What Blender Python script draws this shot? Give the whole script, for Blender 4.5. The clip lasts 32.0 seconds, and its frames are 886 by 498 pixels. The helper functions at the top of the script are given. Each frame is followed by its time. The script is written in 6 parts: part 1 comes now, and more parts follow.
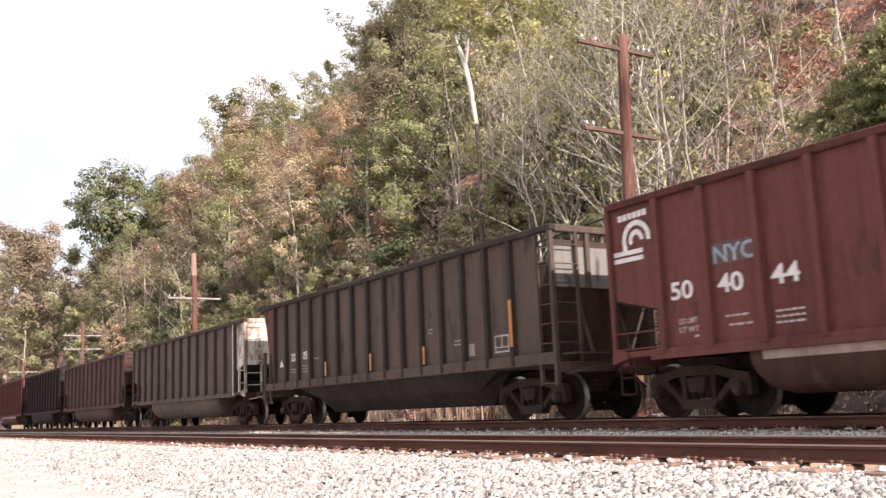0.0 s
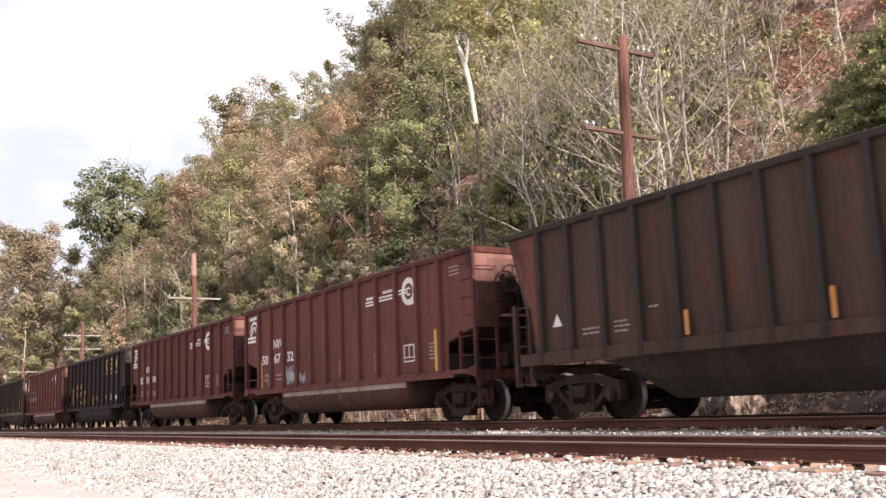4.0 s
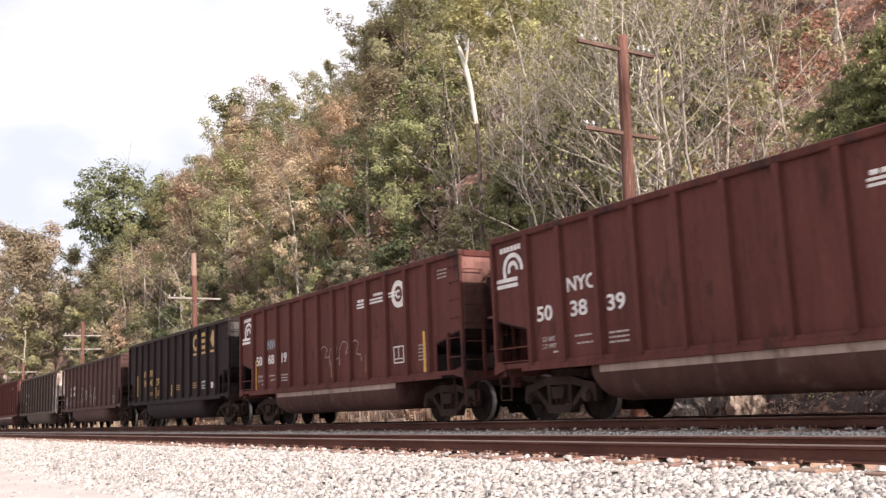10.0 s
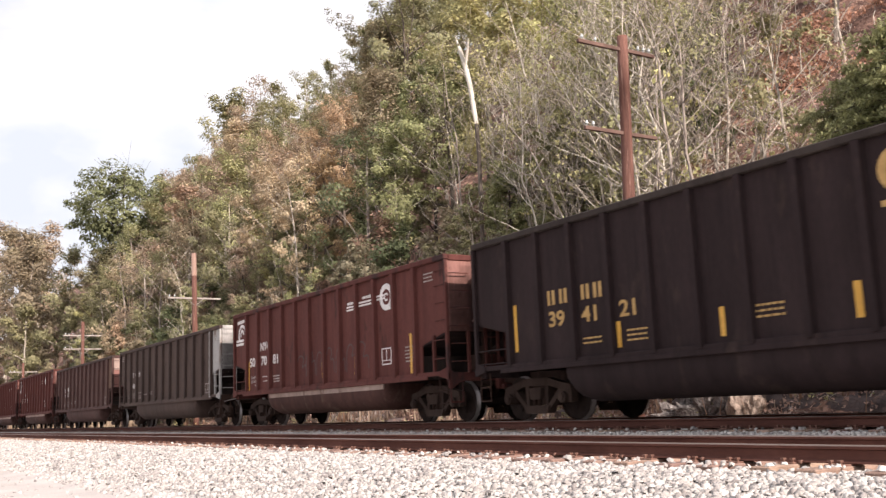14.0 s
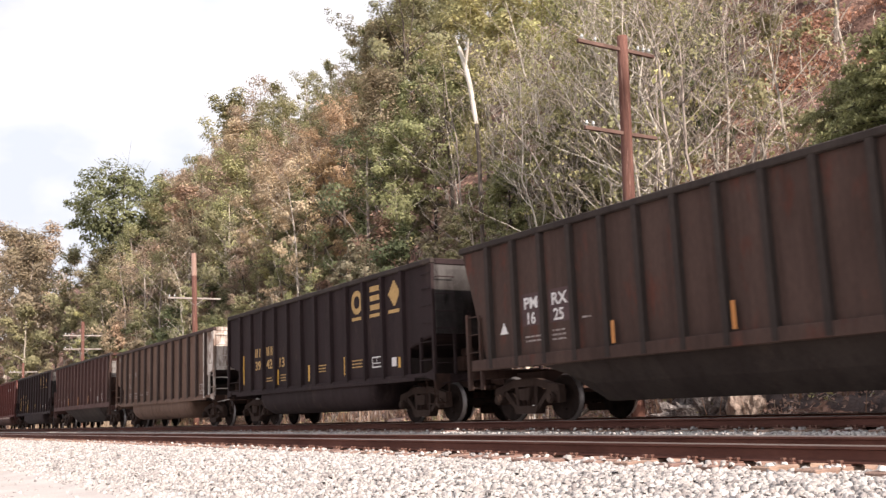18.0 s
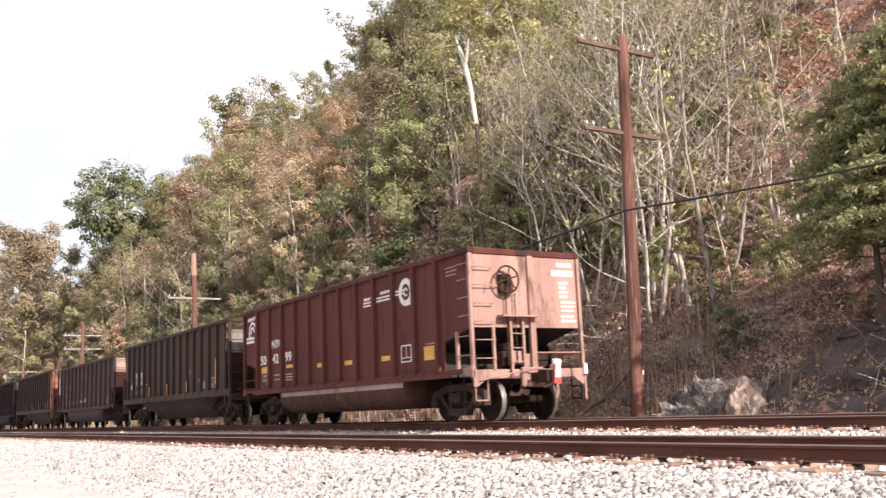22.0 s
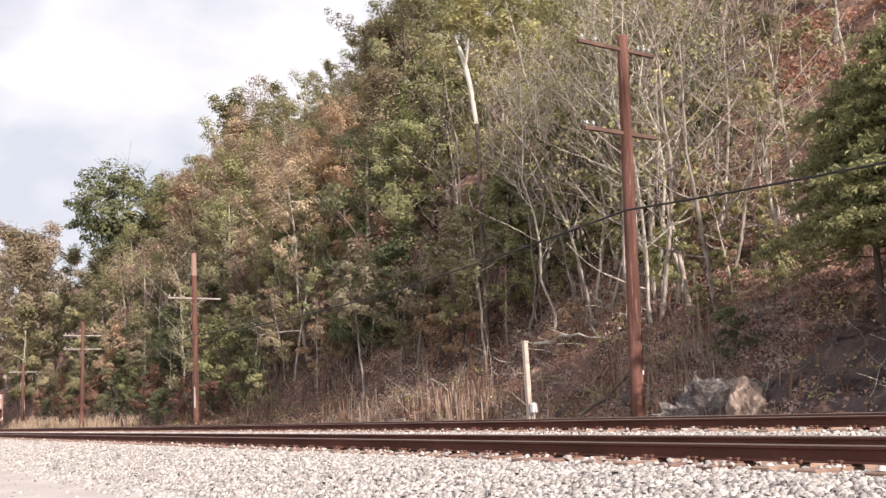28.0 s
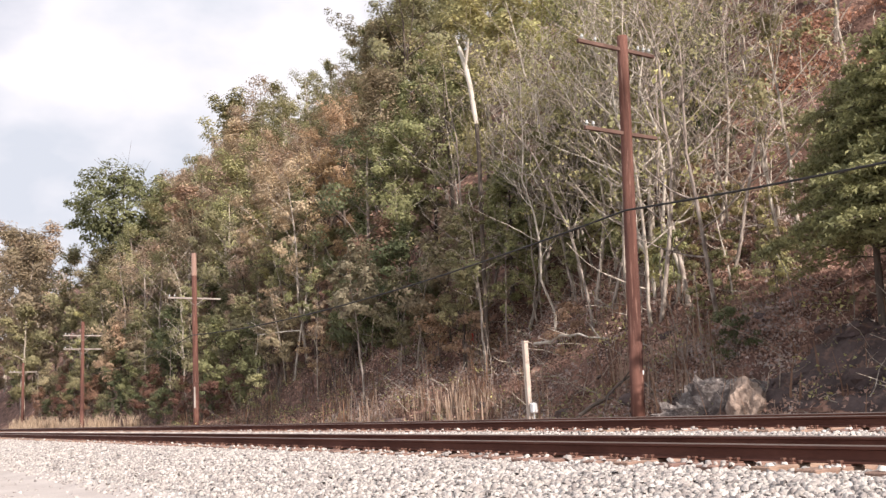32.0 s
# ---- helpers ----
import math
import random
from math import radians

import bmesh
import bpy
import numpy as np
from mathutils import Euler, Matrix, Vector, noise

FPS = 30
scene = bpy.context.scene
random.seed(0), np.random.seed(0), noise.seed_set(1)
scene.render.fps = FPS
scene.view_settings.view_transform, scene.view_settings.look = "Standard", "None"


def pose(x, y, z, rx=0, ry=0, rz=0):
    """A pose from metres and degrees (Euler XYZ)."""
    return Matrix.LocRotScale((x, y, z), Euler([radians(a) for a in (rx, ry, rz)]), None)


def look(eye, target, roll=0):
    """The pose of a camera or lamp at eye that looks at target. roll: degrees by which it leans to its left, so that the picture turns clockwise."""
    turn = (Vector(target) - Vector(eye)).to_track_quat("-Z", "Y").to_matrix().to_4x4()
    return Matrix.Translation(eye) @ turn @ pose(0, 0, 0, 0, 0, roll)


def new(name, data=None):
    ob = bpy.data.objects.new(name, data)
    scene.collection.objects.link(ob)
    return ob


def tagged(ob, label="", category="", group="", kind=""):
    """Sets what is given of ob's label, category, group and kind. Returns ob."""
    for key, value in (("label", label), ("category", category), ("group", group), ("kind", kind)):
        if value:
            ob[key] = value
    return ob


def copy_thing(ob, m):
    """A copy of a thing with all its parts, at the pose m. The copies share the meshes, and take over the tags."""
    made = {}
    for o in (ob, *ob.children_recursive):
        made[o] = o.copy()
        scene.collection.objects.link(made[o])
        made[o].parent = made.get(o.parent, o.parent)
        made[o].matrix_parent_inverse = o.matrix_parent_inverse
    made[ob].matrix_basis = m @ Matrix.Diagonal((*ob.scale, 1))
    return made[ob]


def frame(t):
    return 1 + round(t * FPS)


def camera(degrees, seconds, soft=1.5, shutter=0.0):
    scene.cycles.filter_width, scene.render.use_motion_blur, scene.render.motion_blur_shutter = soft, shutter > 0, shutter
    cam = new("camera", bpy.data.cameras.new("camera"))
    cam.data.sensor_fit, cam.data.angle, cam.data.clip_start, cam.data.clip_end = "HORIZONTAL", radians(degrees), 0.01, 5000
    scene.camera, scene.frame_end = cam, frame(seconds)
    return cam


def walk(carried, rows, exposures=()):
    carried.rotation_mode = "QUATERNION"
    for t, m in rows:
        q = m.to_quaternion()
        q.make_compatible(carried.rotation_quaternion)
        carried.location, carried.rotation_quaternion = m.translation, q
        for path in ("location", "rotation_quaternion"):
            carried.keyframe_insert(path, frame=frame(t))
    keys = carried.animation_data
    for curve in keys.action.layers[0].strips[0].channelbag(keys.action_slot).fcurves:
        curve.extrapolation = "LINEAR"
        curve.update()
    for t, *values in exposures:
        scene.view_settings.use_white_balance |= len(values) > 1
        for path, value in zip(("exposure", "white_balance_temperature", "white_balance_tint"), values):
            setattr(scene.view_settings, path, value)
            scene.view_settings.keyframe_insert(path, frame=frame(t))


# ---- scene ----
cam = camera(50.157, 32.0, soft=1.4, shutter=0.12)
EYE = Vector((0.0, 0.0, 0.30))
YAW, PITCH, ROLL = radians(57.583), radians(9.465), -2.395
AIM = EYE + 10 * Vector((-math.sin(YAW) * math.cos(PITCH), math.cos(YAW) * math.cos(PITCH), math.sin(PITCH)))
CAMERA_POSE = look(EYE, AIM, ROLL)
walk(cam, [(0.0, CAMERA_POSE), (32.0, CAMERA_POSE)],
     exposures=[(0.0, 0.80, 6560, 17), (3.0, 0.70, 6560, 17), (8.0, 0.64, 6560, 17), (20.5, 0.67, 6560, 17), (22.1, 0.78, 6560, 17), (23.0, 0.45, 6560, 17), (24.0, 0.45, 6560, 17), (28.0, 0.43, 6560, 17), (32.0, 0.43, 6560, 17)])

# ---- world, sun ----
SUN_AZ, SUN_EL = radians(6), radians(30)
world = bpy.data.worlds.new("world")
scene.world = world
world.use_nodes = True


def build_world():
    nt = world.node_tree
    nt.nodes.clear()
    out = nt.nodes.new("ShaderNodeOutputWorld")
    bg = nt.nodes.new("ShaderNodeBackground")
    sky = nt.nodes.new("ShaderNodeTexSky")
    sky.sky_type, sky.sun_disc = "NISHITA", False
    sky.sun_elevation, sky.sun_rotation = SUN_EL, math.pi / 2 - SUN_AZ
    sky.air_density, sky.dust_density = 1.2, 2.5
    coord = nt.nodes.new("ShaderNodeTexCoord")
    mp = nt.nodes.new("ShaderNodeMapping")
    mp.inputs["Scale"].default_value = (1.0, 1.0, 1.8)
    noi = nt.nodes.new("ShaderNodeTexNoise")
    noi.inputs["Scale"].default_value, noi.inputs["Detail"].default_value = 2.4, 6
    noi.inputs["Roughness"].default_value = 0.52
    ramp = nt.nodes.new("ShaderNodeValToRGB")
    ramp.color_ramp.elements[0].position, ramp.color_ramp.elements[1].position = 0.22, 0.46
    noi2 = nt.nodes.new("ShaderNodeTexNoise")
    noi2.inputs["Scale"].default_value, noi2.inputs["Detail"].default_value = 4.2, 5
    ramp2 = nt.nodes.new("ShaderNodeValToRGB")
    ramp2.color_ramp.elements[0].position, ramp2.color_ramp.elements[0].color = 0.42, (6.4, 7.0, 7.6, 1)
    ramp2.color_ramp.elements[1].position, ramp2.color_ramp.elements[1].color = 0.60, (8.9, 9.0, 9.2, 1)
    mix = nt.nodes.new("ShaderNodeMix")
    mix.data_type = "RGBA"
    L = nt.links.new
    L(coord.outputs["Generated"], mp.inputs["Vector"])
    L(mp.outputs[0], noi.inputs["Vector"]), L(mp.outputs[0], noi2.inputs["Vector"])
    L(noi.outputs["Fac"], ramp.inputs["Fac"]), L(noi2.outputs["Fac"], ramp2.inputs["Fac"])
    L(ramp.outputs["Color"], mix.inputs["Factor"])
    L(sky.outputs["Color"], mix.inputs["A"]), L(ramp2.outputs["Color"], mix.inputs["B"])
    L(mix.outputs["Result"], bg.inputs["Color"])
    bg.inputs["Strength"].default_value = 0.085
    L(bg.outputs[0], out.inputs[0])


build_world()
sun_data = bpy.data.lights.new("sun", "SUN")
sun_data.energy, sun_data.angle, sun_data.color = 5.0, radians(0.6), (1.0, 0.92, 0.82)
sun = new("sun", sun_data)
to_sun = Vector((math.cos(SUN_EL) * math.cos(SUN_AZ), math.cos(SUN_EL) * math.sin(SUN_AZ), math.sin(SUN_EL)))
sun.matrix_world = look(to_sun * 80, (0, 0, 0))

# ---- materials ----
def surface(name, c1, c2, scale=3.0, rough=0.85, metal=0.0, bump=0.3, fine=40.0, c3=None, c3_at=0.62, jitter=0.0,
            island=0.0, stretch=(1, 1, 1), space="Object", sheen=0.0, translucent=0.0, bump_dist=0.02, spec=0.35, streak=None):
    """Two-scale procedural surface: c1/c2 by a broad noise, fine grain over it, patches of c3, random shift by object or island."""
    m = bpy.data.materials.new(name)
    m.use_nodes = True
    nt = m.node_tree
    N, L = nt.nodes.new, nt.links.new
    bsdf = nt.nodes["Principled BSDF"]
    co = N("ShaderNodeTexCoord")
    mp = N("ShaderNodeMapping")
    mp.inputs["Scale"].default_value = stretch
    if space == "World":
        geo = N("ShaderNodeNewGeometry")
        L(geo.outputs["Position"], mp.inputs["Vector"])
    else:
        L(co.outputs["Object"], mp.inputs["Vector"])
    n1 = N("ShaderNodeTexNoise")
    n1.inputs["Scale"].default_value, n1.inputs["Detail"].default_value = scale, 6
    n2 = N("ShaderNodeTexNoise")
    n2.inputs["Scale"].default_value, n2.inputs["Detail"].default_value = fine, 4
    L(mp.outputs[0], n1.inputs["Vector"]), L(mp.outputs[0], n2.inputs["Vector"])
    r1 = N("ShaderNodeValToRGB")
    r1.color_ramp.elements[0].position, r1.color_ramp.elements[0].color = 0.33, (*c1, 1)
    r1.color_ramp.elements[1].position, r1.color_ramp.elements[1].color = 0.67, (*c2, 1)
    L(n1.outputs["Fac"], r1.inputs["Fac"])
    col = r1.outputs["Color"]
    if c3:
        n3 = N("ShaderNodeTexNoise")
        n3.inputs["Scale"].default_value, n3.inputs["Detail"].default_value = scale * 2.3, 8
        n3.inputs["Roughness"].default_value = 0.65
        L(mp.outputs[0], n3.inputs["Vector"])
        r3 = N("ShaderNodeValToRGB")
        r3.color_ramp.elements[0].position, r3.color_ramp.elements[1].position = c3_at - 0.05, c3_at + 0.05
        L(n3.outputs["Fac"], r3.inputs["Fac"])
        mx = N("ShaderNodeMix")
        mx.data_type = "RGBA"
        L(r3.outputs["Color"], mx.inputs["Factor"]), L(col, mx.inputs["A"])
        mx.inputs["B"].default_value = (*c3, 1)
        col = mx.outputs["Result"]
    if streak:
        ms = N("ShaderNodeMapping")
        ms.inputs["Scale"].default_value = (3.4, 3.4, 0.22)
        L(co.outputs["Object"], ms.inputs["Vector"])
        n4 = N("ShaderNodeTexNoise")
        n4.inputs["Scale"].default_value, n4.inputs["Detail"].default_value = 1.3, 5
        n4.inputs["Roughness"].default_value = 0.62
        L(ms.outputs[0], n4.inputs["Vector"])
        r4 = N("ShaderNodeMapRange")
        r4.inputs["From Min"].default_value, r4.inputs["From Max"].default_value = 0.46, 0.72
        r4.inputs["To Max"].default_value = streak[1]
        L(n4.outputs["Fac"], r4.inputs["Value"])
        mx4 = N("ShaderNodeMix")
        mx4.data_type = "RGBA"
        L(r4.outputs[0], mx4.inputs["Factor"]), L(col, mx4.inputs["A"])
        mx4.inputs["B"].default_value = (*streak[0], 1)
        col = mx4.outputs["Result"]
    hsv = N("ShaderNodeHueSaturation")
    L(col, hsv.inputs["Color"])
    val = N("ShaderNodeMath")
    val.operation = "MULTIPLY_ADD"
    L(n2.outputs["Fac"], val.inputs[0])
    val.inputs[1].default_value, val.inputs[2].default_value = 0.5, 0.75
    v = val.outputs[0]
    for amount, node, socket in ((jitter, "ShaderNodeObjectInfo", "Random"), (island, "ShaderNodeNewGeometry", "Random Per Island")):
        if amount:
            src = N(node)
            ma = N("ShaderNodeMath")
            ma.operation = "MULTIPLY_ADD"
            L(src.outputs[socket], ma.inputs[0])
            ma.inputs[1].default_value, ma.inputs[2].default_value = amount, 1 - amount / 2
            mu = N("ShaderNodeMath")
            mu.operation = "MULTIPLY"
            L(v, mu.inputs[0]), L(ma.outputs[0], mu.inputs[1])
            v = mu.outputs[0]
            hu = N("ShaderNodeMath")
            hu.operation = "MULTIPLY_ADD"
            L(src.outputs[socket], hu.inputs[0])
            hu.inputs[1].default_value, hu.inputs[2].default_value = amount * 0.05, 0.5 - amount * 0.025
            if not hsv.inputs["Hue"].is_linked:
                L(hu.outputs[0], hsv.inputs["Hue"])
    L(v, hsv.inputs["Value"])
    L(hsv.outputs["Color"], bsdf.inputs["Base Color"])
    bsdf.inputs["Roughness"].default_value, bsdf.inputs["Metallic"].default_value = rough, metal
    bsdf.inputs["Specular IOR Level"].default_value = spec
    if bump:
        bp = N("ShaderNodeBump")
        bp.inputs["Strength"].default_value, bp.inputs["Distance"].default_value = bump, bump_dist
        L(n2.outputs["Fac"], bp.inputs["Height"]), L(bp.outputs[0], bsdf.inputs["Normal"])
    if translucent:
        tr = N("ShaderNodeBsdfTranslucent")
        L(hsv.outputs["Color"], tr.inputs["Color"])
        mixs = N("ShaderNodeMixShader")
        mixs.inputs[0].default_value = translucent
        L(bsdf.outputs[0], mixs.inputs[1]), L(tr.outputs[0], mixs.inputs[2])
        L(mixs.outputs[0], nt.nodes["Material Output"].inputs[0])
    return m


M = {}
M["ballast"] = surface("ballast_stone", (0.335, 0.303, 0.279), (0.53, 0.493, 0.462), 5, 0.9, bump=0.5, fine=60, island=0.75)
M["road"] = surface("gravel_road", (0.43, 0.385, 0.36), (0.53, 0.484, 0.45), 0.8, 0.95, bump=0.6, fine=45, c3=(0.41, 0.36, 0.325), space="World")
M["rail"] = surface("rusty_rail", (0.086, 0.036, 0.027), (0.132, 0.057, 0.043), 2.0, 0.9, 0.0, 0.3, 30, stretch=(0.3, 1, 1), spec=0.12)
M["rail_head"] = surface("worn_rail_head", (0.17, 0.125, 0.105), (0.27, 0.205, 0.175), 2.0, 0.5, 0.35, 0.1, 30, stretch=(0.1, 1, 1))
M["tie"] = surface("weathered_tie", (0.19, 0.118, 0.092), (0.35, 0.232, 0.182), 3, 0.9, bump=0.6, fine=30, jitter=0.5, stretch=(8, 1, 8))
M["plate"] = surface("rusty_plate", (0.15, 0.078, 0.058), (0.27, 0.155, 0.12), 6, 0.85, 0.0, 0.3, 40, spec=0.15)
M["pole"] = surface("red_brown_pole_wood", (0.075, 0.032, 0.025), (0.185, 0.085, 0.063), 2.2, 0.85, bump=0.8, fine=26, c3=(0.27, 0.155, 0.12), stretch=(4, 4, 0.25))
M["pole_pale"] = surface("pale_weathered_pole_wood", (0.26, 0.165, 0.13), (0.38, 0.255, 0.205), 1.6, 0.85, bump=0.6, fine=26, stretch=(4, 4, 0.25))
M["arm"] = surface("weathered_grey_wood", (0.24, 0.20, 0.18), (0.40, 0.36, 0.32), 2, 0.9, bump=0.5, fine=30, jitter=0.3)
M["arm_brown"] = surface("brown_arm_wood", (0.095, 0.055, 0.044), (0.165, 0.10, 0.08), 2, 0.9, bump=0.5, fine=30)
M["glass"] = surface("pale_glass_insulator", (0.45, 0.47, 0.47), (0.60, 0.63, 0.63), 2, 0.12, bump=0)
M["cable"] = surface("black_cable", (0.02, 0.02, 0.02), (0.035, 0.032, 0.03), 3, 0.6, bump=0)
M["white_post"] = surface("whitewashed_post", (0.40, 0.32, 0.265), (0.56, 0.48, 0.41), 2, 0.85, bump=0.4, fine=30, c3=(0.36, 0.30, 0.25))
M["white"] = surface("white_enamel", (0.72, 0.71, 0.70), (0.80, 0.79, 0.78), 2, 0.5, bump=0.1)
M["red_plastic"] = surface("red_marker", (0.50, 0.06, 0.05), (0.62, 0.09, 0.07), 2, 0.5, bump=0.1)
M["litter"] = surface("leaf_litter", (0.082, 0.044, 0.034), (0.205, 0.118, 0.092), 0.7, 0.95, bump=1.0, fine=11, c3=(0.40, 0.235, 0.175), c3_at=0.57, space="World", bump_dist=0.08)
# rock: shale colour lowered for the shade that lies over this bank
M["rock"] = surface("grey_brown_rock", (0.055, 0.040, 0.038), (0.130, 0.094, 0.088), 1.4, 0.9, bump=1.0, fine=9, c3=(0.19, 0.12, 0.095), c3_at=0.60, space="World", bump_dist=0.06)
M["rock_grey"] = surface("lichen_grey_shale", (0.10, 0.083, 0.078), (0.24, 0.21, 0.195), 3.4, 0.9, bump=1.0, fine=14, c3=(0.33, 0.30, 0.28), c3_at=0.57, space="World", bump_dist=0.06)
M["rock_tan"] = surface("buff_sandstone", (0.23, 0.17, 0.137), (0.41, 0.32, 0.262), 3.0, 0.9, bump=1.0, fine=9, c3=(0.16, 0.125, 0.10), c3_at=0.62, space="World", bump_dist=0.06)
M["bark"] = surface("grey_bark", (0.175, 0.140, 0.115), (0.55, 0.485, 0.415), 5, 0.9, bump=0.6, fine=25, jitter=0.4, stretch=(2, 2, 0.4))
M["bark_dark"] = surface("dark_bark", (0.075, 0.058, 0.048), (0.15, 0.12, 0.10), 3, 0.9, bump=0.6, fine=25, jitter=0.4, stretch=(2, 2, 0.4))
M["bark_pale"] = surface("pale_bark", (0.42, 0.38, 0.32), (0.62, 0.57, 0.50), 2, 0.85, bump=0.4, fine=25, c3=(0.22, 0.19, 0.16), c3_at=0.63, stretch=(2, 2, 0.4))


def leaf(name, c1, c2):
    c1, c2 = [tuple(0.95 * v for v in c) for c in (c1, c2)]
    return surface(name, c1, c2, 0.9, 0.6, bump=0, fine=12, island=0.6, jitter=0.5, translucent=0.34)


LEAF = {
    "green": leaf("green_leaf", (0.240, 0.248, 0.118), (0.350, 0.350, 0.170)),
    # deep: green lowered to carry the shade low in the woods
    "deep": leaf("deep_green_leaf", (0.112, 0.132, 0.066), (0.180, 0.198, 0.098)),
    "olive": leaf("olive_leaf", (0.325, 0.314, 0.162), (0.448, 0.420, 0.224)),
    "yellow": leaf("yellow_green_leaf", (0.40, 0.375, 0.168), (0.54, 0.49, 0.235)),
    "tan": leaf("tan_autumn_leaf", (0.42, 0.325, 0.225), (0.56, 0.435, 0.305)),
    "orange": leaf("orange_autumn_leaf", (0.45, 0.315, 0.20), (0.57, 0.405, 0.26)),
    "rust": leaf("rust_brown_leaf", (0.336, 0.224, 0.157), (0.459, 0.308, 0.218)),
    "needle": leaf("pine_needle", (0.205, 0.202, 0.100), (0.315, 0.305, 0.150)),
    "red": leaf("red_autumn_leaf", (0.36, 0.185, 0.135), (0.50, 0.275, 0.20)),
    "moss": leaf("mossy_green_leaf", (0.165, 0.180, 0.088), (0.255, 0.265, 0.130)),
    "khaki": leaf("khaki_leaf", (0.32, 0.265, 0.17), (0.43, 0.36, 0.235)),
    "sage": leaf("pale_sage_leaf", (0.35, 0.32, 0.20), (0.49, 0.445, 0.295)),
    # bleached: pale leaves, with the sun's highlights also put into their colour
    "bleached": leaf("bleached_sunlit_leaf", (0.52, 0.43, 0.38), (0.78, 0.68, 0.62)),
    "oak": leaf("brownish_oak_leaf", (0.225, 0.210, 0.115), (0.335, 0.305, 0.175)),
    "russet": leaf("russet_weed", (0.17, 0.090, 0.062), (0.30, 0.17, 0.12)),
    "straw": leaf("dry_weed", (0.36, 0.265, 0.19), (0.56, 0.43, 0.32)),
    "fallen": leaf("fallen_leaf", (0.34, 0.205, 0.155), (0.68, 0.48, 0.38)),
}


# ---- mesh helpers ----
def mesh_of(name, verts, faces, mats, face_mat=None, smooth=False):
    """A mesh from numpy arrays of vertices and same-size faces."""
    verts, faces = np.asarray(verts, np.float32), np.asarray(faces, np.int32)
    k = faces.shape[1]
    me = bpy.data.meshes.new(name)
    me.vertices.add(len(verts))
    me.vertices.foreach_set("co", verts.ravel())
    me.loops.add(faces.size)
    me.loops.foreach_set("vertex_index", faces.ravel())
    me.polygons.add(len(faces))
    me.polygons.foreach_set("loop_start", np.arange(0, faces.size, k, dtype=np.int32))
    me.polygons.foreach_set("loop_total", np.full(len(faces), k, np.int32))
    if face_mat is not None:
        me.polygons.foreach_set("material_index", np.asarray(face_mat, np.int32))
    for m in mats if isinstance(mats, (list, tuple)) else [mats]:
        me.materials.append(m)
    me.update(calc_edges=True)
    if smooth:
        me.shade_smooth()
    return me


def bm_mesh(name, bm, material, smooth=False):
    me = bpy.data.meshes.new(name)
    bmesh.ops.recalc_face_normals(bm, faces=bm.faces)
    bm.to_mesh(me)
    bm.free()
    for m in material if isinstance(material, (list, tuple)) else [material]:
        me.materials.append(m)
    if smooth:
        me.shade_smooth()
    return me


def part(name, bm, material, parent, label="", smooth=False, at=None):
    """Links a bmesh (or a ready mesh) as one mesh object under a thing or a part."""
    me = bm if isinstance(bm, bpy.types.Mesh) else bm_mesh(name, bm, material, smooth)
    ob = new(name, me)
    ob.parent = parent
    if at is not None:
        ob.matrix_basis = at
    return tagged(ob, label)


def box(bm, x0, x1, y0, y1, z0, z1, bevel=0.0):
    r = bmesh.ops.create_cube(bm, size=1.0, matrix=Matrix.Translation(((x0 + x1) / 2, (y0 + y1) / 2, (z0 + z1) / 2)) @ Matrix.Diagonal((abs(x1 - x0), abs(y1 - y0), abs(z1 - z0), 1)))
    if bevel:
        edges = list({e for v in r["verts"] for e in v.link_edges})
        bmesh.ops.bevel(bm, geom=edges, offset=bevel, segments=1, affect="EDGES", profile=0.5)
    return bm


def boxes(*items, bevel=0.0):
    bm = bmesh.new()
    for it in items:
        box(bm, *it, bevel=bevel)
    return bm


def rod(bm, a, b, r0, r1=None, sides=8, caps=True):
    """A tapered round bar from a to b."""
    a, b = Vector(a), Vector(b)
    d = b - a
    m = Matrix.Translation((a + b) / 2) @ d.to_track_quat("Z", "Y").to_matrix().to_4x4()
    bmesh.ops.create_cone(bm, cap_ends=caps, segments=sides, radius1=r0, radius2=r0 if r1 is None else r1, depth=d.length, matrix=m)
    return bm


def rods(r, *runs, sides=6):
    """Round bars that follow polylines."""
    bm = bmesh.new()
    for run in runs:
        for a, b in zip(run, run[1:]):
            rod(bm, a, b, r, sides=sides)
    return bm


def prism(bm, outline, axis, a, b):
    """An outline extruded along an axis: 'x' takes (y, z), 'y' takes (x, z), 'z' takes (x, y)."""
    def p(u, v, w):
        return {"x": (w, u, v), "y": (u, w, v), "z": (u, v, w)}[axis]
    lo = [bm.verts.new(p(u, v, a)) for u, v in outline]
    hi = [bm.verts.new(p(u, v, b)) for u, v in outline]
    n = len(outline)
    bm.faces.new(lo), bm.faces.new(hi[::-1])
    for i in range(n):
        bm.faces.new((lo[i], lo[(i + 1) % n], hi[(i + 1) % n], hi[i]))
    return bm


def empty(name, m=None):
    ob = new(name)
    ob.empty_display_size = 0.3
    if m is not None:
        ob.matrix_basis = m
    return ob


# ---- ground ----
FAR_Y, NEAR_Y = 12.98, 8.35          # track centres
NEAR_TOP, FAR_TOP = -0.18, -0.06     # rail tops


def smooth(a, b, v):
    s = np.clip((v - a) / (b - a), 0, 1)
    return s * s * (3 - 2 * s)


def toe(x):
    """Where the hill starts, which comes nearer the track far down the line."""
    return 17.0 - 1.0 * smooth(-60, -120, x) + 10.0 * smooth(20, 60, x)


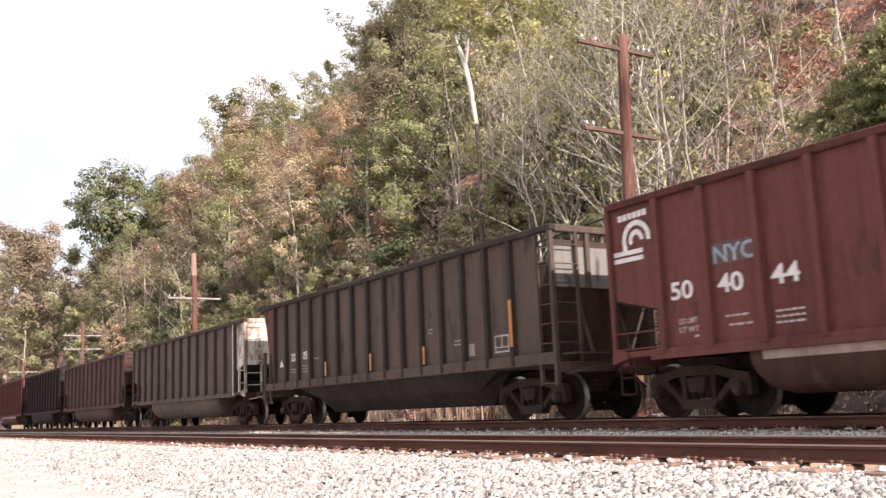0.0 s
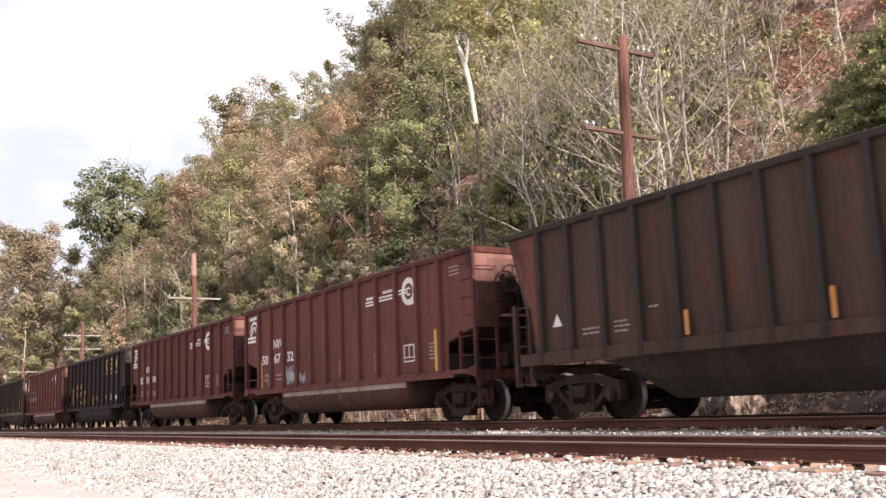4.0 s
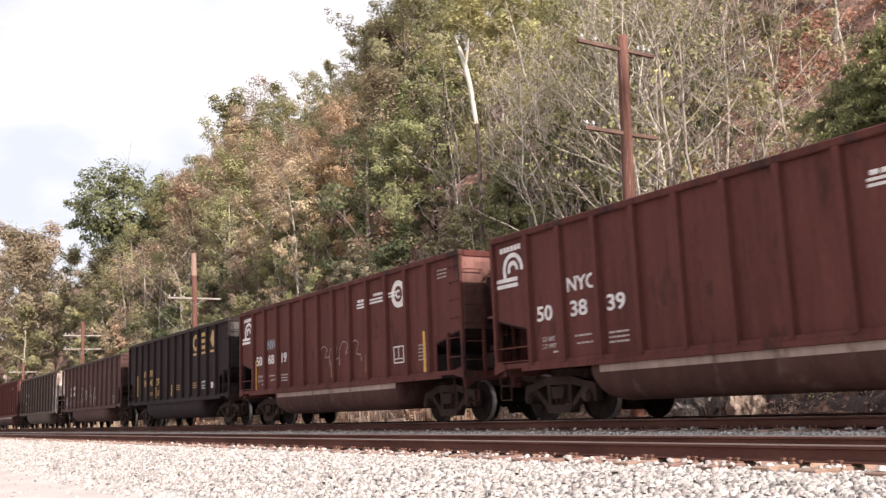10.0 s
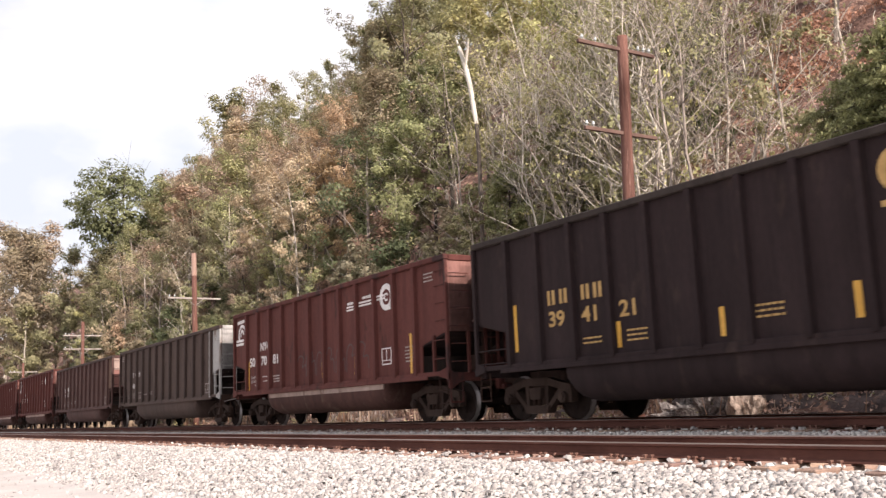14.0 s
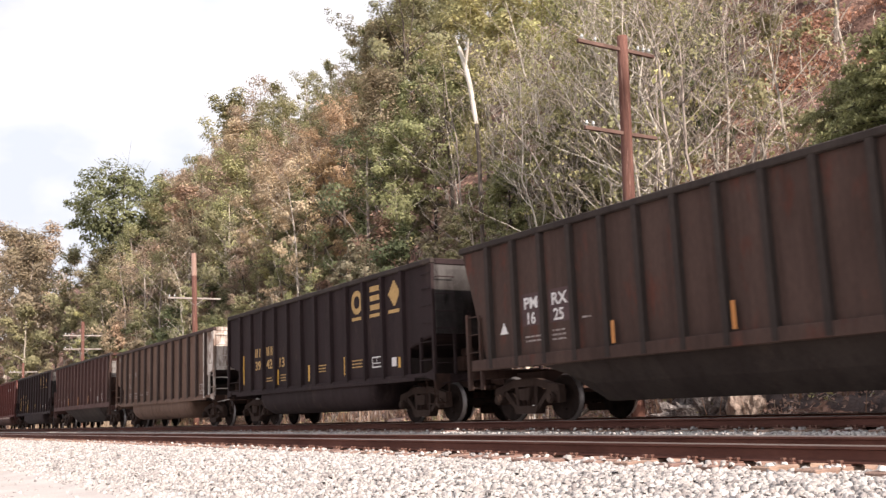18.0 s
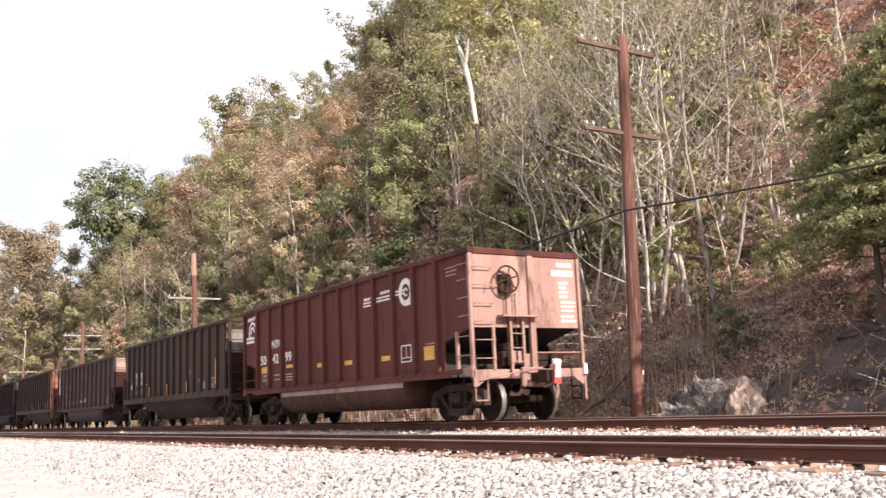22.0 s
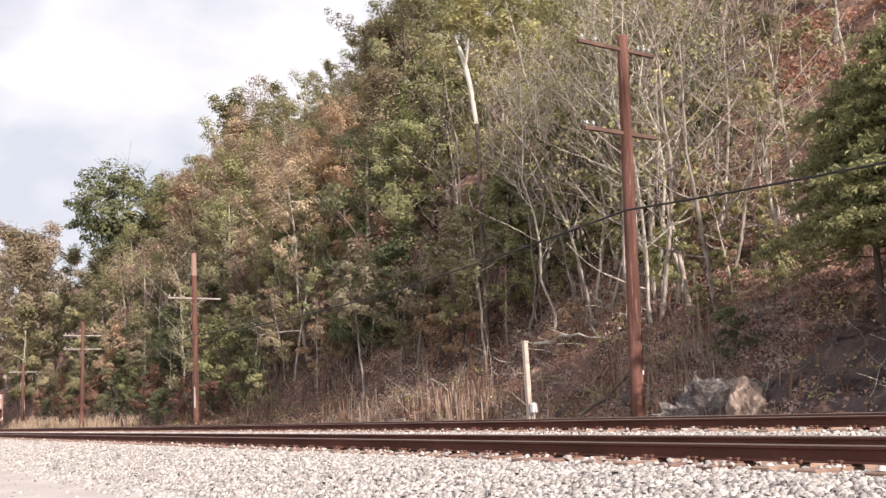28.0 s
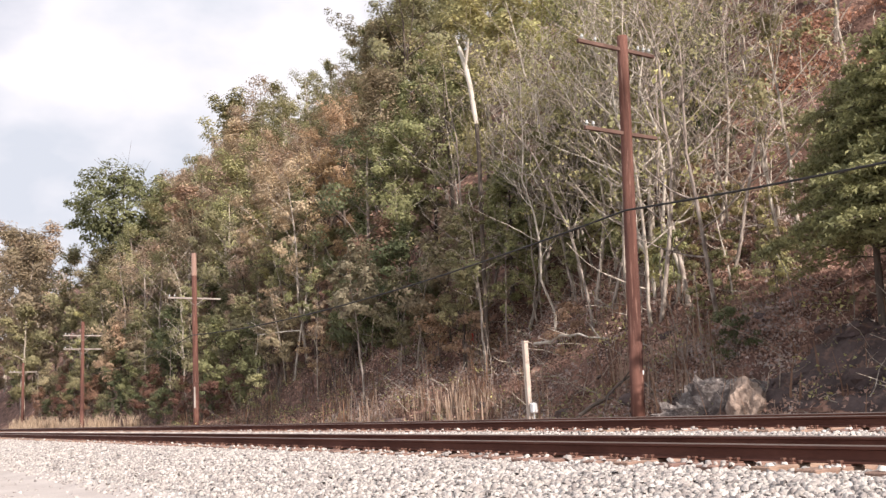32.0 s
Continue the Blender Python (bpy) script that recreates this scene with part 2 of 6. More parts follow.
def hill_height(x, y):
    """Rise of the hillside over the flat ground."""
    d = np.maximum(y - toe(x), 0)
    slope = 0.93 + 0.04 * np.sin(x * 0.05)
    rise = 0.55 * np.minimum(d, 2.0) + slope * np.clip(d - 2.0, 0, 46) + 0.25 * np.clip(d - 48.0, 0, 40)
    rough = 0.35 * np.sin(x * 0.43 + y * 0.21) + 0.22 * np.sin(x * 1.1 - y * 0.83) + 0.12 * np.sin(x * 2.3 + y * 2.9)
    return rise * (1 - 0.75 * smooth(25, 90, x)) + rough * smooth(0.5, 5, d)


def ground_height(x, y):
    z = -0.84 + 0.432 * smooth(3.0, 6.4, y)
    z = z + 0.125 * smooth(10.2, 11.5, y)
    z = z - 0.26 * smooth(14.4, 15.7, y)
    return z + hill_height(x, y)


def spaced(*runs):
    return np.unique(np.concatenate([np.arange(a, b, s) for a, b, s in runs]))


def build_ground():
    xs = spaced((-3000, -400, 260), (-400, -130, 9), (-130, -45, 2.2), (-45, 6, 0.7), (6, 80, 4), (80, 3001, 290))
    ys = spaced((-3000, -60, 290), (-60, 0, 8), (0, 17, 0.33), (17, 34, 0.6), (34, 75, 2.0), (75, 300, 22), (300, 3001, 300))
    X, Y = np.meshgrid(xs, ys)
    Z = ground_height(X, Y)
    near = (Y > 17) & (Y < 75) & (X > -130) & (X < 10)
    rng = np.random.default_rng(3)
    Z = Z + near * rng.normal(0, 0.06, Z.shape)
    V = np.stack([X, Y, Z], -1).reshape(-1, 3)
    nx = len(xs)
    i = np.arange(len(ys) - 1)[:, None] * nx + np.arange(nx - 1)[None]
    F = np.stack([i, i + 1, i + nx + 1, i + nx], -1).reshape(-1, 4)
    cy = V[F].mean(1)[:, 1]
    mat = np.where(cy < 3.9, 0, np.where(cy < 15.6, 1, 2))
    ob = new("ground", mesh_of("ground", V, F, [M["road"], M["ballast_bed"], M["litter"]], mat, True))
    tagged(ob, "gravel verge and wooded hillside floor covered in leaf litter", "ground", kind="structure")
    return ob


M["ballast_bed"] = surface("ballast_bed", (0.40, 0.37, 0.34), (0.60, 0.57, 0.54), 22, 0.95, bump=1.0, fine=34, c3=(0.13, 0.11, 0.10), c3_at=0.66, space="World", bump_dist=0.05)
build_ground()


def stones(name, label, boxes_xy, size, rng, skip=None):
    """Loose crushed stone: each a skewed lump of its own."""
    P = []
    for x0, x1, y0, y1, n in boxes_xy:
        P.append(np.stack([rng.uniform(x0, x1, n), rng.uniform(y0, y1, n)], -1))
    P = np.concatenate(P)
    raised = np.zeros(len(P))
    for yc in (NEAR_Y, FAR_Y):
        tx = np.sort([a for a, b in TIE_X if b == yc])
        k = np.clip(np.searchsorted(tx, P[:, 0]), 1, len(tx) - 1)
        gap = np.minimum(np.abs(P[:, 0] - tx[k - 1]), np.abs(P[:, 0] - tx[k]))
        on_tie = (gap < 0.135) & (np.abs(P[:, 1] - yc) < 1.33)
        stray = (rng.uniform(0, 1, len(P)) < 0.10) & (np.abs(P[:, 1] - yc) > 0.92)
        raised = np.where(on_tie, 0.055, raised)[~on_tie | stray]
        P = P[~on_tie | stray]
    n = len(P)
    base = np.array([[-1, -1, -.8], [1, -1, -.8], [1, 1, -.8], [-1, 1, -.8], [-.7, -.75, .8], [.75, -.7, .8], [.7, .75, .8], [-.75, .7, .8]]) * 0.5
    V = base[None] * (1 + rng.normal(0, 0.17, (n, 8, 3)))
    V *= rng.uniform(*size, (n, 1, 1)) * np.stack([rng.uniform(.8, 1.4, n), rng.uniform(.7, 1.1, n), rng.uniform(.55, 1.0, n)], -1)[:, None]
    a, b = rng.uniform(0, 6.28, n), rng.normal(0, 0.5, n)
    ca, sa, cb, sb = np.cos(a), np.sin(a), np.cos(b), np.sin(b)
    x = V[..., 0] * cb[:, None] + V[..., 2] * sb[:, None]
    z = -V[..., 0] * sb[:, None] + V[..., 2] * cb[:, None]
    X = x * ca[:, None] - V[..., 1] * sa[:, None]
    Yv = x * sa[:, None] + V[..., 1] * ca[:, None]
    gz = ground_height(P[:, 0], P[:, 1]) + raised + rng.uniform(-0.012, 0.018, n)
    V = np.stack([X + P[:, :1], Yv + P[:, 1:2], z + gz[:, None]], -1).reshape(-1, 3)
    q = np.array([[4, 5, 6, 7], [0, 1, 5, 4], [1, 2, 6, 5], [2, 3, 7, 6], [3, 0, 4, 7]])
    F = (q[None] + 8 * np.arange(n)[:, None, None]).reshape(-1, 4)
    return tagged(new(name, mesh_of(name, V, F, M["ballast"])), label, "ballast", kind="stuff")


# ---- tracks ----
def rail_mesh(x0, x1):
    half = [(0.0762, 0.0), (0.0762, 0.011), (0.014, 0.032), (0.0085, 0.060), (0.0085, 0.130), (0.037, 0.143), (0.038, 0.172), (0.030, 0.184), (0.0, 0.186)]
    prof = half + [(-u, v) for u, v in half[-2::-1]]
    bm = prism(bmesh.new(), [(u, v * 0.86) for u, v in prof], "x", x0, x1)
    for f in bm.faces:
        c = f.calc_center_median()
        f.material_index = 1 if c.z > 0.153 and abs(c.y) < 0.034 and abs(f.normal.x) < 0.5 else 0
    return bm_mesh("rail", bm, [M["rail"], M["rail_head"]])


TIE_X = []


def build_track(name, yc, top, label, tie_out):
    root = empty(name, pose(0, yc, top))
    tagged(root, label, "railway track", "tracks beside the road", "structure")
    rm = rail_mesh(-420, 70)
    for s in (-1, 1):
        part("rail", rm, None, root, at=pose(0, s * 0.756, -0.160))
    rng = np.random.default_rng(int(yc * 10))
    bm = boxes((-0.115, 0.115, -1.30, 1.30, -0.385, -0.202), bevel=0.012)
    tie = bm_mesh("tie", bm, M["tie"])
    bm = boxes((-0.09, 0.09, -0.17, 0.17, -0.203, -0.187), bevel=0.004)
    for sy in (-0.125, 0.125):
        for sx in (-0.05, 0.05):
            box(bm, sx - 0.011, sx + 0.011, sy - 0.011, sy + 0.011, -0.19, -0.155)
            box(bm, sx - 0.018, sx + 0.018, sy - 0.022, sy + 0.022, -0.166, -0.150)
    plate = bm_mesh("tie_plate", bm, M["plate"])
    anchor = bm_mesh("rail_anchor", boxes((0.115, 0.15, -0.09, 0.09, -0.20, -0.165), bevel=0.006), M["plate"])
    x, n = 0.0, 0
    while x > -62:
        TIE_X.append((x, yc))
        t = part("tie", tie, None, root, at=pose(x, rng.uniform(-0.05, 0.05), 0.026 + rng.uniform(-0.008, 0.004), 0, 0, rng.uniform(-1.2, 1.2)))
        if x > -40:
            for s in (-1, 1):
                part("tie_plate", plate, None, t, at=pose(0, s * 0.756, 0))
        if x > -34 and n % 2 == 0:
            part("rail_anchor", anchor, None, root, at=pose(x, -0.756, 0.026))
        x -= 0.6 + rng.uniform(-0.02, 0.02)
        n += 1
    bm = bmesh.new()
    for i in range(360):
        px = x - i * 0.6
        box(bm, px - 0.11, px + 0.11, -1.3, 1.3, -0.36, -0.178)
    tagged(part("far_ties", bm, M["tie"], root), kind="stuff")
    return root


build_track("track", FAR_Y, FAR_TOP, "rusty rails on wooden ties in pale ballast, carrying the train", 1)
build_track("track", NEAR_Y, NEAR_TOP, "empty rusty rails on weathered wooden ties in pale ballast", 1)


rng_stone = np.random.default_rng(11)
stones("ballast_stones", "loose pale grey crushed stone on the track shoulder",
       [(-11, -3, 4.05, 7.5, 13500), (-20, -11, 4.1, 7.5, 11500), (-34, -20, 4.15, 7.5, 7800), (-60, -34, 4.15, 7.5, 5000), (-34, -4, 3.5, 4.15, 1500), (-30, -6, 1.5, 3.4, 260)], (0.030, 0.060), rng_stone)
stones("ballast_stones", "pale grey crushed stone between the two tracks",
       [(-16, -4, 9.3, 12.1, 7500), (-34, -16, 10.2, 12.1, 6000), (-70, -34, 10.2, 12.1, 4000), (-34, -5, 7.8, 9.0, 3000)], (0.030, 0.060), rng_stone)


# ---- poles, wires, trackside things ----
def crossarm(parent, z, half, material, pins, lean=0.0, braces=True):
    lo, hi = half if isinstance(half, tuple) else (half, half)
    arm = part("crossarm", boxes((-0.05, 0.05, -lo, hi, z - 0.05, z + 0.05), bevel=0.01), material, parent)
    for s in (-1, 1):
        if braces:
            part("brace", rods(0.022, [(0.07, s * 0.50, z - 0.04), (0.13, s * 0.06, z - 0.42)]), material, parent)
    for y in pins:
        bm = bmesh.new()
        rod(bm, (0, y, z + 0.05), (0, y, z + 0.14), 0.014)
        rod(bm, (0, y, z + 0.11), (0, y, z + 0.15), 0.042, 0.038, 10)
        rod(bm, (0, y, z + 0.15), (0, y, z + 0.20), 0.034, 0.02, 10)
        part("insulator", bm, M["glass"], arm, "pale glass insulator on a pin", True)


def build_pole(base, top, r0, r1, arms, label):
    base, top = Vector(base), Vector(top)
    d = top - base
    q = d.to_track_quat("Z", "Y").to_matrix().to_4x4()
    root = empty("utility_pole", Matrix.Translation(base) @ q @ pose(0, 0, 0, 0, 0, -math.degrees(q.to_euler().z)))
    tagged(root, label, "utility pole", "line of poles beside the track")
    bm = bmesh.new()
    n, h = 7, d.length
    for i in range(n):
        f0, f1 = i / n, (i + 1) / n
        rod(bm, (0, 0, f0 * h - (0.4 if i == 0 else 0)), (0, 0, f1 * h), r0 + (r1 - r0) * f0, r0 + (r1 - r0) * f1, 14, i in (0, n - 1))
    bmesh.ops.remove_doubles(bm, verts=bm.verts, dist=0.002)
    part("shaft", bm, M["pole"], root, smooth=True)
    for z, half, mat, pins, br in arms:
        crossarm(root, z, half, mat, pins, braces=br)
    return root


P1 = build_pole((-17.93, 17.0, -0.3), (-17.48, 17.0, 9.79), 0.182, 0.140,
                [(9.72, (1.55, 1.12), M["arm_brown"], (-1.4, -0.95, 0.55, 0.75, 0.95), False), (7.45, (1.42, 1.08), M["arm_brown"], (-1.34, -1.12), False)],
                "tall red-brown wooden utility pole with two crossarms")
part("tag", boxes((0.10, 0.17, 0.04, 0.10, 1.20, 1.31), bevel=0.01), M["white"], P1, "small white metal tag")
P2 = build_pole((-53.5, 17.0, -0.3), (-54.05, 17.0, 9.75), 0.175, 0.14, [(7.42, 1.55, M["arm"], (-1.45, -1.15), True)],
                "red-brown wooden utility pole with one pale crossarm")
part("bleached_top", rods(0.150, [(0, 0, 8.75), (0, 0, 10.09)], sides=14), M["pole_pale"], P2, "pale bleached upper end of the pole")
part("ground_guard", boxes((0.10, 0.20, -0.17, -0.08, 1.1, 2.3), bevel=0.01), M["arm"], P2, "grey wooden moulding over the ground wire")
P3 = build_pole((-84.0, 17.0, -0.3), (-84.5, 17.0, 8.72), 0.175, 0.14, [(7.85, 1.55, M["arm"], (-1.4, -1.1, -0.8, 0.8), True), (6.70, 1.55, M["arm"], (-1.4, -0.9), True)],
                "red-brown wooden utility pole with two pale crossarms")
P4 = build_pole((-115.0, 17.0, -0.3), (-115.9, 17.0, 7.1), 0.18, 0.14, [(6.45, 1.5, M["arm"], (-1.3, -0.9), True)],
                "weathered wooden utility pole half hidden by leaves")


def tube_run(pts, radii, sides=5):
    """Vertices and faces of a tapered tube along points."""
    pts, radii = np.asarray(pts, float), np.asarray(radii, float)
    n = len(pts)
    d = np.gradient(pts, axis=0)
    d /= np.linalg.norm(d, axis=1)[:, None] + 1e-9
    ref = np.where(np.abs(d[:, 2:3]) > 0.9, np.array([[1.0, 0, 0]]), np.array([[0, 0, 1.0]]))
    u = np.cross(d, ref)
    u /= np.linalg.norm(u, axis=1)[:, None] + 1e-9
    w = np.cross(d, u)
    a = np.arange(sides) * 2 * np.pi / sides
    V = pts[:, None] + radii[:, None, None] * (np.cos(a)[None, :, None] * u[:, None] + np.sin(a)[None, :, None] * w[:, None])
    i = np.arange(n - 1)[:, None] * sides
    j, k = np.arange(sides)[None], (np.arange(sides)[None] + 1) % sides
    F = np.stack([i + j, i + k, i + sides + k, i + sides + j], -1).reshape(-1, 4)
    return V.reshape(-1, 3), F


def build_cable(a, b, sag, r):
    """A hanging cable between two points."""
    a, b = Vector(a), Vector(b)
    n = 26
    pts = [a.lerp(b, i / n) - Vector((0, 0, sag * 4 * (i / n) * (1 - i / n))) for i in range(n + 1)]
    V, F = tube_run([tuple(q) for q in pts], [r] * (n + 1), 6)
    ob = new("cable", mesh_of("cable", V, F, M["cable"], None, True))
    return tagged(ob, "thick black cable slung between the poles", "cable", "cables between poles")


build_cable((-17.62, 16.80, 5.09), (-53.75, 16.80, 4.96), 0.55, 0.026)
build_cable((-17.62, 16.80, 5.09), (17.0, 17.2, 5.2), 0.75, 0.028)
build_cable((-53.75, 16.80, 4.96), (-84.2, 16.80, 4.2), 0.5, 0.018)


def build_white_post():
    root = empty("marker_post", pose(-21.1, 16.0, -0.45, 0, -1.3, 0))
    tagged(root, "slim square whitewashed concrete post with chipped edges", "post")
    part("shaft", boxes((-0.07, 0.07, -0.07, 0.07, -0.2, 2.42), bevel=0.018), M["white_post"], root)
    bm = bmesh.new()
    prism(bm, [(-0.08, 0), (0.08, 0), (0.06, 0.05), (-0.06, 0.05)], "y", -0.08, 0.08)
    part("cap", bm, M["white_post"], root, at=pose(0, 0, 2.42))
    bm = boxes((0.09, 0.26, -0.06, 0.10, 0.48, 0.76), bevel=0.03)
    part("box", bm, M["white"], root, "small white metal box")
    part("box_leg", rods(0.02, [(0.18, 0.02, -0.1), (0.18, 0.02, 0.5)]), M["white"], root)


build_white_post()


# ---- trees ----
def merge(runs):
    V, F, o = [], [], 0
    for v, f in runs:
        V.append(v), F.append(f + o)
        o += len(v)
    return np.concatenate(V), np.concatenate(F)


def grow(rng, start, direction, length, r, depth, out, tips, bend=0.18, kids=(3, 5), droop=0.0, spread=0.9):
    """A limb and its limbs in turn; the tips collect where leaves sit."""
    n = 6 if depth else 3
    p, d = np.array(start, float), np.array(direction, float)
    d /= np.linalg.norm(d)
    pts = [p.copy()]
    for i in range(n):
        d = d + rng.normal(0, bend / 2, 3) + np.array([0, 0, 0.06 - droop])
        d /= np.linalg.norm(d)
        p = p + d * length / n
        pts.append(p.copy())
    pts = np.array(pts)
    rad = r * (1 - 0.78 * np.linspace(0, 1, n + 1))
    out.append(tube_run(pts, np.maximum(rad, 0.008), 6 if depth > 1 else 4 if depth else 3))
    if depth == 0:
        tips.append(pts[1:])
        return pts
    if depth == 1:
        tips.append(pts[3:])
    for _ in range(rng.integers(*kids)):
        f = rng.uniform(0.30, 1.0)
        i = min(int(f * n), n - 1)
        side = rng.normal(0, 1, 3)
        side[2] = abs(side[2]) * 0.5
        side /= np.linalg.norm(side)
        grow(rng, pts[i], d * (1 - spread * 0.5) + side * spread, length * rng.uniform(0.42, 0.68), rad[i] * 0.62, depth - 1, out, tips, bend * 1.15, kids, droop, spread)
    return pts


def leaf_quads(rng, centres, size, flat=0.0, facing=None, slim=1.0):
    """Small leaf blades, one island each; facing: the way that each one's face tends to turn."""
    n = len(centres)
    a = rng.normal(0, 1, (n, 3))
    a[:, 2] *= 1 - flat
    if facing is not None:
        f = facing / (np.linalg.norm(facing, axis=1)[:, None] + 1e-9)
        a -= (a * f).sum(1)[:, None] * f
    a /= np.linalg.norm(a, axis=1)[:, None]
    b = rng.normal(0, 1, (n, 3)) if facing is None else np.cross(f, a)
    b[:, 2] *= 1 - flat
    b -= (a * b).sum(1)[:, None] * a
    b /= np.linalg.norm(b, axis=1)[:, None] + 1e-9
    s = rng.uniform(*size, (n, 1))
    nrm = np.cross(a, b)
    b = b * slim
    c = centres
    V = np.stack([c - a * s * 0.45 - b * s * 0.26, c + b * s * 0.48 + nrm * s * 0.1, c + a * s * 0.55 - b * s * 0.1], 1).reshape(-1, 3)
    F = np.arange(3)[None] + 3 * np.arange(n)[:, None]
    return V, F


def broadleaf(seed, height, crown, leaves, size, bare=0.42, clump=0.55, depth=2, r=None, wobble=0.10, tuft=48, kids=(3, 5), dome=None):
    """Trunk and crown meshes of a broad-leaved tree, root at the origin."""
    rng = np.random.default_rng(seed)
    r = r or height * 0.012
    out, tips = [], []
    lean = rng.normal(0, 0.05, 2)
    n = 9
    z = np.linspace(-0.6, height * 0.9, n)
    wob = np.cumsum(rng.normal(0, wobble, (n, 2)), axis=0) * height / 14
    pts = np.stack([lean[0] * z + wob[:, 0], lean[1] * z + wob[:, 1], z], -1)
    rad = r * (1.15 - 0.95 * np.linspace(0, 1, n))
    out.append(tube_run(pts, rad, 8))
    limbs = int(7 + height * 0.45)
    for i in range(limbs):
        f = bare + (1 - bare) * (i + rng.uniform(0, 1)) / limbs
        k = min(f * (n - 1), n - 1.001)
        i0 = int(k)
        p = pts[i0] + (pts[i0 + 1] - pts[i0]) * (k - i0)
        ang = i * 2.4 + rng.uniform(-0.5, 0.5)
        reach = crown * (0.45 + 0.65 * math.sin(math.pi * min(1, (f - bare) / (1 - bare) * 0.85 + 0.15))) * rng.uniform(0.75, 1.2)
        up = 0.35 + 0.75 * (f - bare) / (1 - bare)
        grow(rng, p, (math.cos(ang), math.sin(ang), up), reach, rad[i0] * 0.55, depth - 1, out, tips, 0.22, kids)
    tips.append(pts[-2:])
    T = np.concatenate(tips)
    tv, tf = merge(out)
    # leaves gather in tufts round the twigs, with gaps between the tufts
    per = tuft
    if dome:
        u = rng.normal(0, 1, (600, 3))
        u /= np.linalg.norm(u, axis=1)[:, None]
        T = np.array([pts[5, 0], pts[5, 1], dome[2]]) + u * rng.uniform(0.60, 1.0, (600, 1)) * np.array([dome[0], dome[0], dome[1]]) * (1 + 0.14 * np.sin(u[:, :1] * 7 + u[:, 2:] * 5))
    pick = T[rng.integers(0, len(T), max(leaves // per, 4))] + rng.normal(0, 0.12 * crown / 3, (max(leaves // per, 4), 3))
    wide = np.repeat(rng.uniform(0.55, 1.25, (len(pick), 1)), per, axis=0)
    ball = rng.normal(0, 1, (len(pick) * per, 3))
    ball *= (rng.uniform(0.35, 1.0, (len(ball), 1)) ** 0.5) / np.linalg.norm(ball, axis=1)[:, None]
    out1 = ball * np.array([1, 1, 0.62]) * wide * clump * crown * 0.30
    centres = np.repeat(pick, per, axis=0) + out1
    out2 = centres - np.array([pts[5, 0], pts[5, 1], height * 0.55])
    face = 0.6 * out1 / (np.linalg.norm(out1, axis=1)[:, None] + 1e-6) + 0.95 * out2 / np.linalg.norm(out2, axis=1)[:, None] + rng.normal(0, 0.30, out1.shape) + np.array([0, 0, 0.3])
    return (tv, tf), leaf_quads(rng, centres, size, 0.0, face)


def pine(seed, height, crown, size, dense=1.0, boughs=5, low=0.38):
    """A pine with tiers of flat boughs and tufted needles."""
    rng = np.random.default_rng(seed)
    out, cs = [], []
    z = np.linspace(-0.6, height, 9)
    pts = np.stack([0.02 * z, 0.01 * z, z], -1)
    out.append(tube_run(pts, height * 0.016 * (1.1 - np.linspace(0, 1, 9)), 7))
    tiers = int(height * dense)
    for i in range(tiers):
        f = low + (0.98 - low) * i / tiers
        for k in range(boughs):
            dz = rng.uniform(-0.45, 0.45)
            ang = i * 1.1 + k * 2 * math.pi / boughs + rng.uniform(-0.3, 0.3)
            ln = crown * (1.05 - f) ** 0.55 * rng.uniform(0.5, 1.1)
            q = np.linspace(0, 1, 6)
            bough = np.stack([0.02 * f * height + math.cos(ang) * ln * q, math.sin(ang) * ln * q, f * height + dz + ln * (0.24 * q - 0.34 * q * q)], -1)
            out.append(tube_run(bough, np.linspace(0.035, 0.008, 6), 4))
            m = int(46 * ln / crown) + 12
            t = rng.uniform(0.22, 1.0, m)
            base = np.stack([np.interp(t, q, bough[:, a]) for a in range(3)], -1)
            side = np.stack([-np.sin(ang) * np.ones(m), np.cos(ang) * np.ones(m), np.zeros(m)], -1)
            c = base + side * rng.normal(0, 0.20 * ln, m)[:, None] * (1.15 - t)[:, None]
            c[:, 2] += rng.normal(0.03, 0.09, m)
            cs.append(np.repeat(c, 10, axis=0) + rng.normal(0, 0.13, (m * 10, 3)) * np.array([1, 1, 0.5]))
    C = np.concatenate(cs)
    return merge(out), leaf_quads(rng, C, size, 0.0, rng.normal(0, 0.7, C.shape) + np.array([0, 0, 0.7]), 0.5)


TREE_KINDS = {}


def tree_kind(key, trunk_crown, bark_mat, leaf_key):
    (tv, tf), (lv, lf) = trunk_crown
    TREE_KINDS[key] = (mesh_of("trunk", tv, tf, bark_mat, None, True), mesh_of("crown", lv, lf, LEAF[leaf_key]))


def crown_in(key, leaf_key):
    """The same crown in other leaves."""
    name = key + "_" + leaf_key
    if name not in TREE_KINDS:
        tr, cr = TREE_KINDS[key]
        c2 = cr.copy()
        c2.materials[0] = LEAF[leaf_key]
        TREE_KINDS[name] = (tr, c2)
    return TREE_KINDS[name]


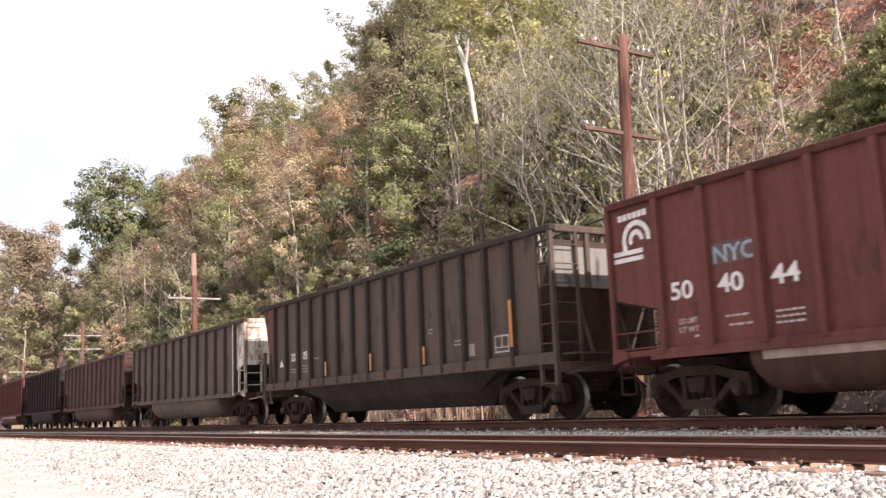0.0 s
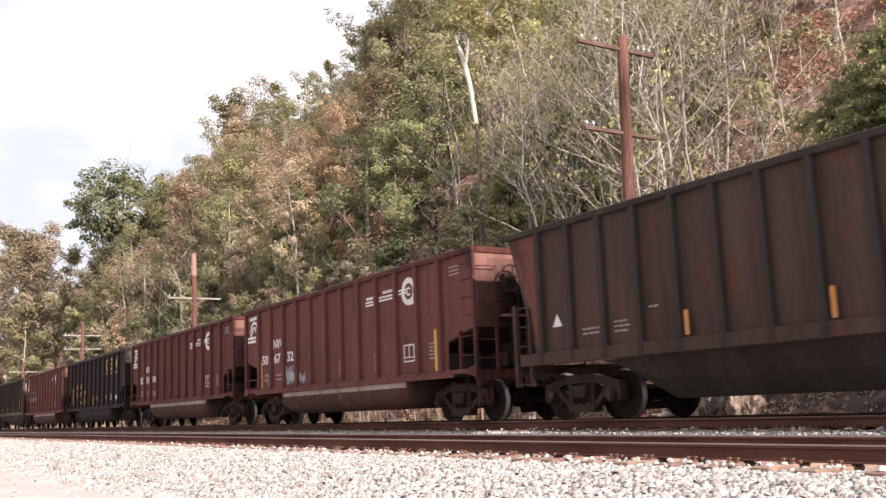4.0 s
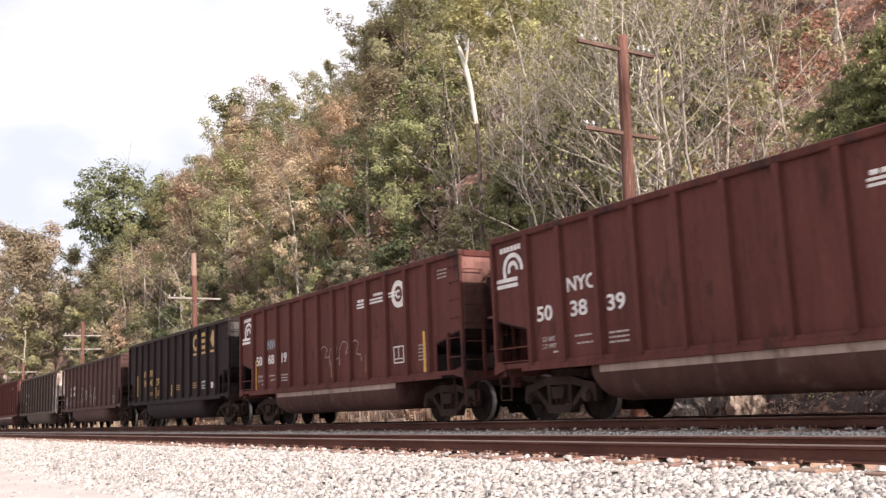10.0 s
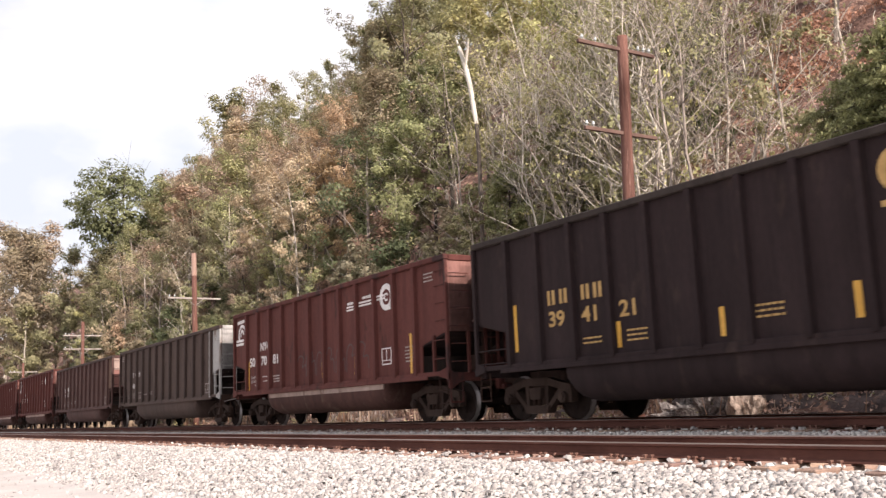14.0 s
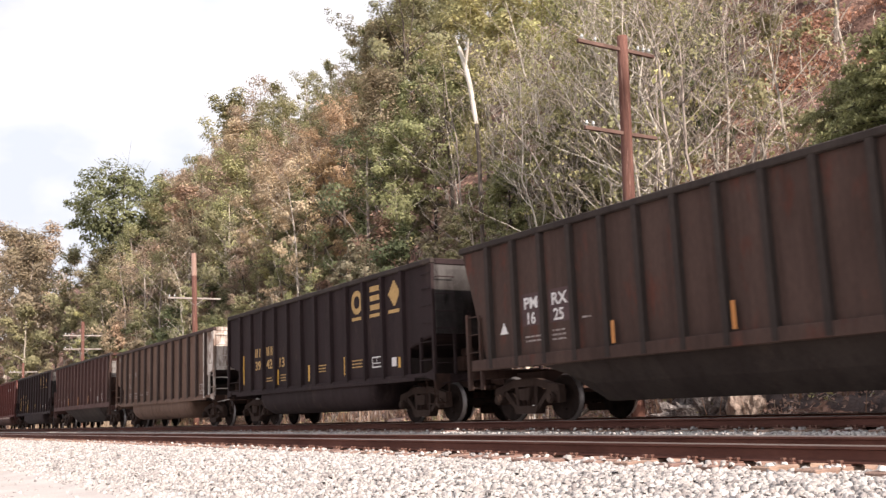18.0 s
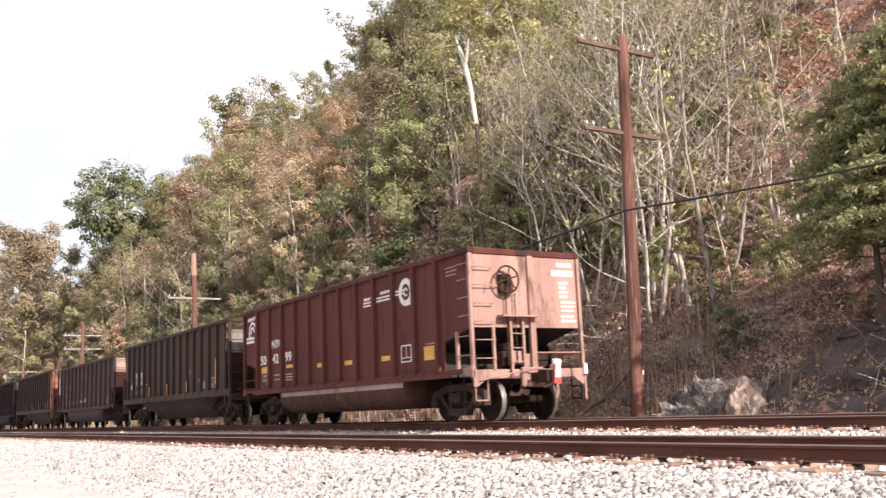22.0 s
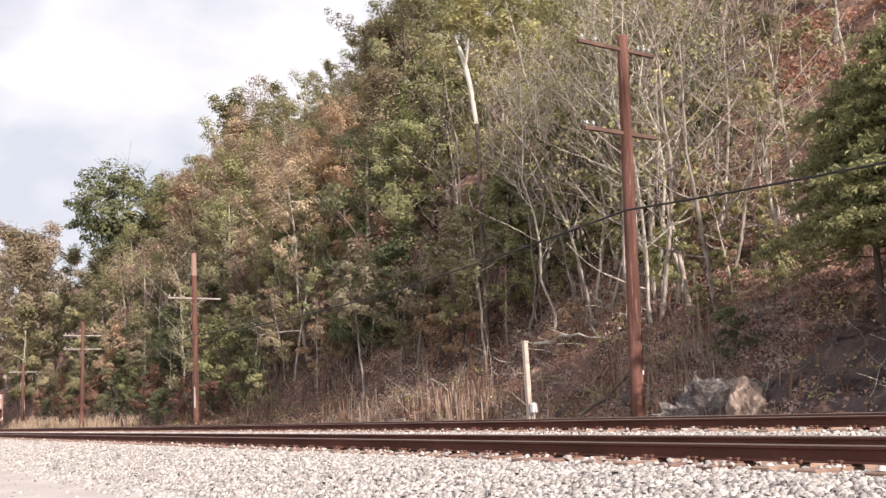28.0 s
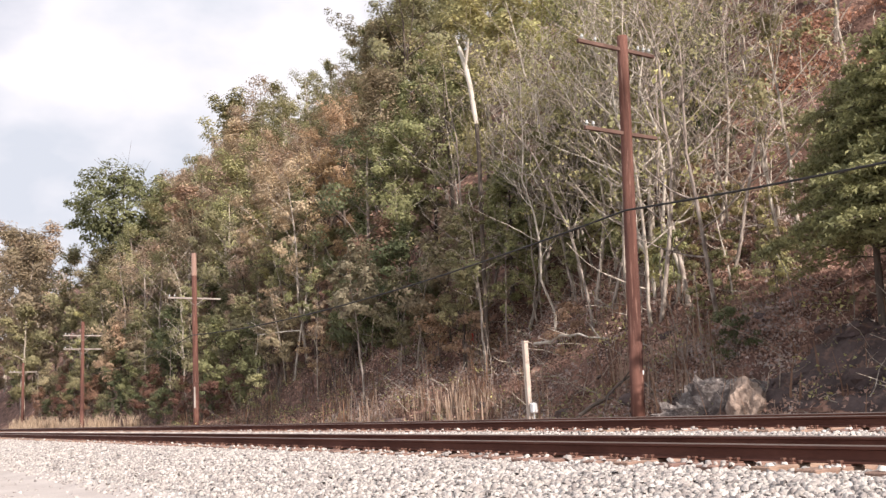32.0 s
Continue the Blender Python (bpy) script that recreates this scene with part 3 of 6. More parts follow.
tree_kind("full_a", broadleaf(1, 13, 3.4, 9800, (0.12, 0.23), 0.28), M["bark"], "green")
tree_kind("full_b", broadleaf(2, 12, 3.0, 9000, (0.11, 0.22), 0.24), M["bark_dark"], "green")
tree_kind("full_c", broadleaf(3, 15, 3.8, 11000, (0.13, 0.25), 0.32), M["bark"], "green")
tree_kind("thin_a", broadleaf(4, 13, 2.6, 4200, (0.10, 0.20), 0.40, r=0.10), M["bark"], "olive")
tree_kind("thin_b", broadleaf(5, 11, 2.2, 3200, (0.10, 0.19), 0.36, r=0.085), M["bark"], "yellow")
tree_kind("bare_a", broadleaf(6, 13, 3.4, 500, (0.10, 0.18), 0.22, depth=3, r=0.072, wobble=0.17, tuft=10, kids=(2, 4)), M["bark"], "yellow")
tree_kind("bare_b", broadleaf(7, 12, 3.8, 260, (0.10, 0.18), 0.15, depth=3, r=0.062, wobble=0.22, tuft=10, kids=(2, 4)), M["bark"], "yellow")
tree_kind("shrub_a", broadleaf(8, 3.6, 1.6, 3600, (0.08, 0.16), 0.06, clump=0.8, r=0.035), M["bark_dark"], "olive")
tree_kind("shrub_b", broadleaf(9, 2.4, 1.2, 2000, (0.07, 0.14), 0.06, clump=0.8, r=0.025), M["bark_dark"], "green")
tree_kind("sapling", broadleaf(10, 6.0, 1.1, 800, (0.08, 0.16), 0.30, r=0.04), M["bark"], "yellow")
tree_kind("stem", broadleaf(50, 14, 2.4, 160, (0.10, 0.18), 0.34, depth=3, r=0.066, wobble=0.20, tuft=10, kids=(1, 4)), M["bark"], "yellow")
tree_kind("stem_b", broadleaf(51, 12, 2.8, 140, (0.10, 0.18), 0.28, depth=3, r=0.058, wobble=0.24, tuft=10, kids=(1, 4)), M["bark_pale"], "yellow")
tree_kind("bush", broadleaf(40, 7.6, 1.3, 4600, (0.10, 0.20), 0.34, clump=0.75, r=0.06, dome=(1.45, 2.0, 5.6)), M["bark"], "sage")
tree_kind("pine_a", pine(11, 11, 5.6, (0.14, 0.28), 2.0, 7, 0.32), M["bark_dark"], "needle")
tree_kind("pine_b", pine(12, 7, 2.4, (0.14, 0.26), 1.2, 5, 0.30), M["bark_dark"], "needle")

tree_kind("far_a", broadleaf(31, 14, 3.6, 7200, (0.17, 0.32), 0.22, clump=0.85, depth=1), M["bark_dark"], "green")
tree_kind("far_b", broadleaf(32, 13, 3.2, 6800, (0.16, 0.30), 0.18, clump=0.85, depth=1), M["bark"], "green")
tree_kind("far_c", broadleaf(33, 15, 4.0, 7800, (0.17, 0.33), 0.25, clump=0.85, depth=1), M["bark"], "green")

tree_kind("twiggy_a", broadleaf(34, 13, 3.4, 4600, (0.11, 0.22), 0.15, clump=0.8, depth=2), M["bark"], "tan")
tree_kind("twiggy_b", broadleaf(35, 12, 3.0, 4000, (0.11, 0.21), 0.15, clump=0.8, depth=2), M["bark"], "tan")
tree_kind("round", broadleaf(36, 14, 4.5, 16000, (0.16, 0.30), 0.36, clump=0.50, depth=2, dome=(4.0, 3.5, 10.2)), M["bark_dark"], "green")
tree_kind("oak", broadleaf(37, 17, 5.6, 9600, (0.14, 0.28), 0.30, clump=0.40, depth=2), M["bark_dark"], "oak")

TREE_WORDS = {"sage": "pale sage-coloured leaves", "khaki": "khaki-brown autumn leaves", "moss": "dark mossy-green leaves", "oak": "brownish-green oak leaves", "russet": "russet leaves", "green": "green leaves", "deep": "deep green leaves", "olive": "olive-green leaves", "yellow": "yellow-green leaves",
              "tan": "dry tan autumn leaves", "orange": "orange autumn leaves", "rust": "rust-brown autumn leaves", "needle": "green needles"}
SHAPE_WORDS = {"stem": "tall pale leaning stem of a clump with a few", "bush": "rounded small tree on the bank with dense", "twiggy": "twiggy hillside tree thinly hung with", "round": "big round-crowned tree on the ridge with dense", "oak": "large open-crowned tree high on the slope with", "full": "broad-crowned hillside tree with dense", "far": "broad-crowned tree high on the hill with", "thin": "slender hillside tree with sparse", "bare": "nearly bare grey-barked tree with a few",
               "shrub": "low bushy hillside shrub with", "sapling": "thin young tree with sparse", "pine": "spreading pine on the slope with flat boughs of",
               "snag": "dead pale snapped trunk with a few"}


def plant(key, leaf_key, x, y, scale=1.0, turn=0.0, lean=(0, 0), sink=0.0):
    kind = key.split("_")[0]
    tr, cr = crown_in(key, leaf_key)
    name = "shrub" if kind == "shrub" else "pine_tree" if kind == "pine" else "dead_tree" if kind == "snag" else "tree"
    root = empty(name, pose(x, y, float(ground_height(x, y)) - sink, lean[0], lean[1], turn) @ Matrix.Scale(scale, 4))
    tagged(root, SHAPE_WORDS[kind] + " " + TREE_WORDS[leaf_key], "shrub" if kind == "shrub" else "tree", "trees and shrubs on the hillside")
    part("trunk", tr, None, root)
    part("crown", cr, None, root)
    return root


def hue_of(rng, x, y):
    """Which leaves grow where along the hillside."""
    b = -x / y
    low = y < 27
    high = y > 38
    if low and b > 3.3:
        pool = ("khaki", "oak", "oak", "moss") if b > 5.2 else ("yellow", "olive", "olive", "oak") if b > 4.3 else ("green", "olive", "tan", "moss", "oak")
        return pool[rng.integers(0, len(pool))]
    pools = ((5.2, ["tan", "khaki", "khaki", "oak"]),
             (4.5, ["rust", "deep", "tan", "olive"]),
             (3.7, ["olive", "deep", "tan", "green"]),
             (3.3, ["tan", "olive", "tan", "green"]),
             (2.45, ["tan", "olive", "khaki", "tan"] if high else ["tan", "tan", "rust", "olive"] if not low else ["tan", "olive", "khaki", "oak"]),
             (2.0, ["olive", "green", "oak"] if high else ["rust", "orange", "tan", "oak"] if not low else ["green", "oak", "olive", "tan"]),
             (1.47, ["oak", "oak", "khaki", "green"] if high else ["oak", "khaki", "rust", "olive", "moss"] if not low else ["green", "deep", "moss", "oak"]),
             (1.25, ["yellow", "olive", "green"] if not low else ["yellow", "green", "olive"]),
             (0.95, ["olive", "green", "green", "yellow"]),
             (0.80, ["green", "oak", "moss"]),
             (-9.0, ["oak", "olive", "rust"]))
    for edge, pool in pools:
        if b > edge:
            return pool[rng.integers(0, len(pool))]


LANDMARK_CROWNS = (("full_b", "orange", -54.3, 25.6, 0.82, 30), ("oak", "orange", -57.5, 28.6, 0.66, 150), ("full_a", "green", -41.6, 23.6, 0.82, 70), ("full_b", "olive", -45.0, 26.2, 0.72, 200),
                   ("full_b", "yellow", -60.5, 24.8, 0.70, 10), ("full_a", "yellow", -37.2, 27.0, 1.02, 120), ("full_c", "oak", -61.0, 33.5, 0.8, 250), ("thin_b", "deep", -48.5, 26.5, 0.75, 330),
                   ("twiggy_a", "tan", -76.0, 30.0, 1.0, 60), ("twiggy_b", "tan", -70.5, 31.0, 1.0, 180), ("twiggy_b", "rust", -64.0, 30.5, 0.9, 290))


def overtops(x, y):
    """Whether a tall tree here would stand before one of the bright crowns downslope."""
    for k, hue, cx, cy, s, t in LANDMARK_CROWNS[:6]:
        if y < cy - 0.8 and abs(-x / y + cx / cy) < 2.6 / cy:
            return True
    return False


def plant_forest():
    rng = np.random.default_rng(21)
    y = 24.0
    while y < 72:
        step = 3.9 + (y - 22) * 0.055
        x = -2.0 - (y - 17) * 0.45
        while x > -38 - y * 2.9:
            px, py = x + rng.uniform(-1.6, 1.6), y + rng.uniform(-1.6, 1.6)
            far = math.hypot(px, py)
            b = -px / py
            keys = ["far_a", "far_b", "far_c"] if far > 62 else ["full_a", "full_b", "full_c", "thin_a", "thin_b"]
            key = keys[rng.integers(0, len(keys))]
            if 0.85 < b < 1.9 and rng.uniform() < 0.28:
                key = ["bare_a", "bare_b"][rng.integers(0, 2)]
            if 1.9 < b < 4.4 and far > 45 and rng.uniform() < 0.7:
                key = ["twiggy_a", "twiggy_b"][rng.integers(0, 2)]
            open_slope = b < 0.98 and rng.uniform() < 0.5
            if not open_slope:
                size = rng.uniform(0.7, 0.95) + 0.10 * smooth(40, 110, far) - 0.14 * (2.0 < b < 2.4) * (py > 34)
                hue, turn, lean = hue_of(rng, px, py), rng.uniform(0, 360), (rng.uniform(-5, 5), rng.uniform(-5, 5))
                # out-of-view trees left out to let sun onto the slope; none behind the crest
                if not (b < 0.66 and py < 34 or b < 1.4 and py > 56 or overtops(px, py)):
                    plant(key, hue, px, py, float(size), turn, lean)
            x -= step * rng.uniform(0.8, 1.25) * (1 + far * 0.003)
        y += step * 0.95
    # bushes that close the gaps low on the slope, hues darkened for its shade
    x = -33.0
    while x > -120:
        for lo, hi in ((20.2, 22.0), (22.0, 24.5), (24.5, 27.5)):
            if rng.uniform() < (0.8 if x < -46 else 0.4):
                y = rng.uniform(lo, hi)
                plant(("shrub_a", "shrub_a", "shrub_b")[rng.integers(0, 3)], ("deep", "oak", "moss", "deep", "khaki", "rust")[rng.integers(0, 6)], x + rng.uniform(-0.8, 0.8), y, rng.uniform(0.9, 1.6), rng.uniform(0, 360))
        x -= rng.uniform(2.0, 3.0) * (1 - x * 0.006)
    # dark thicket over the foot of the bank, down the line
    x = -52.0
    while x > -112:
        y = rng.uniform(17.9, 19.2)
        plant(("shrub_a", "shrub_b", "shrub_b")[rng.integers(0, 3)], ("russet", "oak", "deep", "russet", "moss")[rng.integers(0, 5)], x, y, rng.uniform(0.6, 0.95), rng.uniform(0, 360))
        x -= rng.uniform(1.6, 2.6)
    # brush and young growth on the open slope
    for i in range(26):
        y = rng.uniform(20.5, 33)
        x = -y * rng.uniform(0.62, 1.05)
        key = ("sapling", "shrub_b", "bare_b", "sapling", "shrub_b")[rng.integers(0, 5)]
        plant(key, ("yellow", "olive", "rust", "tan", "green")[rng.integers(0, 5)], x, y, rng.uniform(0.4, 0.8), rng.uniform(0, 360), (rng.uniform(-8, 8), rng.uniform(-8, 8)))
    # trees beyond the view whose shade falls on the bank
    for x, y, s in ((-6.4, 19.2, 0.44), (-4.6, 18.0, 0.46), (-5.0, 19.8, 0.44), (-3.0, 19.4, 0.54), (-7.4, 20.0, 0.36), (-6.2, 17.9, 0.36), (-8.7, 21.3, 0.33)):
        plant("full_b", "green", x, y, s, x * 50)
    # thicket along the foot of the hill
    x = -27.0
    while x > -150:
        for lo, hi, keys in ((19.2, 21.5, ("shrub_a", "shrub_b", "sapling", "sapling")), (21.5, 24.5, ("thin_a", "thin_b", "shrub_a", "sapling", "full_b"))):
            key = keys[rng.integers(0, len(keys))]
            y = rng.uniform(lo, hi)
            s = rng.uniform(0.75, 1.25) * (0.72 if key.startswith(("thin", "full")) else 1.0)
            if x > -48 and lo < 20 and key != "sapling":
                y += 1.5
            if x > -37 and key.startswith(("shrub", "full")):
                key = "sapling"
            if key.startswith(("thin", "full")) and overtops(x, y):
                key = "shrub_b"
            plant(key, hue_of(rng, x, y), x + rng.uniform(-1, 1), y, s, rng.uniform(0, 360), (rng.uniform(-6, 6), rng.uniform(-6, 6)))
        x -= rng.uniform(1.5, 2.6) * (1 - x * 0.004)


def plant_landmarks():
    """Trees and shrubs that stand out by themselves."""
    for k, x, y, s, t, lean in (("bare_b", -20.9, 21.5, 1.0, 20, (3, 4)), ("bare_a", -20.2, 22.0, 1.05, 80, (-2, -5)), ("bare_b", -22.9, 21.5, 0.95, 200, (2, -7)),
                                ("bare_a", -25.4, 22.2, 1.0, 310, (3, -9)), ("bare_b", -28.6, 24.4, 0.9, 140, (2, 5)), ("bare_a", -31.9, 21.8, 0.95, 250, (4, 4)),
                                ("bare_a", -23.8, 24.5, 1.1, 45, (0, 6)), ("bare_b", -18.9, 24.0, 1.0, 170, (-3, 3)), ("bare_a", -27.0, 25.5, 1.1, 15, (2, -4)),
                                ("bare_b", -33.4, 24.0, 1.0, 290, (-3, -5)), ("bare_a", -30.0, 28.0, 1.1, 100, (2, 3))):
        plant(k, "yellow" if s < 1.02 else "olive", x, y, s, t, lean)
    plant("pine_a", "needle", -13.25, 20.5, 0.58, 30)
    plant("pine_a", "needle", -11.3, 20.0, 0.66, 200)
    plant("pine_b", "needle", -31.6, 23.4, 0.90, 40)
    plant("pine_b", "needle", -29.8, 25.4, 1.0, 140)
    # crowns that stand out on the slope
    for k, hue, x, y, s, t in LANDMARK_CROWNS:
        plant(k, hue, x, y, s, t)
    # leafless brown crowns on the skyline
    for k, x, y, s, t in (("bare_a", -66.5, 36.5, 1.0, 20), ("bare_b", -70.0, 37.0, 1.0, 120), ("bare_a", -63.5, 34.0, 0.9, 200), ("bare_b", -75.0, 36.0, 0.95, 60)):
        plant(k, "rust", x, y, s, t)
    for k, x, y, s, t, lean in (("stem", -21.0, 21.3, 1.0, 0, (0, 4)), ("stem_b", -21.5, 21.6, 1.0, 70, (2, -4)), ("stem_b", -20.6, 21.8, 1.05, 150, (-3, 8)), ("stem", -22.4, 21.5, 0.95, 220, (0, -8)),
                                ("stem_b", -23.3, 22.0, 0.95, 290, (3, -13)), ("stem", -24.6, 21.4, 0.85, 30, (2, -16)), ("stem_b", -26.5, 21.6, 0.85, 110, (0, -10))):
        plant(k, "yellow", x, y, s, t, lean)
    plant("thin_b", "rust", -22.0, 33.5, 0.8, 10)
    plant("thin_b", "green", -29.2, 20.2, 0.66, 40)
    plant("full_b", "olive", -30.8, 20.3, 0.50, 160)
    plant("bush", "sage", -36.4, 18.9, 0.93, 0)
    for hue, x, y, s in (("orange", -32.6, 20.4, 0.9), ("rust", -30.4, 20.8, 0.8), ("orange", -34.8, 21.0, 1.0), ("rust", -44.0, 21.0, 1.2), ("rust", -25.0, 20.6, 0.7), ("orange", -47.5, 21.6, 1.0)):
        plant("shrub_b", hue, x, y, s, x * 31 % 360)
    plant("shrub_b", "yellow", -20.4, 22.9, 0.8, 80)
    plant("shrub_b", "yellow", -18.6, 23.8, 0.7, 180)
    plant("shrub_b", "yellow", -17.2, 21.9, 0.55, 20)
    plant("shrub_b", "yellow", -16.2, 23.2, 0.5, 250)
    plant("shrub_a", "green", -55.5, 19.5, 1.35, 15)
    plant("shrub_a", "olive", -59.5, 19.4, 1.25, 120)
    plant("shrub_b", "green", -53.0, 19.2, 1.0, 230)
    plant("shrub_a", "moss", -50.2, 18.9, 0.85, 300)
    plant("shrub_b", "olive", -47.6, 18.6, 0.8, 110)
    plant("shrub_b", "deep", -16.8, 19.6, 0.6, 75)
    plant("shrub_b", "rust", -11.4, 20.6, 0.9, 75)
    for k, hue, x, y, s in (("round", "moss", -113.5, 27.2, 1.52), ("far_a", "rust", -121.5, 26.5, 0.85), ("far_a", "khaki", -165, 23.0, 1.9), ("far_b", "khaki", -172, 20.0, 1.8), ("far_c", "tan", -182, 24.0, 1.9), ("far_a", "rust", -158, 18.5, 1.0), ("far_c", "khaki", -132, 19.5, 1.5), ("far_a", "khaki", -141, 21.0, 1.55), ("far_c", "tan", -150, 24.0, 1.55),
                            ("far_b", "oak", -124, 23.0, 1.3), ("far_b", "khaki", -118.5, 25.6, 1.0), ("far_a", "oak", -112, 25.0, 0.9), ("far_b", "olive", -128, 19.0, 1.1), ("twiggy_a", "tan", -108, 33.0, 1.2), ("twiggy_b", "tan", -98, 36.5, 1.3),
                            ("far_b", "olive", -101, 30.0, 1.1), ("twiggy_b", "olive", -96, 38.0, 1.3), ("twiggy_a", "olive", -88, 40.5, 1.08), ("twiggy_a", "tan", -103, 37, 1.35), ("far_a", "olive", -112, 40.0, 1.4), ("twiggy_b", "tan", -104, 41.5, 1.45), ("twiggy_a", "tan", -93, 34.0, 1.1),
                            ("full_c", "khaki", -67.2, 37.2, 0.98), ("oak", "oak", -65.2, 37.2, 0.88), ("oak", "oak", -61, 36.0, 1.05), ("full_b", "yellow", -66, 34.5, 0.85)):
        plant(k, hue, x, y, s, x * 37 % 360)


def plant_stems():
    """Many-stemmed bare clumps near the tall pole."""
    rng = np.random.default_rng(91)
    for i in range(22):
        x, y = rng.uniform(-32, -18.0), rng.uniform(20.6, 26.5)
        if -31 < x < -25.5 and y < 23:
            y += 2.6
        plant(("bare_a", "bare_b")[i % 2], ("yellow", "olive")[rng.integers(0, 2)], x, y, rng.uniform(0.7, 1.05), rng.uniform(0, 360), (rng.uniform(-13, 13), rng.uniform(-18, 18)))
    for i in range(12):
        x, y = rng.uniform(-66, -34), rng.uniform(20.0, 25.5)
        plant("sapling" if overtops(x, y) else ("thin_a", "bare_b", "thin_b")[i % 3], ("green", "olive", "green")[rng.integers(0, 3)], x, y, rng.uniform(0.65, 0.95), rng.uniform(0, 360), (rng.uniform(-6, 6), rng.uniform(-9, 9)))


def plant_slope_brush():
    """Green and yellow growth on the open slope behind the bare stems."""
    rng = np.random.default_rng(54)
    for i in range(34):
        y = rng.uniform(25, 44)
        x = -y * rng.uniform(0.88, 1.16)
        plant(("thin_a", "thin_b", "full_b", "shrub_a")[i % 4], ("green", "olive", "yellow", "green", "deep")[rng.integers(0, 5)], x, y, rng.uniform(0.5, 0.8), rng.uniform(0, 360), (rng.uniform(-5, 5), rng.uniform(-5, 5)))
    for i in range(16):
        y = rng.uniform(21.0, 26.0)
        x = -y * rng.uniform(0.72, 1.02)
        plant("shrub_b", ("yellow", "yellow", "olive", "green")[i % 4], x, y, rng.uniform(0.35, 0.7), rng.uniform(0, 360))
    for i in range(14):
        y = rng.uniform(22.5, 28.0)
        x = -y * rng.uniform(1.02, 1.32)
        plant(("shrub_a", "shrub_b")[i % 2], ("olive", "green", "yellow", "khaki")[i % 4], x, y, rng.uniform(0.6, 1.0), rng.uniform(0, 360))


plant_landmarks()
plant_slope_brush()
plant_stems()
plant_forest()


# ---- undergrowth, weeds, rocks, fallen wood ----
def scatter_leaves():
    rng = np.random.default_rng(77)
    P = []
    for x0, x1, y0, y1, n in ((-34, -6, 16.6, 24, 62000), (-24, -11, 17.2, 24, 36000), (-34, -8, 24, 40, 30000), (-62, -34, 16.6, 24, 26000), (-110, -62, 16.4, 21, 8000)):
        P.append(np.stack([rng.uniform(x0, x1, n), rng.uniform(y0, y1, n)], -1))
    P = np.concatenate(P)
    keep = np.sin(P[:, 0] * 0.9 + 1.3 * np.sin(P[:, 1] * 0.8)) + rng.normal(0, 0.7, len(P)) > -0.5
    keep &= (P[:, 0] < -13.6) | (rng.uniform(0, 1, len(P)) < 0.3) | (P[:, 1] > 21)
    P = P[keep]
    P = P[(P[:, 0] < -14.5) | (P[:, 1] > 20.6) | (rng.uniform(0, 1, len(P)) < 0.25)]
    z = ground_height(P[:, 0], P[:, 1]) + rng.uniform(0.0, 0.14, len(P)) + 0.12 * (P[:, 0] > -14.5) * (P[:, 1] < 20.6)
    V, F = leaf_quads(rng, np.column_stack([P, z]), (0.05, 0.13), 0.12)
    tagged(new("leaf_litter", mesh_of("leaf_litter", V, F, LEAF["fallen"])), "fallen red-brown leaves scattered over the slope", "fallen leaves", kind="stuff")
    # pale flecks that also paint sun highlights onto the bank
    n = 45000
    P = np.stack([rng.uniform(-38, -11, n), 17.0 + 6.5 * rng.uniform(0, 1, n) ** 1.5], -1)
    # a third go on the open slope to make it look lit
    P[: n // 3] = np.stack([rng.uniform(-25, -15.5, n // 3), rng.uniform(19.4, 25.5, n // 3)], -1)
    P = P[np.sin(P[:, 0] * 1.3 + 1.7 * np.sin(P[:, 1] * 1.1)) + np.sin(P[:, 0] * 0.37 - P[:, 1] * 0.9) + rng.normal(0, 0.5, n) > 0.35]
    z = ground_height(P[:, 0], P[:, 1]) + rng.uniform(0.01, 0.15, len(P))
    V, F = leaf_quads(rng, np.column_stack([P, z]), (0.05, 0.15), 0.1)
    tagged(new("leaf_litter", mesh_of("leaf_litter", V, F, LEAF["bleached"])), "bleached dead leaves in drifts, pale also for sunlight on the bank", "fallen leaves", kind="stuff")


def scatter_red_leaves():
    """Red dead bracken and leaves on the open slope."""
    rng = np.random.default_rng(78)
    n = 12000
    P = np.stack([rng.uniform(-27.5, -19, n), rng.uniform(31.5, 39, n)], -1)
    P = P[np.sin(P[:, 0] * 0.9 + 1.1 * np.sin(P[:, 1] * 0.7)) + np.sin(P[:, 1] * 1.3 - P[:, 0] * 0.4) + rng.normal(0, 0.5, n) > 0.2]
    z = ground_height(P[:, 0], P[:, 1]) + rng.uniform(0.05, 0.45, len(P))
    V, F = leaf_quads(rng, np.column_stack([P, z]), (0.10, 0.24), 0.2)
    tagged(new("red_leaves", mesh_of("red_leaves", V, F, LEAF["red"])), "red-brown dead bracken on the open slope", "fallen leaves", kind="stuff")


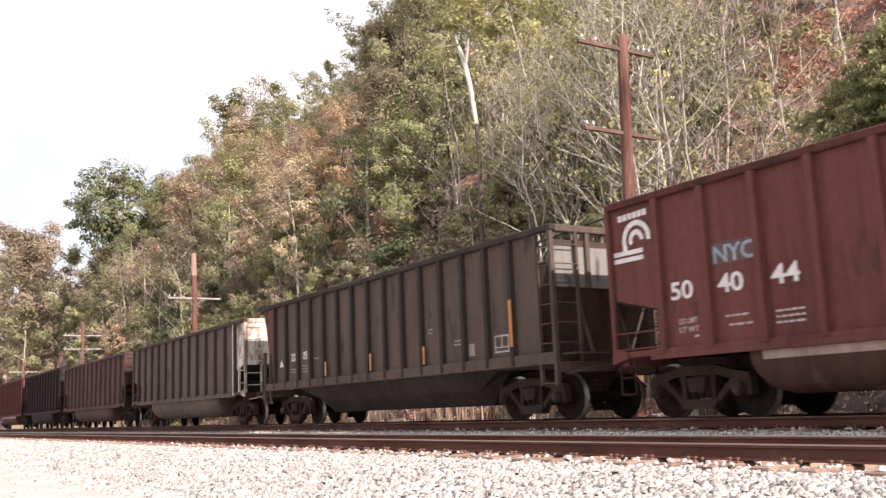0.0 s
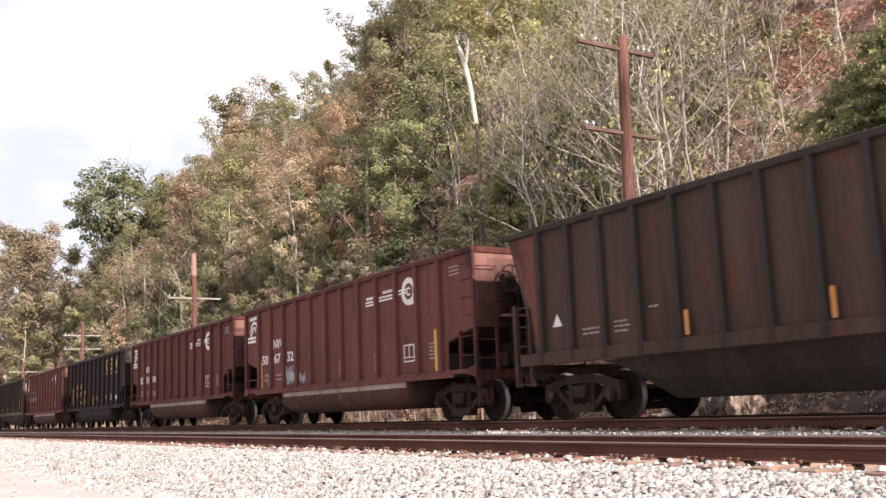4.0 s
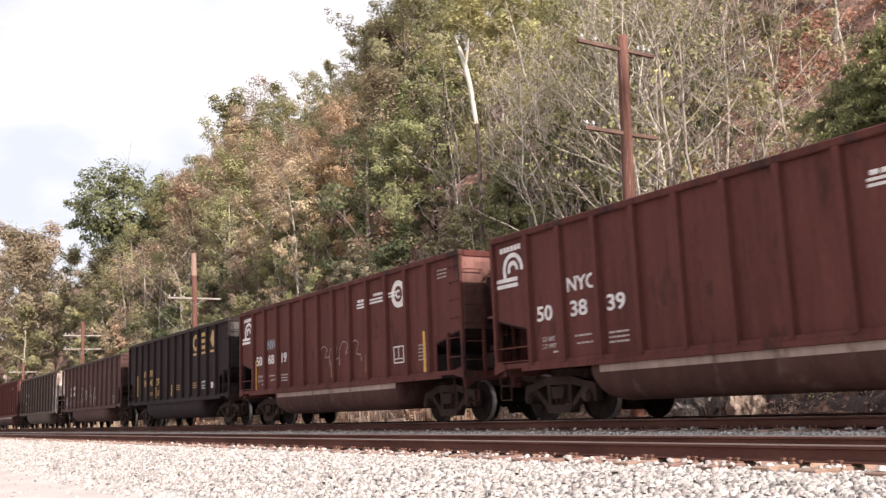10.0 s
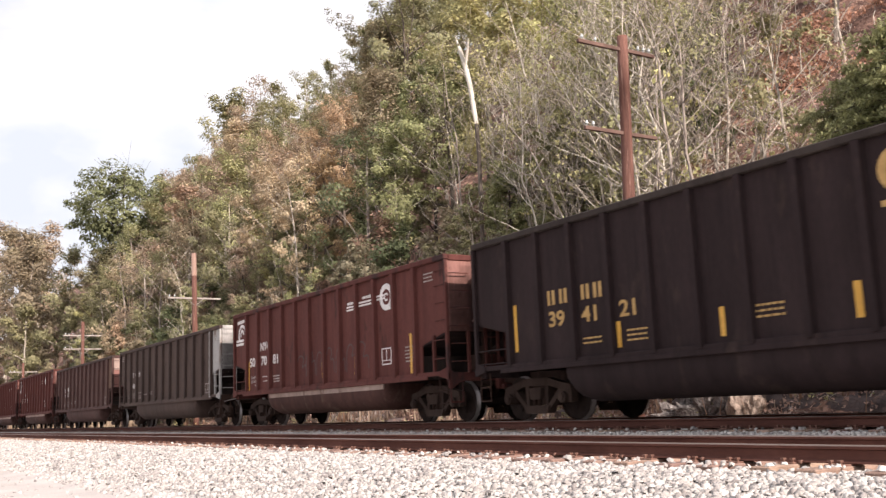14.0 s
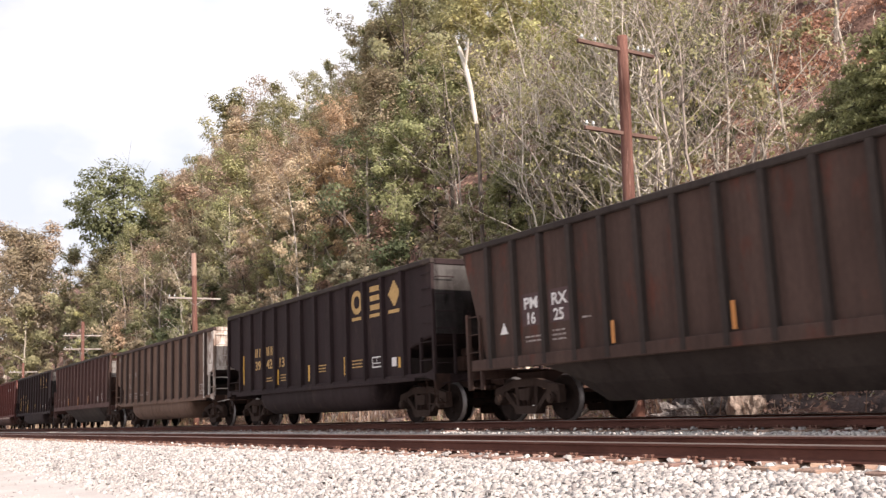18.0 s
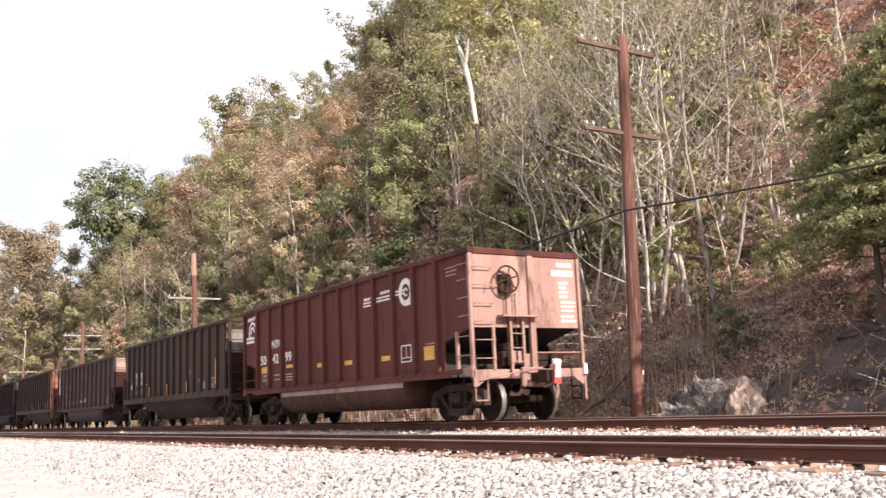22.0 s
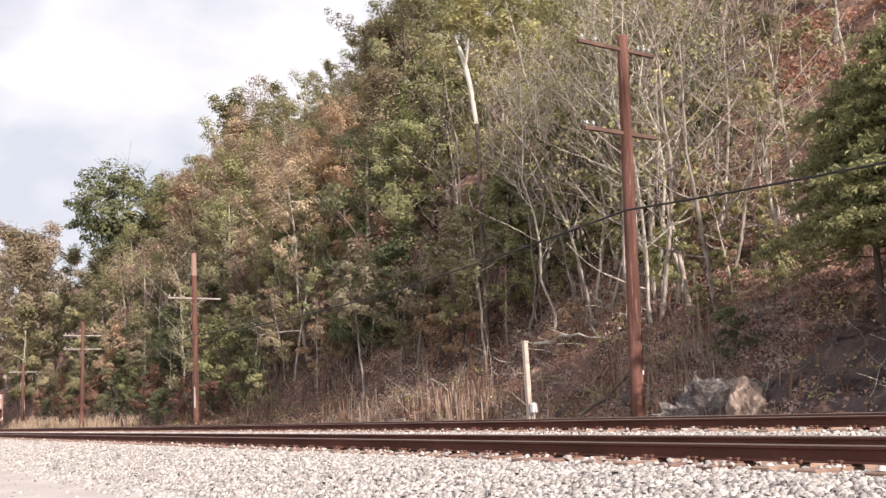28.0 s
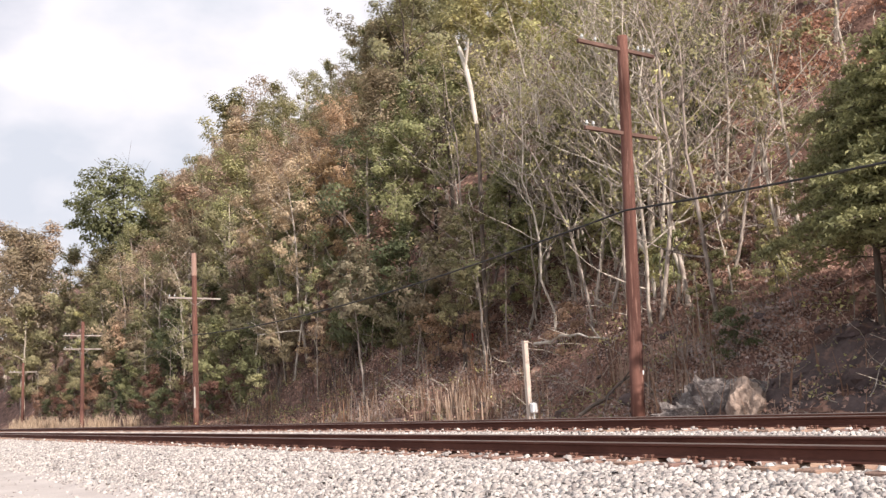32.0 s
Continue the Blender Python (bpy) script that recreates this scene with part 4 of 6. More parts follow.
def blades(name, label, spots, height, width, material, rng, lean=0.16):
    """Upright stalks with a bend, each of three segments."""
    n = len(spots)
    h = rng.uniform(*height, n)
    a = rng.uniform(0, 6.28, n)
    side = np.stack([np.cos(a), np.sin(a), np.zeros(n)], -1)
    tip = rng.normal(0, lean, (n, 2)) * h[:, None]
    w = rng.uniform(*width, n)
    rows = []
    for f in (0.0, 0.4, 0.75, 1.0):
        c = np.column_stack([spots[:, 0] + tip[:, 0] * f * f, spots[:, 1] + tip[:, 1] * f * f, spots[:, 2] - 0.05 + h * f])
        ww = (w * (1 - 0.75 * f))[:, None]
        rows += [c - side * ww / 2, c + side * ww / 2]
    V = np.stack(rows, 1).reshape(-1, 3)
    q = np.array([[0, 1, 3, 2], [2, 3, 5, 4], [4, 5, 7, 6]])
    F = (q[None] + 8 * np.arange(n)[:, None, None]).reshape(-1, 4)
    return tagged(new(name, mesh_of(name, V, F, material)), label, "weeds", kind="stuff")


def build_weeds():
    rng = np.random.default_rng(5)

    def spots(items):
        P = np.concatenate([np.stack([rng.uniform(a, b, n), rng.uniform(c, d, n)], -1) for a, b, c, d, n in items])
        clump = np.sin(P[:, 0] * 1.7 + 2 * np.sin(P[:, 1] * 2.3)) + np.sin(P[:, 0] * 0.61 + P[:, 1]) + rng.normal(0, 0.35, len(P))
        P = P[clump > 0.15]
        return np.column_stack([P, ground_height(P[:, 0], P[:, 1])])
    blades("dry_weeds", "tall dry straw-coloured weed stalks below the trees", spots([(-33.5, -24, 16.9, 19.6, 230), (-46, -33.5, 16.9, 19.6, 70), (-62, -46, 16.9, 19.6, 60), (-24, -14, 17.5, 20.5, 160)]), (0.4, 1.35), (0.022, 0.055), LEAF["straw"], rng, 0.10)
    blades("dry_grass", "low tufts of dry tan grass beside the track", spots([(-125, -60, 15.8, 17.6, 4600), (-60, -20, 16.2, 17.6, 900)]), (0.2, 0.6), (0.03, 0.09), LEAF["straw"], rng, 0.3)
    blades("tall_grass", "tall pale dry grass below the far poles", spots([(-118, -66, 15.9, 17.3, 3600)]), (0.6, 1.35), (0.04, 0.10), LEAF["straw"], rng, 0.2)
    blades("stalks", "clumps of stout upright straw-coloured stalks at the bank's foot", spots([(-36, -21.5, 17.1, 18.9, 300), (-33.5, -26.5, 17.1, 18.6, 260), (-21, -17, 17.6, 19.5, 60)]), (0.6, 1.25), (0.045, 0.085), LEAF["straw"], rng, 0.07)
    blades("rust_weeds", "upright russet-brown dead weeds over the bank", spots([(-34, -9, 17.0, 21.5, 750), (-62, -34, 17.0, 20.5, 600)]), (0.35, 1.2), (0.03, 0.09), LEAF["russet"], rng, 0.12)
    blades("brush", "leafless brown brush stems on the slope", spots([(-44, -16, 17.5, 24, 400)]), (0.8, 2.6), (0.02, 0.045), M["bark"], rng, 0.22)
    blades("brush", "dark leafless brush stems along the bank's foot", spots([(-60, -40, 17.2, 23, 700), (-110, -60, 17.2, 22, 900)]), (0.8, 2.4), (0.03, 0.07), M["bark_dark"], rng, 0.22)


def build_twigs():
    """Dead sticks and vine stems lying and leaning all over the bank."""
    rng = np.random.default_rng(63)
    runs = []
    dark = []
    for x0, x1, y0, y1, n in ((-36, -9, 17.2, 25, 700), (-62, -36, 17.2, 23, 420), (-36, -14, 25, 36, 260)):
        for _ in range(n):
            x, y = rng.uniform(x0, x1), rng.uniform(y0, y1)
            ln, az, up = rng.uniform(0.4, 2.0), rng.uniform(0, 6.28), abs(rng.normal(0.25, 0.5))
            d = np.array([math.cos(az), math.sin(az), up])
            d /= np.linalg.norm(d)
            mid = np.array([x, y, float(ground_height(x, y)) + 0.02])
            pts = mid + d * np.linspace(0, ln, 4)[:, None] + rng.normal(0, 0.06, (4, 3)) * np.array([[0], [1], [1], [1]])
            low = ground_height(pts[:, 0], pts[:, 1])
            pts[:, 2] = np.maximum(pts[:, 2], low + 0.01)
            (dark if x < -36 else runs).append(tube_run(pts, np.linspace(rng.uniform(0.010, 0.024), 0.006, 4), 3))
    V, F = merge(dark)
    tagged(new("twigs", mesh_of("twigs", V, F, M["bark_dark"])), "dark dead twigs and vines tangled in the thicket", "twigs", kind="stuff")
    V, F = merge(runs)
    tagged(new("twigs", mesh_of("twigs", V, F, M["bark"])), "dead twigs and vines tangled over the bank", "twigs", kind="stuff")


def build_ground_plants():
    """Small green and yellow weeds between the fallen leaves."""
    rng = np.random.default_rng(64)
    for hue, n, name in (("olive", 260, "olive"), ("yellow", 160, "yellow-green")):
        C = []
        for _ in range(n):
            x, y = rng.uniform(-60, -9), rng.uniform(17.0, 24)
            m = rng.integers(14, 46)
            c = np.array([x, y, float(ground_height(x, y)) + 0.12]) + rng.normal(0, 1, (m, 3)) * np.array([0.28, 0.28, 0.14])
            C.append(c)
        V, F = leaf_quads(rng, np.concatenate(C), (0.05, 0.13), 0.2)
        tagged(new("low_weeds", mesh_of("low_weeds", V, F, LEAF[hue])), "low %s weeds among fallen leaves" % name, "weeds", kind="stuff")


def build_rock(x, y, size, seed, label):
    bm = bmesh.new()
    bmesh.ops.create_icosphere(bm, subdivisions=5 if seed in (1, 2, 3) else 4 if size[0] > 0.6 else 2, radius=1.0)
    off = Vector((seed * 3.1, seed * 1.7, seed * 0.9))
    for v in bm.verts:
        p = v.co.copy()
        cell = noise.noise(p * 1.1 + off) * 0.45 + noise.noise(p * 2.6 + off) * 0.22 + noise.noise(p * 6 + off) * 0.09
        if seed == 2:
            cell = cell * 0.9 + noise.noise(p * 2.2 + off) * 0.18 + noise.noise(p * 7 + off) * 0.10 + noise.noise(p * 16 + off) * 0.05
        if seed in (1, 3):
            cell += noise.noise(p * 4.0 + off) * 0.24 + noise.noise(p * 11 + off) * 0.12
        hard = 0.35 if seed in (1, 3) else 0.08 if seed == 2 else 0.55
        step = round((p.z + cell) * 3.2) / 3.2 * hard + p.z * (1 - hard)
        v.co = Vector((p.x * (1 + cell), p.y * (1 + cell), step + cell * 0.3))
        v.co = Vector((v.co.x * size[0], v.co.y * size[1], v.co.z * size[2]))
    ob = new("rock", bm_mesh("rock", bm, M["rock_tan"] if seed == 2 else M["rock_grey"] if seed in (1, 3) else M["rock"]))
    ob.matrix_basis = pose(x, y, float(ground_height(x, y)) - size[2] * 0.25, 0, 0, seed * 47)
    return tagged(ob, label, "rock", "rocks at the foot of the hill")


def build_shale_bank():
    """The bare face of crumbling shale and red earth where the bank is cut, darkened for its shade."""
    xs, ys = np.arange(-17.6, -6.4, 0.08), np.arange(17.3, 23.0, 0.08)
    X, Y = np.meshgrid(xs, ys)
    Z = np.empty_like(X)
    for i in range(X.shape[0]):
        for k in range(X.shape[1]):
            p = Vector((X[i, k], Y[i, k] * 1.3, 0.0))
            big = noise.noise(p * 0.45 + Vector((4, 1, 0)))
            crag = abs(noise.noise(p * 1.3)) * 0.34 + abs(noise.noise(p * 3.1)) * 0.18 + noise.noise(p * 7.0) * 0.07
            Z[i, k] = 0.34 * big + crag - 0.16
    ex = smooth(-17.2 + 0.5 * (Y - 18), -14.0, X) * smooth(22.9, 21.2, Y) * smooth(17.3, 17.9, Y)
    Z = ground_height(X, Y) - 0.30 + (Z + 0.48) * ex
    V = np.stack([X, Y, Z], -1).reshape(-1, 3)
    n = len(xs)
    i = np.arange(len(ys) - 1)[:, None] * n + np.arange(n - 1)[None]
    F = np.stack([i, i + 1, i + n + 1, i + n], -1).reshape(-1, 4)
    tagged(new("shale_bank", mesh_of("shale_bank", V, F, M["rock"])), "bare bank of crumbling shale and reddish earth, darkened for shade", "bank", kind="structure")


def build_fallen_wood(pts, r, seed, material, label):
    rng = np.random.default_rng(seed)
    pts = np.array(pts, float)
    t = np.linspace(0, 1, 9)
    line = np.stack([np.interp(t, np.linspace(0, 1, len(pts)), pts[:, k]) for k in range(3)], -1) + rng.normal(0, 0.04, (9, 3))
    runs = [tube_run(line, np.linspace(r, r * 0.35, 9), 7)]
    for k in range(4):
        i = rng.integers(2, 8)
        d = rng.normal(0, 0.5, (1, 3)) + np.array([[0, -0.2, 0.4]])
        runs.append(tube_run(line[i] + d * np.linspace(0, 1, 5)[:, None] * rng.uniform(0.5, 1.2), np.linspace(r * 0.4, 0.01, 5), 5))
    V, F = merge(runs)
    tagged(new("fallen_branch", mesh_of("fallen_branch", V, F, material, None, True)), label, "branch", "fallen wood on the slope")


build_shale_bank()
scatter_leaves()
scatter_red_leaves()
build_weeds()
build_twigs()
build_ground_plants()
for args in ((-16.0, 17.95, (1.15, 0.5, 1.05), 1), (-15.05, 17.8, (0.56, 0.45, 1.05), 2), (-17.1, 18.1, (0.65, 0.4, 0.55), 3), (-11.6, 19.8, (0.9, 0.6, 0.40), 4),
             (-13.6, 20.6, (0.8, 0.5, 0.35), 5), (-9.4, 20.0, (1.0, 0.7, 0.5), 6), (-15.2, 18.1, (0.5, 0.4, 0.45), 11), (-12.6, 18.9, (0.7, 0.5, 0.4), 12), (-10.6, 18.7, (0.8, 0.5, 0.4), 13), (-19.5, 18.4, (0.6, 0.4, 0.4), 7), (-27.0, 18.4, (0.5, 0.4, 0.3), 8), (-31.5, 17.6, (0.45, 0.3, 0.25), 9), (-14.8, 19.0, (0.8, 0.5, 0.4), 10)):
    build_rock(*args, "weathered layered grey-brown rock at the slope's foot")
rng_rock = np.random.default_rng(15)
for i in range(170):
    rx, ry = rng_rock.uniform(-22, -9), rng_rock.uniform(17.1, 21.0)
    if i % 2:
        rx, ry = rng_rock.uniform(-17.6, -14.2), rng_rock.uniform(17.1, 18.5)
    elif i % 4:
        rx, ry = rng_rock.uniform(-14, -8.6), rng_rock.uniform(17.3, 20.6)
    rs = rng_rock.uniform(0.10, 0.36)
    build_rock(rx, ry, (rs * 1.4, rs, rs * 0.7), 20 + i, "broken piece of dark grey shale on the bank")
build_fallen_wood([(-20.4, 17.2, -0.1), (-19.6, 17.6, 0.5), (-19.2, 18.2, 1.1)], 0.06, 3, M["bark_dark"], "grey fallen limb leaning on the bank")
build_fallen_wood([(-26.6, 20.6, 2.3), (-24.3, 20.2, 2.5), (-22.5, 20.4, 2.2)], 0.06, 4, M["bark_pale"], "pale fallen branch across the brush")
build_fallen_wood([(-52.3, 20.3, 1.4), (-52.2, 20.1, 3.6), (-51.8, 20.0, 4.85), (-49.8, 20.0, 4.78), (-45.8, 20.0, 4.6)], 0.07, 5, M["bark_pale"], "pale snapped sapling bent over in the thicket")


def build_dead_tree():
    """A broken pale trunk, split near its top."""
    pts = np.array([(-29.9, 20.8, 1.6), (-29.8, 20.8, 10.9), (-30.3, 20.8, 13.55), (-31.1, 20.8, 15.45)])
    t = np.linspace(0, 1, 12)
    line = np.stack([np.interp(t, (0, 0.50, 0.77, 1.0), pts[:, k]) for k in range(3)], -1)
    root = empty("dead_tree", pose(0, 0, 0))
    tagged(root, "dead pale snapped tree trunk with bark gone near the top", "tree", "trees and shrubs on the hillside")
    V, F = tube_run(line[:7], np.linspace(0.085, 0.085, 7), 8)
    part("trunk", mesh_of("trunk", V, F, M["bark_dark"], None, True), None, root)
    V, F = merge([tube_run(line[6:], np.array([0.088, 0.10, 0.10, 0.10, 0.085, 0.02]), 8), tube_run(np.array([line[9], line[9] + (0.25, 0, 0.8), line[9] + (0.3, 0, 1.1)]), (0.07, 0.05, 0.015), 6)])
    part("bare_top", mesh_of("bare_top", V, F, M["bark_pale"], None, True), None, root, "pale barkless snapped top")


build_dead_tree()


def build_trail_marker():
    x, y = -31.2, 21.0
    root = empty("trail_marker", pose(x, y, float(ground_height(x, y))))
    tagged(root, "small red marker tied on a thin stake", "marker")
    part("stake", rods(0.02, [(0, 0, -0.1), (0.02, 0, 1.0)]), M["bark_dark"], root)
    part("flag", boxes((-0.10, 0.10, -0.05, 0.03, 0.62, 1.0), bevel=0.03), M["red_plastic"], root, "red plastic flag")


build_trail_marker()
scrap = bmesh.new()
prism(scrap, [(-0.14, -0.10), (0.10, -0.13), (0.15, 0.06), (-0.06, 0.13)], "y", -0.02, 0.02)
ob = part("paper_scrap", scrap, M["white"], None)
ob.matrix_basis = pose(-19.75, 18.25, float(ground_height(-19.75, 18.25)) + 0.10, -35, 20, 15)
tagged(ob, "crumpled white paper scrap lying on the bank", "litter")


# ---- the train ----
def paint(name, c1, c2, c3, c3_at=0.62, spec=0.12, runs=0.5):
    """Weathered car paint: streaked vertically, with grime and rust patches."""
    return surface(name, c1, c2, 0.9, 0.8, bump=0.25, fine=22, c3=c3, c3_at=c3_at, stretch=(1.0, 1.0, 0.35), bump_dist=0.012, spec=spec, streak=(tuple(0.42 * v for v in c1), runs))


PAINT = {
    "oxide": paint("oxide_red_paint", (0.090, 0.032, 0.027), (0.121, 0.043, 0.036), (0.057, 0.027, 0.023)),
    "oxide_dark": paint("dark_oxide_red_paint", (0.077, 0.027, 0.023), (0.105, 0.037, 0.031), (0.039, 0.023, 0.022), 0.56),
    "black": paint("black_paint", (0.0225, 0.0145, 0.0147), (0.033, 0.0215, 0.0217), (0.046, 0.031, 0.027)),
    "brown": paint("grey_brown_paint", (0.094, 0.068, 0.055), (0.126, 0.092, 0.075), (0.066, 0.043, 0.036), runs=0.3),
    "tan": paint("tan_brown_paint", (0.120, 0.073, 0.053), (0.150, 0.095, 0.071), (0.085, 0.048, 0.035), runs=0.3),
    "mauve": paint("mauve_brown_paint", (0.066, 0.045, 0.038), (0.087, 0.060, 0.051), (0.052, 0.035, 0.031), runs=0.3),
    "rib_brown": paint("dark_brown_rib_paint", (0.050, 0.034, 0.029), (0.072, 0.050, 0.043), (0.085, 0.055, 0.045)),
    "umber": paint("reddish_brown_paint", (0.078, 0.0425, 0.0375), (0.102, 0.0570, 0.0500), (0.047, 0.027, 0.024)),
    "plum": paint("dull_plum_brown_paint", (0.058, 0.0365, 0.035), (0.078, 0.0495, 0.0475), (0.044, 0.029, 0.028)),
    "oxide_faded": paint("bright_oxide_red_paint", (0.115, 0.043, 0.036), (0.150, 0.057, 0.048), (0.075, 0.036, 0.031)),
    "taupe": paint("taupe_brown_paint", (0.082, 0.058, 0.047), (0.112, 0.081, 0.066), (0.060, 0.041, 0.034)),
    "ash": paint("ash_grey_paint", (0.17, 0.155, 0.14), (0.24, 0.22, 0.205), (0.08, 0.062, 0.052), 0.60),
    "soot": paint("soot_brown_paint", (0.054, 0.0335, 0.0275), (0.077, 0.0485, 0.040), (0.092, 0.038, 0.028), 0.60),
    "rust": paint("orange_rust_paint", (0.265, 0.108, 0.074), (0.35, 0.150, 0.104), (0.11, 0.048, 0.036), 0.55),
    "rust_dark": paint("dark_rust_paint", (0.115, 0.043, 0.033), (0.155, 0.060, 0.046), (0.07, 0.034, 0.028), 0.58),
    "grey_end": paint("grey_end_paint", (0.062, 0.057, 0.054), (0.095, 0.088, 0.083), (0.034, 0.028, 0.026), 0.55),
    "white": paint("grimy_white_paint", (0.50, 0.44, 0.385), (0.66, 0.60, 0.54), (0.19, 0.125, 0.095), 0.53),
    "silver": paint("grimy_silver_paint", (0.30, 0.285, 0.27), (0.42, 0.405, 0.39), (0.20, 0.15, 0.125), 0.60),
    # pink and salmon: oxide red with the sun on the rear ends painted in
    "pink": paint("sunlit_red_paint", (0.195, 0.097, 0.082), (0.265, 0.133, 0.113), (0.10, 0.048, 0.041)),
    "salmon": paint("grimy_sunlit_salmon_paint", (0.275, 0.165, 0.138), (0.38, 0.238, 0.20), (0.15, 0.088, 0.074), 0.60, runs=0.16),
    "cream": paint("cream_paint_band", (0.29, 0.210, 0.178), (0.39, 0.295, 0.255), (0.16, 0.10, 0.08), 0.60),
    "dust": paint("coal_dusted_belly", (0.058, 0.028, 0.023), (0.085, 0.042, 0.035), (0.11, 0.070, 0.056), 0.63),
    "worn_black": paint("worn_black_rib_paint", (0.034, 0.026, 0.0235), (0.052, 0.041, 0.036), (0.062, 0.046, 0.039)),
}
M["running"] = paint("grimy_running_gear", (0.032, 0.0190, 0.0155), (0.054, 0.0325, 0.0255), (0.088, 0.052, 0.040), spec=0.04)
M["truck_frame"] = paint("dusty_truck_frame", (0.038, 0.025, 0.0205), (0.062, 0.042, 0.034), (0.095, 0.064, 0.051), spec=0.05)
M["tread"] = surface("polished_wheel_tread", (0.20, 0.18, 0.17), (0.32, 0.29, 0.28), 4, 0.42, 0.6, 0.05, 40)
M["wheel"] = surface("rusty_wheel", (0.014, 0.0095, 0.008), (0.027, 0.018, 0.015), 4, 0.9, 0.0, 0.2, 40, spec=0.08)
M["ink_white"] = surface("white_lettering", (0.58, 0.55, 0.53), (0.70, 0.68, 0.66), 4, 0.7, bump=0, fine=30, c3=(0.36, 0.30, 0.28), c3_at=0.68)
M["ink_dull"] = surface("dull_lettering", (0.22, 0.185, 0.17), (0.31, 0.27, 0.25), 5, 0.7, bump=0, fine=30)
M["ink_soft"] = surface("worn_white_lettering", (0.34, 0.29, 0.27), (0.46, 0.41, 0.39), 5, 0.7, bump=0, fine=30)
M["ink_gold"] = surface("gold_lettering", (0.38, 0.230, 0.080), (0.48, 0.305, 0.115), 4, 0.7, bump=0, fine=30, c3=(0.25, 0.16, 0.06), c3_at=0.66)
M["ink_yellow"] = surface("yellow_reflective_strip", (0.52, 0.275, 0.04), (0.64, 0.36, 0.06), 3, 0.5, bump=0, fine=30)
M["ink_orange"] = surface("orange_reflective_strip", (0.40, 0.155, 0.035), (0.50, 0.205, 0.05), 3, 0.5, bump=0, fine=30)
M["ink_grey"] = surface("grey_spray_paint", (0.24, 0.245, 0.265), (0.34, 0.345, 0.37), 4, 0.7, bump=0, fine=30)
M["ink_black"] = surface("black_spray_paint", (0.055, 0.030, 0.030), (0.08, 0.042, 0.042), 4, 0.7, bump=0, fine=30)
M["ink_teal"] = surface("faded_blue_lettering", (0.20, 0.255, 0.285), (0.32, 0.37, 0.40), 4, 0.7, bump=0, fine=30)
M["ink_patch"] = surface("dull_overpaint", (0.085, 0.050, 0.050), (0.12, 0.072, 0.072), 4, 0.7, bump=0, fine=30)


def soft_dark_patch(wide, tall):
    """Soft-edged dark patch: dense in the middle, broken and thin towards the rim."""
    m = bpy.data.materials.new("soft_edged_dark")
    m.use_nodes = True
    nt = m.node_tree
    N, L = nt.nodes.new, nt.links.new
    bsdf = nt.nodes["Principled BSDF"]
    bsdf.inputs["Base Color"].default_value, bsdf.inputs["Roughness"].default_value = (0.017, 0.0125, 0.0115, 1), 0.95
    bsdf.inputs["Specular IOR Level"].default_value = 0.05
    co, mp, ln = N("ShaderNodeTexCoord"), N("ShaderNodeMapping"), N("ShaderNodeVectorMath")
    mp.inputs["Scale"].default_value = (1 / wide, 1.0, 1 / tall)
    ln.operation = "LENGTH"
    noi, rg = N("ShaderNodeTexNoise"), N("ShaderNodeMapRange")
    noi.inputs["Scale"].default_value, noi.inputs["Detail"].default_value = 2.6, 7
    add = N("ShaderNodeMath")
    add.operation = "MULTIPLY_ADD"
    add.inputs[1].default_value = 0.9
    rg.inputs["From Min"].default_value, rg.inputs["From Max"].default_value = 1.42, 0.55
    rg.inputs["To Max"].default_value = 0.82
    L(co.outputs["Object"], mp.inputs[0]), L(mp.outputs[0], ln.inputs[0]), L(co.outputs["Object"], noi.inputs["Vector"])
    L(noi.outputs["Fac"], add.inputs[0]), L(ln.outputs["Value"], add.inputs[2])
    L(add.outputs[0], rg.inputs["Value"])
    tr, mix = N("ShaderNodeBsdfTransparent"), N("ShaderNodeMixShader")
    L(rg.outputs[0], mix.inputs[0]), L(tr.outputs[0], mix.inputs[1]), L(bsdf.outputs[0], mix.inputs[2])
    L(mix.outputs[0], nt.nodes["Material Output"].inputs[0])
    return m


M["end_patch"] = soft_dark_patch(2.6, 1.45)


def lathe(prof, segs, mat_of=None):
    """A wheel profile of (radius, y) turned about the y axis."""
    bm = bmesh.new()
    rings = []
    for k in range(segs):
        a = 2 * math.pi * k / segs
        rings.append([bm.verts.new((r * math.cos(a), y, r * math.sin(a))) for r, y in prof])
    for k in range(segs):
        a, b = rings[k], rings[(k + 1) % segs]
        for i in range(len(prof) - 1):
            f = bm.faces.new((a[i], b[i], b[i + 1], a[i + 1]))
            f.material_index = mat_of(i) if mat_of else 0
    return bm


